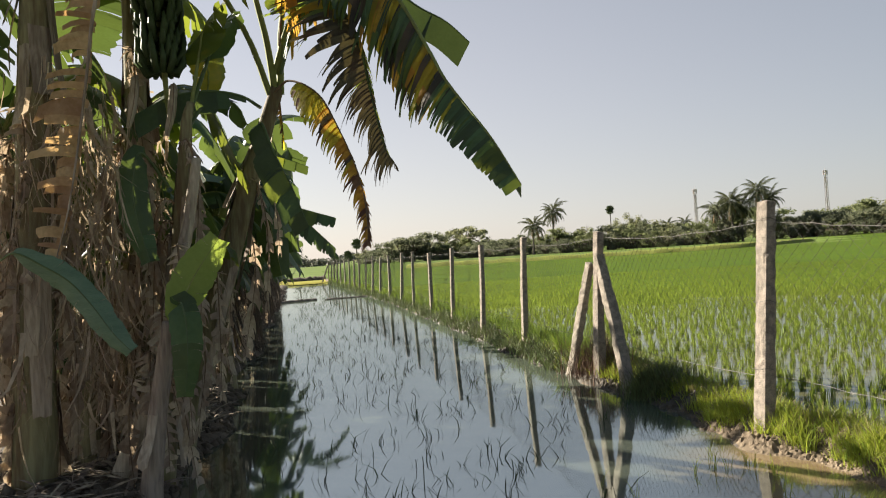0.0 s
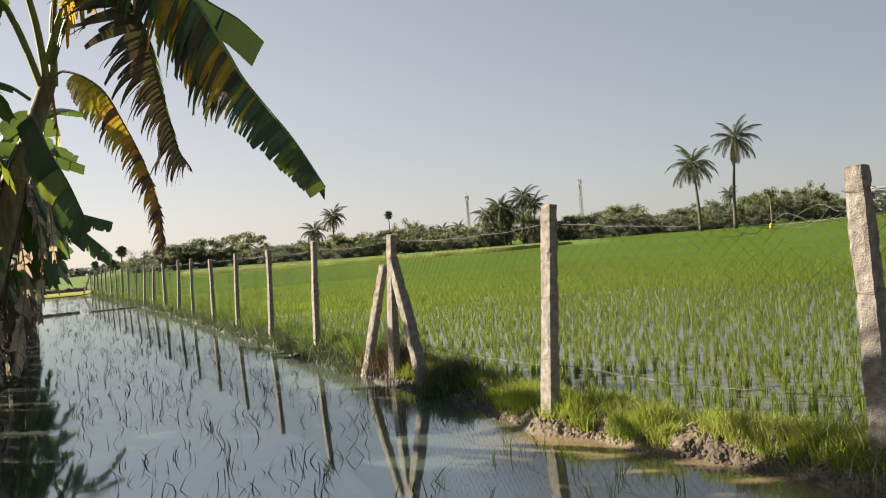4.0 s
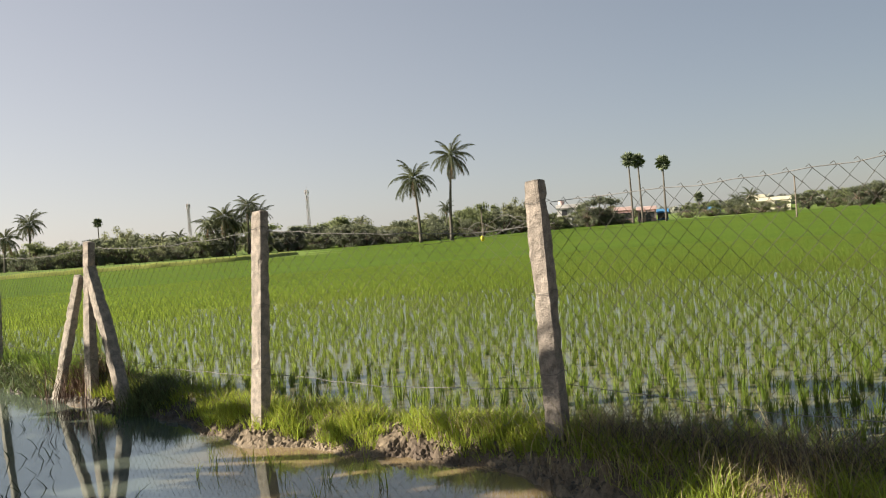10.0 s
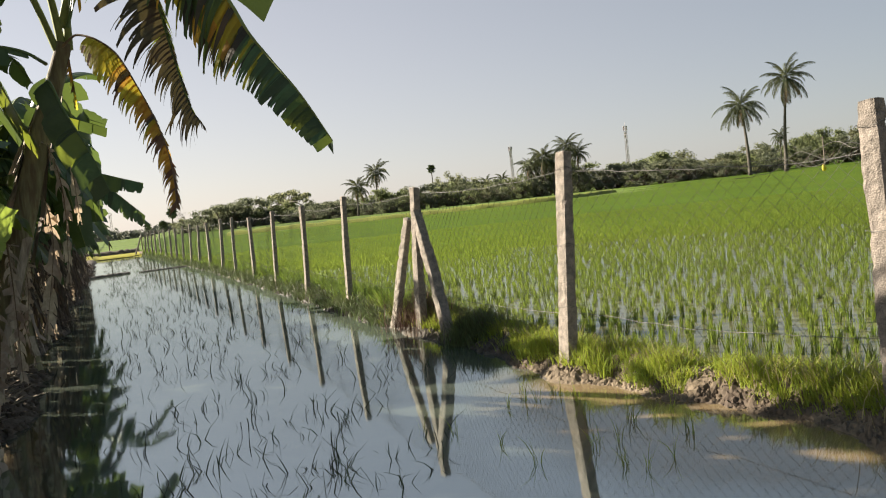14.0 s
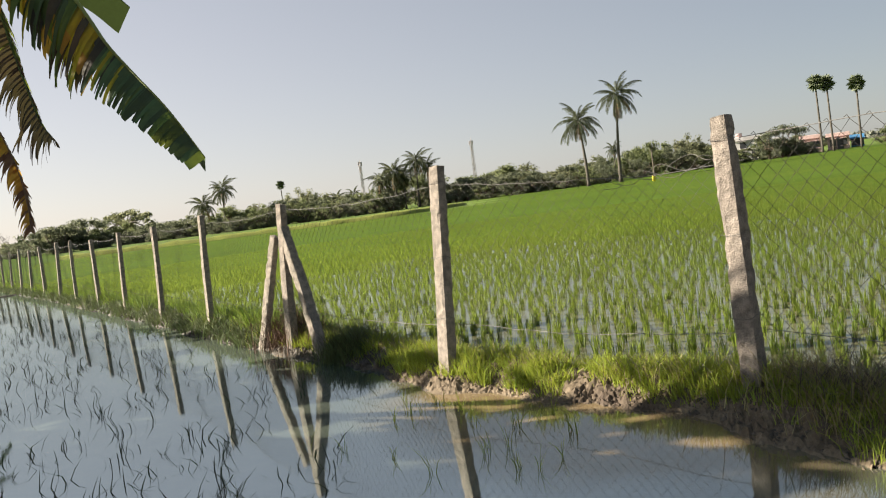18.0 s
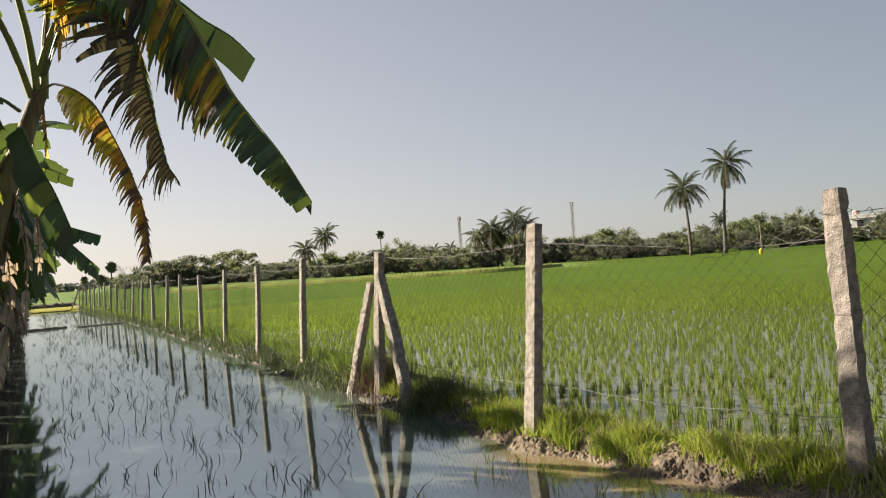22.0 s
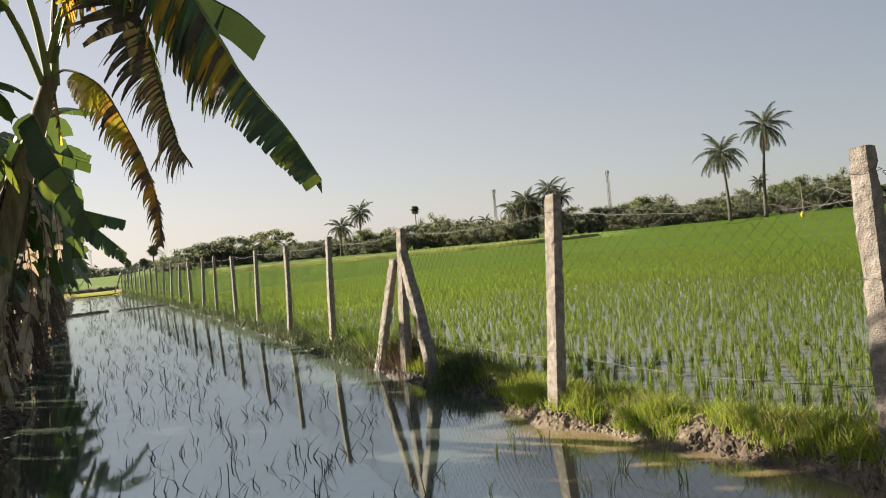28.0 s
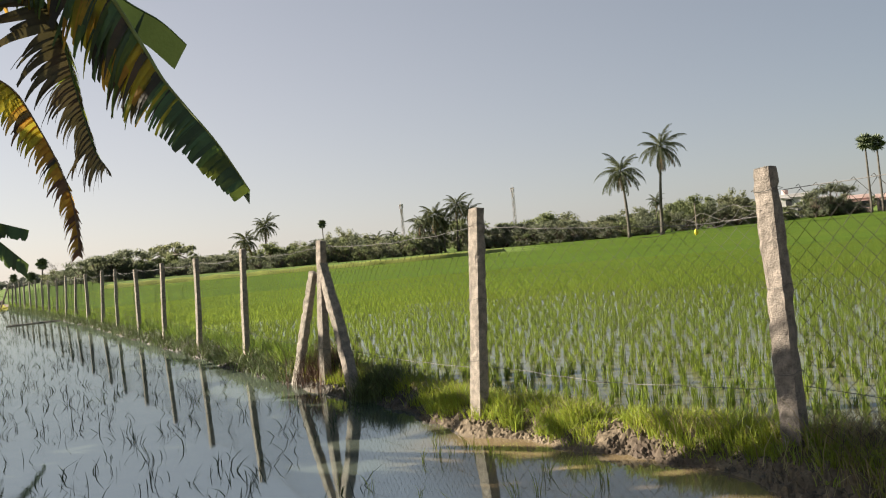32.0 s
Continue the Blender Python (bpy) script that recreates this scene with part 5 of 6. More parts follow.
for k in range(5):
    hang_dry(K, rel(K, [(-2.04 - 0.06 * k, 10.44, 2.25 - 0.25 * k)])[0], 0.9, 0.13, 860 + k)
# mostly hidden plant, added to throw shade on the bank beside the brace
C = common_plant(-2.05, 10.1, 2.3, 8, 133, 0.95, 5)
for sd, pts, w in ((88, [(-1.85, 10.05, 2.35), (-1.45, 9.9, 2.5), (-1.02, 9.85, 2.32), (-0.54, 10.0, 2.17)], (0.10, 0.2, 0.2, 0.13)), (89, [(-1.85, 10.1, 2.35), (-1.44, 10.1, 2.72), (-0.965, 10.2, 2.2), (-0.55, 10.4, 1.78)], (0.12, 0.24, 0.24, 0.16))):
    strip_leaf(C, rel(C, pts), (-0.25, -0.35, -0.85), w, sd, (LEAF, LEAFDARK, LEAFDEEP), ((1, 4, 2), (1, 4, 2)), RIB, n=70, rib=0.014, start=0.2, lobe=(0.06, 0.05), tear=(0.4, 0.5), sag=0.4, flutter=0.1, label="torn leaf held out over the water")
Q = plant((-2.3, 15.6), "banana plant reaching out over the water")
add_stem(Q, rel(Q, [(-2.35, 15.6, 0.1), (-2.1, 15.6, 1.2), (-1.7, 15.6, 2.0)]), 0.11, 0.06, 9, flaps=4)
for sd, pts, w, dr, tn in ((91, [(-1.7, 15.6, 1.95), (-1.3, 15.8, 2.4), (-0.8, 16.0, 2.66), (-0.26, 16.0, 2.5)], 0.16, 0.7, 0.4), (92, [(-1.7, 15.6, 1.95), (-1.25, 15.2, 2.25), (-0.75, 15.0, 2.23), (-0.28, 15.0, 1.72)], 0.2, 0.8, 0.5), (93, [(-1.7, 15.6, 1.9), (-1.4, 15.0, 2.2), (-1.2, 14.4, 2.1), (-1.0, 14.0, 1.6)], 0.2, 0.8, 0.4),
                           (94, [(-1.7, 15.6, 1.9), (-1.9, 16.2, 2.5), (-1.8, 16.9, 2.6), (-1.7, 17.4, 2.2)], 0.22, 0.7, 0.5), (95, [(-1.75, 15.6, 1.9), (-1.8, 15.2, 2.6), (-1.9, 14.9, 2.9), (-2.0, 14.5, 2.8)], 0.2, 0.6, 0.3)):
    add_leaf(Q, rel(Q, pts), w, dr, tn, sd, LEAFDEEP, RIBDARK, n=34, rib=0.016, shred=0.5)

# plants at x below -5 are unseen, added to shade the near grove
GROVE = [(-3.3, 6.5, 2.8, 6, 9), (-2.85, 7.5, 2.3, 5, 8), (-3.6, 8.0, 2.2, 6, 6), (-2.5, 10.4, 1.9, 6, 7), (-3.5, 10.0, 2.0, 6, 4), (-2.45, 12.2, 1.8, 6, 7),
         (-3.4, 12.6, 2.0, 6, 4), (-2.5, 13.9, 1.8, 6, 6), (-2.5, 17.4, 1.8, 7, 5), (-3.4, 16.0, 2.2, 6, 3), (-2.5, 19.6, 1.7, 6, 5), (-2.4, 22.0, 1.7, 7, 4), (-3.3, 20.5, 2.2, 6, 3), (-2.5, 25.0, 1.7, 6, 4),
         (-2.6, 28.5, 1.7, 6, 4), (-4.3, 7.0, 2.6, 6, 4), (-5.2, 7.6, 2.6, 7, 8), (-5.4, 9.9, 2.4, 6, 3), (-6.7, 10.1, 2.6, 7, 4), (-4.6, 9.2, 2.2, 6, 3), (-4.4, 11.8, 2.2, 6, 2), (-4.6, 14.6, 2.3, 6, 2), (-3.9, 5.9, 3.4, 6, 6), (-3.2, 7.1, 1.6, 4, 10), (-2.75, 6.15, 1.4, 2, 10),
         (-2.75, 7.9, 2.5, 6, 14), (-2.25, 9.7, 2.3, 8, 8), (-2.65, 6.9, 2.6, 6, 14), (-2.7, 9.3, 1.9, 7, 6), (-2.15, 10.9, 1.6, 8, 6), (-2.1, 12.9, 1.7, 8, 6), (-2.2, 14.6, 1.6, 8, 5), (-2.15, 16.6, 1.7, 8, 5), (-2.2, 18.4, 1.7, 8, 5), (-2.2, 20.8, 1.6, 7, 4), (-2.3, 23.4, 1.6, 7, 4), (-2.9, 8.2, 1.5, 6, 6), (-3.0, 11.3, 2.0, 7, 5), (-2.55, 7.3, 1.3, 6, 5), (-3.1, 9.0, 2.1, 6, 4)]
for i, (x, y, h, nl, dry) in enumerate(GROVE):
    common_plant(x, y, h, nl, 50 + i, 1.15 if y > 7.2 else 1.35, dry)

# loose fibres and torn sheath strips hanging in the grove, scraps on the ground
g = np.random.default_rng(17)
n = 4200
y = 5.2 + g.random(n) ** 1.6 * 9
x = -2.05 - np.abs(g.normal(0, 0.55, n)) - 0.05
x = np.where(y < 7.5, x - 0.1, x - 0.25)
z = g.uniform(0.45, 2.4, n) + np.where(y < 7.5, g.random(n) * 0.9, 0)
ln = g.uniform(0.15, 0.6, n)
base = np.stack([x, y, z], 1)
V, T = blades(base, ln, np.where(g.random(n) < 0.7, g.uniform(0.002, 0.009, n), g.uniform(0.01, 0.035, n)), g.uniform(0.1, 1.1, n), g.uniform(0, 6.28, n), g, 3)
V = V.reshape(n, -1, 3)
V[:, :, 2] = 2 * z[:, None] - V[:, :, 2]
tagged(new("dry_fibres", tri_mesh("dry_fibres", V.reshape(-1, 3), T, DRYLEAF)), "loose brown fibres and torn strips hanging among the stems", "dry leaves", kind="stuff")
n = 5200
y = g.uniform(11.5, 34, n)
x = np.array([left_x(b) for b in y]) - 0.12 - np.abs(g.normal(0, 0.32, n))
z = g.uniform(0.35, 1.95, n)
V, T = blades(np.stack([x, y, z], 1), g.uniform(0.25, 0.8, n), g.uniform(0.015, 0.05, n), g.uniform(0.05, 0.6, n), g.uniform(0, 6.28, n), g, 2)
V = V.reshape(n, -1, 3)
V[:, :, 2] = np.maximum(2 * z[:, None] - V[:, :, 2], 0.02)
tagged(new("dry_leaves", tri_mesh("dry_leaves", V.reshape(-1, 3), T, TANGLE)), "withered brown leaves hanging round the banana stems", "dry leaves", kind="stuff")
n = 3000
y = 3.0 + g.random(n) ** 1.4 * 18
x = np.array([left_x(b) for b in y]) - np.abs(g.normal(0.0, 0.9, n)) - 0.28
base = np.stack([x, y, gz(x, y) + 0.01], 1)
V, T = blades(base, g.uniform(0.08, 0.35, n), g.uniform(0.015, 0.06, n), g.uniform(1.25, 1.4, n), g.uniform(0, 6.28, n), g, 3, 0.2)
flat = np.repeat(base[:, 2], len(V) // n)
V[:, 2] = flat + (V[:, 2] - flat) * 0.35
tagged(new("leaf_litter", tri_mesh("leaf_litter", V, T, LITTERLEAF)), "brown leaf scraps lying under the bananas", "leaf litter", kind="stuff")

# weeds along the grove's bank and by the braced post
DARKWEED = material("bank_weeds", (0.14, 0.165, 0.06), 0.7, 0.25, (0.07, 0.09, 0.035), 2, 9, island=0.45, translucent=0.2)
REDWEED = material("dead_weeds", (0.17, 0.10, 0.065), 0.8, 0.2, (0.08, 0.05, 0.035), 2, 9, island=0.4)


def weeds(name, label, xs, ys, per, h, wid, mat, lean=(0.1, 0.9), loose=0.05):
    base = np.repeat(np.stack([xs, ys, gz(xs, ys) - 0.01], 1), per, 0)
    off = g.normal(0, loose, (len(base), 2))
    base[:, :2] += off
    m = len(base)
    V, T = blades(base, g.uniform(h[0], h[1], m), wid * g.uniform(0.6, 1.4, m), g.uniform(*lean, m), g.uniform(0, 6.28, m), g, 3)
    return tagged(new(name, tri_mesh(name, V, T, mat)), label, "weeds", kind="stuff")


ys = 13 + 36 * g.random(420) ** 1.1
xs = np.array([left_x(b) for b in ys]) + g.uniform(-0.6, -0.1, 420)
weeds("bank_weeds", "dark dead weeds hanging over the grove's water edge", xs, ys, 9, (0.08, 0.3), 0.014, TANGLE, (0.3, 1.3))
xs, ys = g.normal(2.36, 0.13, 80), g.normal(8.35, 0.3, 80)
weeds("dry_weeds", "reddish dry twiggy weeds between the braces", xs, ys, 12, (0.15, 0.5), 0.006, REDWEED, (0.05, 0.8))
# dark blades added where a leaf shadow lies on the grass
xs, ys = g.normal(2.40, 0.13, 110), g.normal(7.05, 0.14, 110)
weeds("bank_weeds", "dark green weeds deepening the leaf shadow beside the stone brace", xs, ys, 16, (0.1, 0.32), 0.008, DARKWEED, (0.1, 0.8))
xs, ys = g.uniform(2.55, 3.3, 150), g.uniform(0.6, 2.4, 150)
weeds("dry_grass", "tangled dry grass round the thick post", xs, ys, 8, (0.1, 0.36), 0.005, DRYGRASS, (0.2, 1.2), 0.08)

ys = 9 + 54 * g.random(1900) ** 1.25
xs = np.array([bank_x(b) for b in ys]) + g.uniform(-0.02, 0.3, 1900)
weeds("bank_weeds", "dark low weeds along the fence bank's water edge", xs, ys, 8, (0.06, 0.26), 0.014, DARKWEED, (0.3, 1.2))

ys = g.uniform(0.4, 2.15, 90)
xs = np.array([fence_x(b) for b in ys]) + g.normal(0.12, 0.1, 90)
weeds("dry_weeds", "dark dead tangle of weeds caught in the netting", xs, ys, 12, (0.12, 0.42), 0.004, TANGLE, (0.3, 1.3), 0.09)
xs, ys = g.normal(2.95, 0.05, 14), g.normal(2.2, 0.12, 14)
weeds("dry_grass", "pale dead grass tuft beside the thick post", xs, ys, 16, (0.12, 0.34), 0.004, DRYGRASS, (0.2, 1.1), 0.05)

# ---- the far tree line ----
# three foliage tones, each lightened a little for the haze before them
CANOPY = material("dusty_foliage", (0.145, 0.165, 0.085), 0.95, 0.02, (0.11, 0.125, 0.065), 0.5, 5, island=0.25, translucent=0.55, tcol=(0.30, 0.33, 0.15))
CANOPYDARK = material("dark_foliage", (0.125, 0.138, 0.09), 0.95, 0.02, (0.10, 0.11, 0.072), 0.5, 5, island=0.25, translucent=0.55, tcol=(0.26, 0.275, 0.17))
CANOPYPALE = material("olive_foliage", (0.165, 0.17, 0.10), 0.95, 0.02, (0.13, 0.134, 0.08), 0.5, 5, island=0.25, translucent=0.55, tcol=(0.32, 0.33, 0.18))
# paler than the near trees: distance haze put into the colour
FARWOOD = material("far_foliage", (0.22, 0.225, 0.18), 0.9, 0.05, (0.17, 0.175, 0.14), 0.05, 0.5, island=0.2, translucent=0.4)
FROND = material("coconut_frond", (0.075, 0.085, 0.05), 0.75, 0.1, (0.045, 0.052, 0.03), 0.8, 6, island=0.4, translucent=0.25, tcol=(0.22, 0.23, 0.08))
FRONDDRY = material("coconut_frond_dry", (0.27, 0.19, 0.10), 0.8, 0.2, (0.16, 0.11, 0.06), 0.8, 6, island=0.3)
FAN = material("palmyra_fan", (0.17, 0.20, 0.11), 0.6, 0.3, (0.11, 0.135, 0.075), 0.8, 6, island=0.3)
TWIG = material("bare_twigs", (0.19, 0.165, 0.145), 0.9, 0.2, (0.17, 0.14, 0.12), 2, 20)
STEEL = material("tower_steel", (0.42, 0.38, 0.37), 0.6, 0.4, (0.33, 0.28, 0.27), 0.8, 6)
EYE0 = Vector((-1.12, -0.32, 1.53))


def polar(az, d):
    a = radians(az)
    x, y = EYE0.x + math.sin(a) * d, EYE0.y + math.cos(a) * d
    return x, y, ground_z(x, y)


def top_height(az, d, el):
    return EYE0.z + math.tan(radians(el)) * d - polar(az, d)[2]


def crown_mesh(name, blobs, leaf, per, mat, seed):
    """Leaf clumps: many small bent leaf sprays over each bough's mass, thinner inside, with ragged gaps."""
    g = np.random.default_rng(seed)
    Vs, Ts, o = [], [], 0
    for cx, cy, cz, rx, ry, rz in blobs:
        n = int(per * (rx * ry * rz) ** (2 / 3) + 12)
        d = g.normal(size=(n, 3))
        d /= np.linalg.norm(d, axis=1)[:, None]
        rad = g.uniform(0.55, 1.08, n) ** 0.6
        c = np.array([cx, cy, cz]) + d * rad[:, None] * np.array([rx, ry, rz])
        nr = d + g.normal(0, 0.36, (n, 3))
        nr /= np.linalg.norm(nr, axis=1)[:, None]
        u = np.cross(nr, g.normal(size=(n, 3)))
        u /= np.linalg.norm(u, axis=1)[:, None]
        w = np.cross(nr, u)
        s = leaf * g.uniform(0.55, 1.35, n)[:, None]
        inner = int(10 + 3 * rx)
        c[:inner] = np.array([cx, cy, cz]) + d[:inner] * g.uniform(0.1, 0.55, inner)[:, None] * np.array([rx, ry, rz])
        s[:inner] *= 3.2 * min(rx, 1.6) if leaf < 1 else 1.0
        q = np.stack([c - u * s, c - w * s * 0.55 + nr * s * 0.15, c + u * s, c + w * s * 0.55 + nr * s * 0.15], 1)
        Vs.append(q.reshape(-1, 3))
        b = o + np.arange(n)[:, None] * 4
        Ts += [b + np.array([[0, 1, 2]]), b + np.array([[0, 2, 3]])]
        o += 4 * n
    return tri_mesh(name, np.concatenate(Vs), np.concatenate(Ts), mat)


def tree_kind(kind, seed):
    """A tree of height 1 unit scale about 5 m: returns (trunk mesh, crown mesh), base at the origin."""
    r = random.Random(seed)
    sets, blobs = [], []
    if kind == "bush":
        H = 5.0
        for k in range(17):
            a = k * 2.4 + r.uniform(-0.4, 0.4)
            q = 2.5 * math.sqrt((k + 0.3) / 17) * r.uniform(0.7, 1.1)
            x, y = math.cos(a) * q, math.sin(a) * q
            cap = 4.3 * (1 - (q / 3.4) ** 2) * r.uniform(0.75, 1.08)
            z = cap if k % 2 else r.uniform(0.4, max(cap * 0.6, 0.6))
            blobs.append((x, y, z, r.uniform(0.6, 1.15), r.uniform(0.6, 1.15), r.uniform(0.45, 0.85)))
            sets.append(tube_data([(x * 0.1, y * 0.1, -0.2), (x * 0.5, y * 0.5, 1.0), (x, y, 2.2)], [0.13, 0.09, 0.03], 6))
    elif kind == "umbrella":
        H = 5.0
        for k in range(24):
            a = k * 2.4 + r.uniform(-0.3, 0.3)
            q = 3.3 * math.sqrt((k + 0.5) / 24)
            x, y = math.cos(a) * q, math.sin(a) * q
            z = 4.4 - 0.17 * q * q + r.uniform(-0.5, 0.15)
            blobs.append((x, y, z, r.uniform(0.5, 0.95), r.uniform(0.5, 0.95), r.uniform(0.3, 0.55)))
            sets.append(tube_data([(0, 0, 1.6), (x * 0.3, y * 0.3, 2.7), (x * 0.75, y * 0.75, z - 0.5), (x, y, z)], [0.16, 0.1, 0.06, 0.02], 6))
        sets.append(tube_data([(0.1, 0, -0.2), (0, 0.05, 0.9), (0, 0, 1.9)], [0.32, 0.25, 0.2], 9))
    elif kind == "bare":
        H = 5.0

        def fork(p, d, ln, rad, depth):
            e = p + d * ln
            sets.append(tube_data([p, (p + e) / 2 + Vector((r.uniform(-0.05, 0.05), r.uniform(-0.05, 0.05), 0)), e], [rad, rad * 0.8, rad * 0.6], 5, False))
            if depth:
                for _ in range(r.choice([2, 3, 3])):
                    nd = (d + Vector((r.uniform(-0.8, 0.8), r.uniform(-0.8, 0.8), r.uniform(-0.1, 0.5)))).normalized()
                    fork(e, nd, ln * r.uniform(0.6, 0.85), rad * 0.55, depth - 1)
        fork(Vector((0, 0, -0.2)), Vector((0.05, 0, 1)), 1.5, 0.14, 5)
    else:
        H = 5.0
        for k in range(15):
            a = k * 2.4
            q = r.uniform(0.1, 1.9)
            x, y = math.cos(a) * q, math.sin(a) * q
            z = r.uniform(1.2, 4.5) - 0.16 * q * q
            blobs.append((x, y, z, r.uniform(0.6, 1.0), r.uniform(0.6, 1.0), r.uniform(0.45, 0.75)))
            sets.append(tube_data([(0, 0, 0.9), (x * 0.4, y * 0.4, 1.7), (x, y, z)], [0.12, 0.07, 0.02], 6))
        sets.append(tube_data([(0.05, 0, -0.2), (0, 0.03, 0.6), (0, 0, 1.3)], [0.22, 0.17, 0.14], 8))
    return H, merge(*sets), blobs


def tree_thing(kind, mat, seed, label, category="tree", name="tree"):
    H, (v, f), blobs = tree_kind(kind, seed)
    root = thing(name, (0, 0, 0), label, category, "tree line")
    mesh_obj("trunk" if kind != "bare" else "limb", v, f, TWIG if kind in ("bare", "umbrella") else BARK, root, smooth=True)
    if blobs:
        ob = new("crown", crown_mesh("crown", blobs, 0.135, 165 if kind != "umbrella" else 150, mat, seed))
        ob.parent = root
    return root


KINDS = {
    "bush_a": tree_thing("bush", CANOPY, 1, "green thorn bush at the field's edge", "bush", "bush"),
    "bush_b": tree_thing("bush", CANOPYDARK, 2, "dark green dense bush at the field's edge", "bush", "bush"),
    "bush_c": tree_thing("bush", CANOPYPALE, 3, "pale olive bush at the field's edge", "bush", "bush"),
    "tree_a": tree_thing("round", CANOPY, 4, "round-crowned green tree beyond the field"),
    "tree_b": tree_thing("round", CANOPYDARK, 5, "dark round-crowned tree beyond the field"),
    "tree_c": tree_thing("round", CANOPYPALE, 6, "pale green tree beyond the field"),
    "umbrella": tree_thing("umbrella", CANOPYPALE, 7, "spreading rain tree with a thin flat crown"),
    "bare": tree_thing("bare", TWIG, 8, "leafless grey tree beyond the field"),
}
used = set()


def stand(kind, az, d, el, wide=None, turn=0.0):
    """Place a tree of this kind so that its top stands at elevation el; wide in metres."""
    h = top_height(az, d, el)
    s = h / 4.9
    root = KINDS[kind]
    w = s if wide is None else wide / {"b": 5.4, "t": 4.2, "u": 7.6}[kind[0]]
    x, y, z = polar(az, d)
    m = Matrix.Translation((x, y, z - 0.05)) @ Matrix.Rotation(turn, 4, "Z") @ Matrix.Diagonal((w, w, s, 1))
    if kind in used:
        ob = copy_thing(root, Matrix.Identity(4))
    else:
        used.add(kind)
        ob = root
    ob.matrix_basis = m
    return ob


rt = random.Random(21)
LINE_AZ = (4.6, 6, 7.5, 9.5, 11, 14, 16.5, 18.5, 20.5, 22.5, 24.5, 27, 30, 32.5, 35, 37.5, 39.4, 42, 44, 47, 50, 52.5, 54.5, 57, 59, 62, 66, 70, 75, 80)
LINE_EL = (0.8, 1.2, 1.5, 1.9, 1.4, 1.3, 1.3, 1.9, 1.4, 1.9, 1.8, 1.4, 1.5, 2.3, 1.6, 1.5, 1.9, 1.6, 1.5, 1.8, 2.1, 2.1, 1.5, 1.1, 1.4, 1.1, 1.2, 1.0, 1.4, 1.5)
LINE_D = ((0, 150), (12, 135), (20, 120), (45, 116), (56, 140), (66, 160), (80, 165))
az = 5.2
while az < 80:
    d = float(np.interp(az, [p[0] for p in LINE_D], [p[1] for p in LINE_D]))
    el = float(np.interp(az, LINE_AZ, LINE_EL))
    gapped = 55.2 < az < 57.4 or 59.8 < az < 64 or 69 < az < 71.8
    kind = rt.choice(["bush_a", "bush_b", "bush_c", "bush_a", "tree_a", "tree_b"]) if az < 45 or az > 62 else rt.choice(["bush_a", "bush_a", "bush_c", "bush_b"])
    if 36 < az < 39:
        kind = "bush_b"
    if not gapped:
        stand(kind, az, d + rt.uniform(-3, 3), el * rt.uniform(0.78, 1.15), rt.uniform(3.4, 5.6), rt.uniform(0, 6.28))
        if rt.random() < (0.95 if az < 30 else 0.6):
            stand(rt.choice(["bush_a", "bush_b", "bush_c"]), az + 0.4, d - rt.uniform(2, 5), el * rt.uniform(0.45, 0.75), rt.uniform(2.8, 4.6), rt.uniform(0, 6.28))
    if rt.random() < 0.75:
        stand(rt.choice(["tree_a", "tree_b", "tree_c"]), az + rt.uniform(-0.4, 0.4), d + rt.uniform(14, 30), el * rt.uniform(0.75, 1.08), rt.uniform(5, 8), rt.uniform(0, 6.28))
    az += rt.uniform(0.95, 1.45)
for kind, az, d, el, wide in (("umbrella", 12.3, 150, 2.45, 11), ("tree_c", 24.3, 125, 2.25, 7), ("tree_b", 7.6, 132, 2.0, 8), ("tree_b", 9.3, 134, 2.35, 9), ("bare", 20.8, 122, 1.95, None), ("bare", 5.15, 150, 1.85, None),
                              ("tree_b", 58.5, 138, 2.45, 7.5), ("tree_a", 39.4, 122, 2.1, 6), ("tree_a", 50.0, 130, 2.35, 7), ("tree_c", 52.4, 135, 2.35, 7), ("tree_b", 76.3, 150, 1.7, 8), ("tree_a", 78.5, 150, 1.9, 9), ("tree_b", 31.0, 118, 3.0, 6), ("tree_b", 36.5, 117, 1.7, 7), ("bush_b", 38.0, 116, 1.6, 7), ("bush_c", 56.0, 140, 0.9, 5), ("bush_a", 70.9, 152, 0.75, 4), ("bush_c", 69.6, 156, 0.8, 4), ("tree_a", 57.3, 142, 1.3, 4)):
    if kind == "bare":
        h = top_height(az, d, el)
        x, y, z = polar(az, d)
        ob = KINDS["bare"] if "bare" not in used else copy_thing(KINDS["bare"], Matrix.Identity(4))
        used.add("bare")
        ob.matrix_basis = Matrix.Translation((x, y, z)) @ Matrix.Rotation(az, 4, "Z") @ Matrix.Scale(h / 5.2, 4)
    elif kind[0] == "t" and wide >= 7:
        # a close group of two or three crowns
        off = math.degrees(wide * 0.26 / d)
        for q, (o, e) in enumerate(((-off, 0.86), (0, 1.0), (off, 0.9))):
            stand(kind, az + o, d + 1.5 * q, el * e, wide * 0.56, az + q)
    else:
        stand(kind, az, d, el, wide, az)
# wood on the far horizon, haze put into its pale colour
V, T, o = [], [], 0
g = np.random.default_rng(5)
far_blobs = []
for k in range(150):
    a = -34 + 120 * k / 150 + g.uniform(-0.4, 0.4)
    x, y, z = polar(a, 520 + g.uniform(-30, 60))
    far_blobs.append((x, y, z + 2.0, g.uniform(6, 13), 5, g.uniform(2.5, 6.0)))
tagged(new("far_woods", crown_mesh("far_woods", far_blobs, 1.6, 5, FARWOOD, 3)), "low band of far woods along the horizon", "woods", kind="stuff")


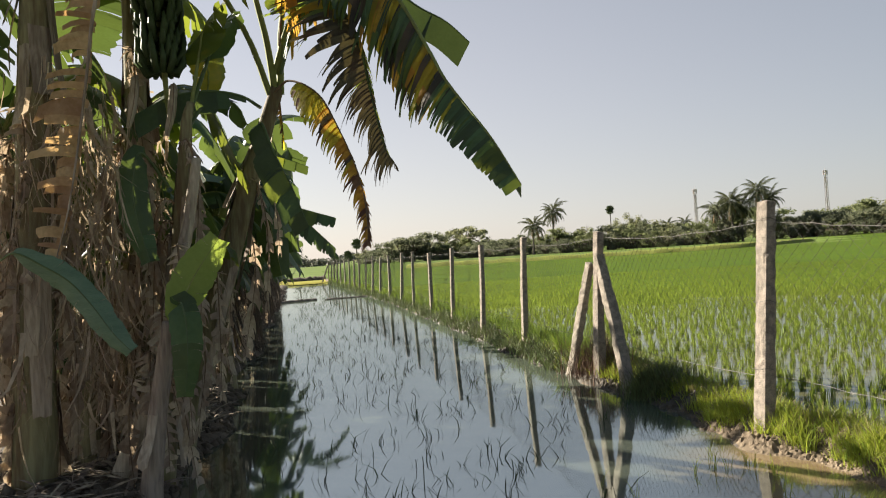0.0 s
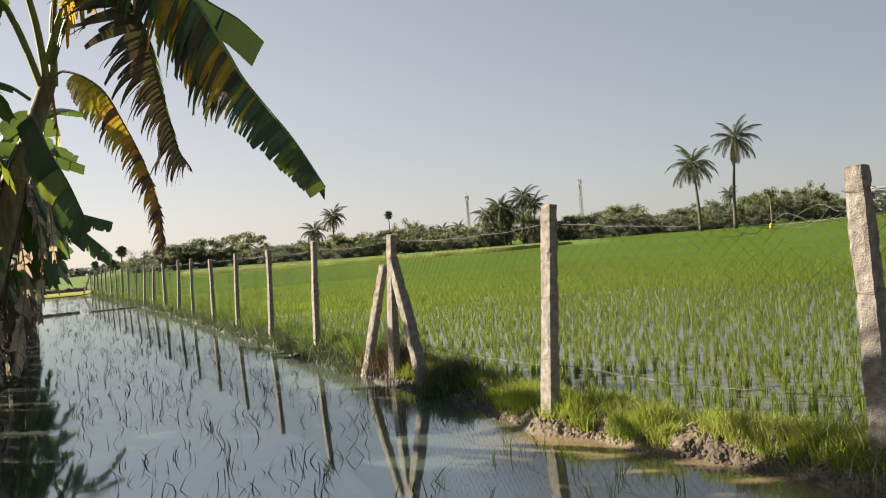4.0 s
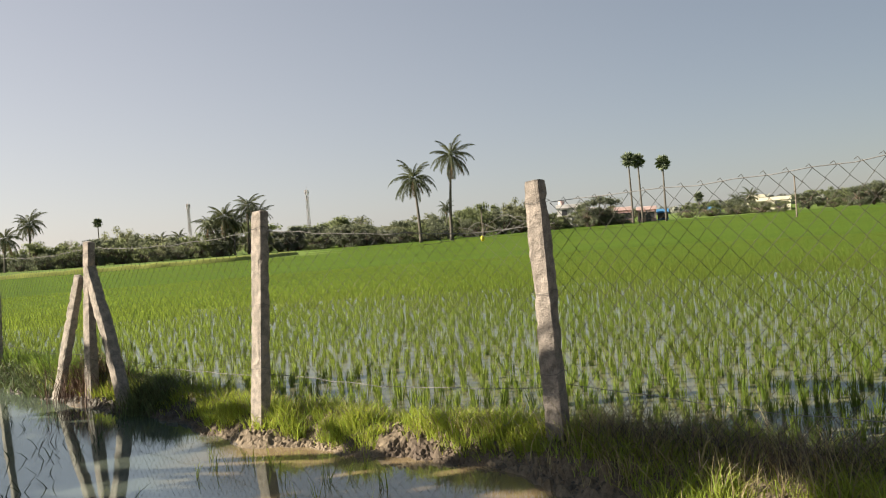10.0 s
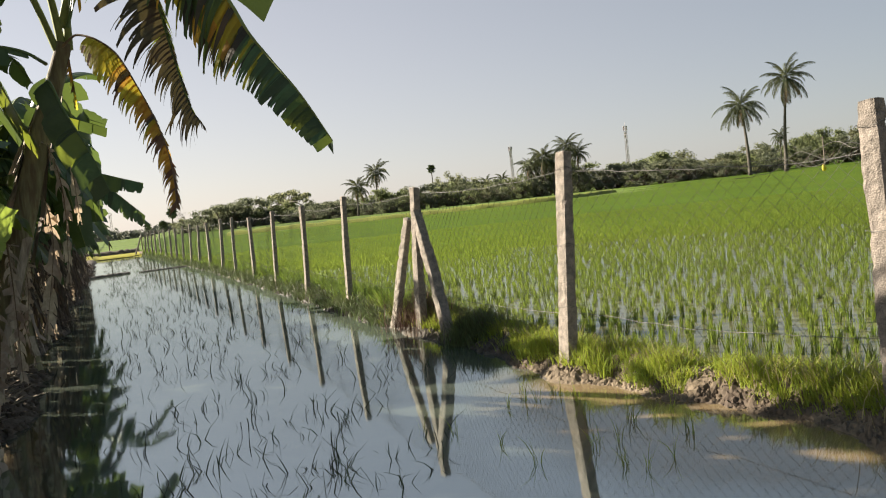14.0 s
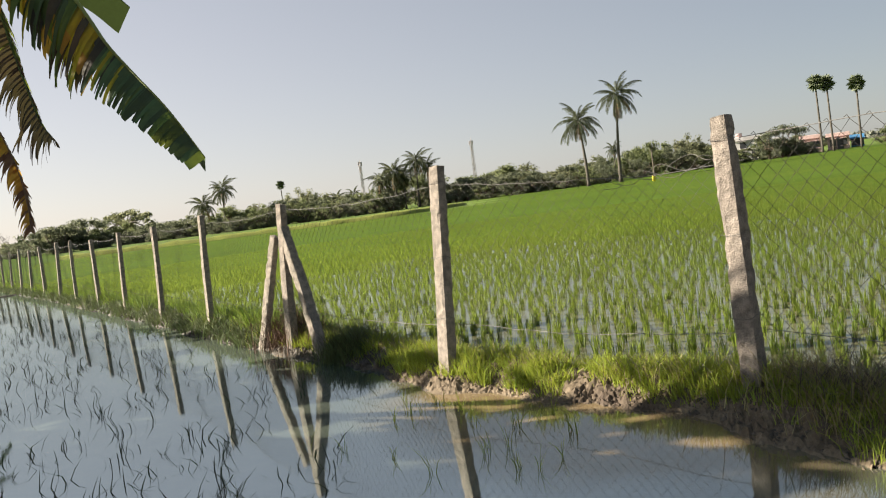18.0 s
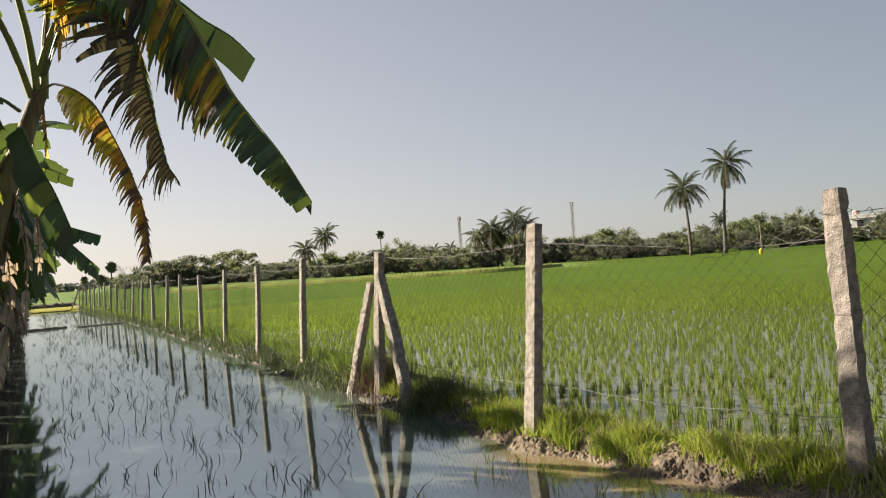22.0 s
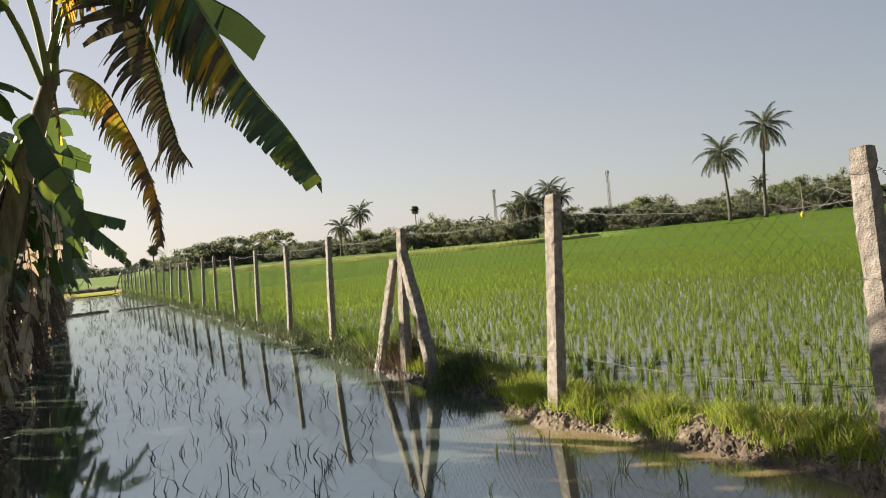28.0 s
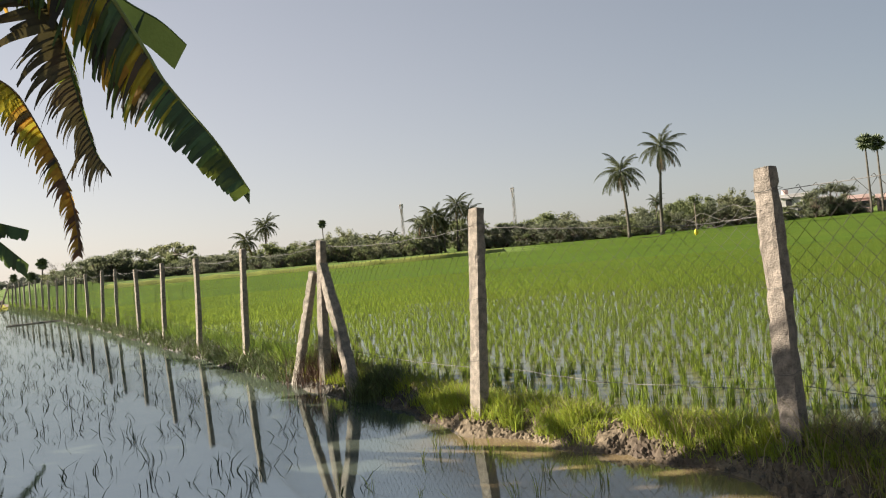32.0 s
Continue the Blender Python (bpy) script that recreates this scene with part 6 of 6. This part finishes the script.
# ---- palms ----
def frond_mesh(name, length, bend, mat, seed, pairs=44):
    """Feathered palm frond leaving the origin along +x and arching down by bend radians."""
    r = random.Random(seed)
    pts, p = [], Vector()
    for k in range(13):
        pts.append(p.copy())
        a = -bend * (k / 12) ** 1.25
        p = p + Vector((math.cos(a), 0.03 * math.sin(seed + k * 0.5), math.sin(a))) * (length / 12)
    V, Fc = tube_data(pts, [0.05 * (1 - 0.85 * k / 12) for k in range(13)], 4, False)
    V, Fc = [Vector(v) for v in V], [q for q in Fc]
    for k in range(pairs):
        f = 0.16 + 0.84 * k / pairs
        i = min(int(f * 12), 11)
        p = pts[i].lerp(pts[i + 1], f * 12 - i)
        T = (pts[i + 1] - pts[i]).normalized()
        ln = 0.9 * math.sin(math.pi * (0.12 + 0.82 * f)) ** 0.6 * r.uniform(0.75, 1.1)
        for s in (-1, 1):
            d = (T * 0.75 + Vector((0, s * r.uniform(0.5, 0.9), -r.uniform(0.2, 1.2)))).normalized()
            w = T * 0.033
            b = len(V)
            m = p + d * ln * 0.5
            e = p + d * ln + Vector((0, 0, -0.38 * ln))
            V += [p - w, p + w, m - w, m + w, e]
            Fc += [(b, b + 1, b + 3, b + 2), (b + 2, b + 3, b + 4)]
    me = bpy.data.meshes.new(name)
    me.from_pydata([tuple(v) for v in V], [], Fc)
    me.materials.append(mat)
    return me


FRONDS = [frond_mesh("frond", 4.2, 1.2, FROND, 1), frond_mesh("frond", 4.5, 1.75, FROND, 2), frond_mesh("frond", 4.3, 1.1, FROND, 3), frond_mesh("dry_frond", 3.6, 0.7, FRONDDRY, 4)]


def coconut_palm(az, d, el, lean, seed, size=1.0, nf=34):
    """lean: metres the crown stands off the foot, to the viewer's right."""
    r = random.Random(seed)
    x, y, z = polar(az, d)
    h = top_height(az, d, el) - 1.9 * size
    side = Vector((math.cos(radians(az)), -math.sin(radians(az)), 0))
    root = thing("coconut_palm", (x, y, z), "coconut palm with a slender grey leaning trunk", "palm tree", "coconut palms")
    top = side * lean + Vector((0, 0, h))
    pts = curve_pts([(0, 0, -0.1), side * lean * 0.15 + Vector((0, 0, h * 0.35)), side * lean * 0.55 + Vector((0, 0, h * 0.72)), top], 16)
    v, f = tube_data(pts, [0.18 * size - 0.075 * size * min(k / 10, 1) + (0.07 if k == 0 else 0) for k in range(17)], 9)
    mesh_obj("trunk", v, f, PALMBARK, root, smooth=True)
    for k in range(nf):
        a = k * 2.4 + r.uniform(-0.2, 0.2)
        tilt = 82 - 142 * (k / nf) ** 0.9 + r.uniform(-9, 9)
        me = FRONDS[0 if tilt > 35 else 1 if tilt > -5 else 2]
        if k >= nf - 3:
            me = FRONDS[3]
        ob = new(me.name.split(".")[0], me)
        ob.parent = root
        ob.matrix_basis = Matrix.Translation(top) @ Matrix.Rotation(a, 4, "Z") @ Matrix.Rotation(-radians(tilt), 4, "Y") @ Matrix.Scale(size * r.uniform(0.42, 0.68), 4)
    for k in range(6):
        a = k * 1.05
        bm = bmesh.new()
        bmesh.ops.create_icosphere(bm, subdivisions=1, radius=0.15)
        bmesh.ops.scale(bm, vec=(1, 1, 1.2), verts=bm.verts)
        bmesh.ops.translate(bm, vec=top + Vector((math.cos(a) * 0.3, math.sin(a) * 0.3, -0.35)), verts=bm.verts)
        part("coconut", bm, FRUIT, root)
    return root


for az, d, el, lean, seed, size in ((47.67, 104, 7.25, 0.75, 1, 1.4), (45.39, 104, 5.8, -0.45, 2, 1.4), (17.35, 120, 2.75, 0.3, 3, 1.0), (18.85, 122, 3.75, 0.2, 4, 1.1), (31.3, 116, 3.55, 0, 6, 1.15), (30.4, 118, 2.9, -0.3, 15, 1.0), (31.9, 117, 3.1, 0.2, 16, 1.0), (33.7, 119, 3.4, 0.3, 17, 0.9),
                                   (32.9, 118, 4.15, 0.3, 7, 1.1), (68.0, 170, 1.55, 0, 9, 0.95), (68.9, 172, 1.75, 0, 10, 1.0), (47.4, 118, 2.6, 0, 11, 0.6), (27.0, 160, 1.75, 0, 12, 0.8), (28.2, 160, 1.85, 0, 13, 0.8), (41.0, 150, 1.95, 0, 14, 0.8)):
    coconut_palm(az, d, el, lean, seed, size)


def fan_mesh(seed):
    """Stiff round fan: pleated disc split into points at its rim, on a short stalk."""
    r = random.Random(seed)
    V, Fc = [Vector((0, 0, 0)), Vector((0.35, 0, 0.03))], [(0, 1, 0)][:0]
    n = 22
    for k in range(n + 1):
        a = radians(-135 + 270 * k / n)
        for ln in (0.5, r.uniform(0.66, 0.8)):
            V.append(Vector((0.35 + math.cos(a) * ln, math.sin(a) * ln, -0.1 * ln + (0.04 if k % 2 else -0.03))))
    for k in range(n):
        a = 2 + 2 * k
        Fc.append((1, a, a + 2))
        Fc.append((a, a + 1, a + 2))
    v, f = tube_data([(0, 0, 0), (0.4, 0, 0.02)], [0.03, 0.02], 4, False)
    V, Fc = merge((V, Fc), (v, f))
    me = bpy.data.meshes.new("fan_leaf")
    me.from_pydata([tuple(v) for v in V], [], Fc)
    me.materials.append(FAN)
    return me


FANS = [fan_mesh(k) for k in range(3)]


def palmyra(az, d, el, seed, size=1.0, lean=0.0):
    r = random.Random(seed)
    x, y, z = polar(az, d)
    h = top_height(az, d, el) - 1.25 * size
    side = Vector((math.cos(radians(az)), -math.sin(radians(az)), 0))
    root = thing("palmyra_palm", (x, y, z), "palmyra palm with a tall straight trunk and round fan crown", "palm tree", "palmyra palms")
    top = Vector((0, 0, h)) + side * lean
    v, f = tube_data(curve_pts([(0, 0, -0.1), side * lean * 0.5 + Vector((0, 0, h * 0.5)), top], 10), [(0.17 - 0.06 * k / 10) * size for k in range(11)], 8)
    mesh_obj("trunk", v, f, PALMBARK, root, smooth=True)
    for k in range(20):
        a, t = k * 2.4, radians(82 - 160 * (k / 20) + r.uniform(-8, 8))
        ob = new("fan_leaf", FANS[k % 3])
        ob.parent = root
        ob.matrix_basis = Matrix.Translation(top) @ Matrix.Rotation(a, 4, "Z") @ Matrix.Rotation(-t, 4, "Y") @ Matrix.Rotation(r.uniform(-0.4, 0.4), 4, "X") @ Matrix.Scale(1.28 * size, 4)
    return root


for az, d, el, seed, size, lean in ((60.95, 136, 5.0, 1, 1.1, -0.2), (61.6, 138, 4.85, 2, 1.1, -0.2), (63.22, 136, 4.55, 3, 1.1, 0.0), (23.03, 175, 2.95, 4, 0.85, 0), (4.25, 240, 1.8, 5, 1.4, 0.2), (3.62, 260, 0.95, 6, 1.3, 0), (65.5, 165, 1.75, 7, 0.9, 0), (2.6, 300, 0.9, 8, 1.2, 0), (5.9, 240, 1.1, 9, 1.2, 0)):
    palmyra(az, d, el, seed, size, lean)


# ---- telecom towers ----
def tower(az, d, el, wide):
    x, y, z = polar(az, d)
    h = top_height(az, d, el)
    root = thing("telecom_tower", (x, y, z), "slender lattice telecom tower of reddish grey steel", "telecom tower", "telecom towers")
    n = 12

    def corner(k, q):
        w = wide * (1 - 0.3 * k / n) / 2
        return Vector(((-w, w, w, -w)[q], (-w, -w, w, w)[q], h * 0.94 * k / n))

    for q in range(4):
        v, f = tube_data([corner(k, q) for k in range(n + 1)], [0.11] * (n + 1), 4, False)
        mesh_obj("leg", v, f, STEEL, root)
        sets = []
        for k in range(n):
            a, b = (q, (q + 1) % 4) if k % 2 else ((q + 1) % 4, q)
            sets.append(tube_data([corner(k, a), corner(k + 1, b)], [0.06, 0.06], 3, False))
            sets.append(tube_data([corner(k + 1, a), corner(k + 1, b)], [0.05, 0.05], 3, False))
        v, f = merge(*sets)
        mesh_obj("bracing", v, f, STEEL, root)
    v, f = tube_data([(0, 0, h * 0.93), (0, 0, h)], [0.09, 0.05], 5)
    mesh_obj("lightning_rod", v, f, STEEL, root)
    for k, (a, hh) in enumerate(((0, 0.9), (2.1, 0.9), (4.2, 0.9), (1.0, 0.78), (3.6, 0.8))):
        bm = bmesh.new()
        bmesh.ops.create_cube(bm, size=1)
        bmesh.ops.scale(bm, vec=(0.35, 0.22, 2.0), verts=bm.verts)
        bmesh.ops.bevel(bm, geom=bm.edges, offset=0.06, segments=1, affect="EDGES")
        bmesh.ops.translate(bm, vec=(math.cos(a) * (wide * 0.4 + 0.45), math.sin(a) * (wide * 0.4 + 0.45), h * hh), verts=bm.verts)
        part("panel_antenna", bm, STEEL, root, "pale panel antenna")
    return root


tower(28.95, 360, 3.78, 1.0)
tower(37.28, 365, 4.30, 1.1)
tower(0.3, 620, 1.9, 1.4)

# ---- houses behind the field ----
PLASTER = material("white_plaster", (0.58, 0.55, 0.52), 0.85, 0.2, (0.42, 0.39, 0.37), 0.6, 6)
CREAM = material("cream_plaster", (0.62, 0.58, 0.44), 0.85, 0.2, (0.50, 0.46, 0.35), 0.6, 6)
PINKP = material("pink_plaster", (0.58, 0.42, 0.38), 0.85, 0.2, (0.42, 0.30, 0.27), 0.6, 6)
DARKP = material("window_dark", (0.04, 0.04, 0.045), 0.4, 0.5, (0.03, 0.03, 0.03), 2, 9)
BLUEP = material("blue_tarp", (0.10, 0.28, 0.50), 0.6, 0.3, (0.07, 0.2, 0.38), 2, 9)


def box(sx, sy, sz, loc=(0, 0, 0), bevel=0.04):
    bm = bmesh.new()
    bmesh.ops.create_cube(bm, size=1)
    bmesh.ops.scale(bm, vec=(sx, sy, sz), verts=bm.verts)
    if bevel:
        bmesh.ops.bevel(bm, geom=bm.edges, offset=bevel, segments=1, affect="EDGES")
    bmesh.ops.translate(bm, vec=loc, verts=bm.verts)
    return bm


def house(az, d, wide, deep, high, mat, label, floors=1, extra=None):
    x, y, z = polar(az, d)
    root = thing("house", (x, y, z), label, "house", "village houses", rz=-az)
    part("wall", box(wide, deep, high, (0, 0, high / 2)), mat, root)
    part("roof", box(wide + 0.5, deep + 0.5, 0.18, (0, 0, high + 0.09)), mat, root)
    part("parapet", box(wide + 0.3, 0.15, 0.5, (0, -deep / 2 - 0.05, high + 0.42)), mat, root)
    nwin = max(2, int(wide / 2.2))
    for fl in range(floors):
        zc = (fl + 0.55) * high / floors
        for k in range(nwin):
            cx = -wide / 2 + wide * (k + 0.5) / nwin
            w = part("window", box(0.95, 0.12, 1.1, (cx, -deep / 2 - 0.02, zc), 0), DARKP, root)
            part("sill", box(1.25, 0.3, 0.1, (cx, -deep / 2 - 0.1, zc - 0.62), 0.02), mat, w)
            part("sunshade", box(1.35, 0.5, 0.08, (cx, -deep / 2 - 0.22, zc + 0.66), 0.02), mat, w)
    part("door", box(0.95, 0.1, 2.0, (wide * 0.08, -deep / 2 - 0.03, 1.0), 0), DARKP, root)
    if extra:
        bm = bmesh.new()
        bmesh.ops.create_cone(bm, cap_ends=True, segments=14, radius1=0.6, radius2=0.55, depth=1.3)
        bmesh.ops.translate(bm, vec=(-wide * 0.35, 0, high + 0.85), verts=bm.verts)
        part("water_tank", bm, extra, root, "rooftop water tank")
    return root


house(56.6, 152, 5.5, 6, 3.7, PLASTER, "white two-storey flat-roofed house among trees", 2, PINKP)
house(57.6, 158, 4.5, 5, 2.9, PLASTER, "small white house beside the trees")
house(60.3, 150, 3.2, 4, 2.4, PINKP, "small pinkish house at the field's edge")
house(61.9, 152, 3.4, 4, 2.2, PINKP, "low pinkish shed at the field's edge")
house(70.4, 165, 5.6, 6, 2.1, CREAM, "cream-yellow flat-roofed house behind the field")
house(69.2, 182, 3.5, 5, 3.0, CREAM, "pale yellow outbuilding behind the trees")
house(63.0, 156, 2.0, 2.5, 1.5, BLUEP, "small shelter under a blue cover")
house(66.5, 168, 2.4, 2.5, 1.3, BLUEP, "low shelter under a blue cover")


# ---- stakes in the field ----
WOOD = material("weathered_wood", (0.22, 0.18, 0.14), 0.85, 0.2, (0.12, 0.10, 0.08), 3, 40, 0.5, stretch=(1, 1, 0.1))
YELLOWP = material("yellow_plastic", (0.75, 0.60, 0.05), 0.5, 0.4, (0.6, 0.48, 0.04), 3, 20)


def stake(az, d, el, rad=0.05, label="thin wooden stake standing in the rice"):
    x, y, z = polar(az, d)
    h = top_height(az, d, el)
    root = thing("stake", (x, y, z), label, "stake", "field stakes")
    v, f = tube_data([(0, 0, -0.2), (0.02, 0, h * 0.5), (0, 0.02, h)], [rad, rad * 0.9, rad * 0.75], 6)
    mesh_obj("pole", v, f, WOOD, root)
    v, f = tube_data([(-0.25, 0, h - 0.1), (0.25, 0, h - 0.12)], [rad * 0.5] * 2, 5)
    mesh_obj("crosspiece", v, f, WOOD, root)
    return root


stake(50.0, 90, 1.6, 0.09)
stake(71.7, 90, 2.25, 0.09)
stake(0.05, 75, 0.42, 0.06, "dark post standing at the far plot")
x, y, z = polar(49.95, 80)
bag = thing("feed_bag", (x, y, z + 0.1), "bright yellow plastic bag on the field", "bag")
bm = bmesh.new()
bmesh.ops.create_icosphere(bm, subdivisions=2, radius=0.3)
bmesh.ops.scale(bm, vec=(0.8, 0.6, 1.1), verts=bm.verts)
for v in bm.verts:
    v.co *= 1 + 0.12 * noise.noise(v.co * 4)
bmesh.ops.translate(bm, vec=(0, 0, 0.25), verts=bm.verts)
part("sack", bm, YELLOWP, bag)

# ---- low bunds: across the seed plot and along the fields ----

BUNDGRASS = material("bund_grass", (0.25, 0.275, 0.065), 0.9, 0.1, (0.17, 0.18, 0.045), 0.7, 9)


def bund(name, pts, w, h, label, mat=MUD, seed=1):
    r = random.Random(seed)
    P = curve_pts(pts, 40)
    V, Fc = [], []
    for i, p in enumerate(P):
        d = (P[min(i + 1, 40)] - P[max(i - 1, 0)]).normalized()
        n = Vector((-d.y, d.x, 0))
        hh = h * r.uniform(0.75, 1.15)
        for s, q in ((-1, -0.15), (-0.6, 0.7), (0, 1), (0.6, 0.7), (1, -0.15)):
            V.append(p + n * (s * w * r.uniform(0.85, 1.1)) + Vector((0, 0, hh * q)))
    for i in range(40):
        for k in range(4):
            a = i * 5 + k
            Fc.append((a, a + 1, a + 6, a + 5))
    ob = mesh_obj(name, V, Fc, mat, smooth=True)
    return tagged(ob, label, "mud bund")


bund("mud_bund", [(-2.0, 34.4, 0), (-1.2, 34.7, 0), (-0.4, 35.0, 0)], 0.22, 0.09, "low dark mud bund lying in the water", WETMUD, 2)
bund("mud_bund", [(0.0, 34.5, 0), (0.9, 34.7, 0), (2.1, 34.9, 0)], 0.15, 0.05, "low dark mud bund lying in the water", WETMUD, 3)
fb = [polar(a, d) for a, d in ((8, 84), (16, 80), (24, 78), (32, 79), (36, 86))]
bund("field_bund", [(x, y, z) for x, y, z in fb], 0.8, 0.42, "low grassy bund between two rice fields", BUNDGRASS, 4)
fb = [polar(a, d) for a, d in ((-12, 66), (-5, 64.6), (0, 64.3), (2.2, 64.5))]
bund("plot_bund", [(x, y, 0.12) for x, y, z in fb], 0.3, 0.04, "low crop-covered bund at the end of the flooded plot", YELLOWF, 5)
fb = [polar(a, d) for a, d in ((-12, 76), (-5, 74.4), (0, 74.2), (1.9, 74.4))]
bund("plot_bund", [(x, y, z) for x, y, z in fb], 0.6, 0.35, "dark earth bund behind the yellow crop", LITTER, 6)
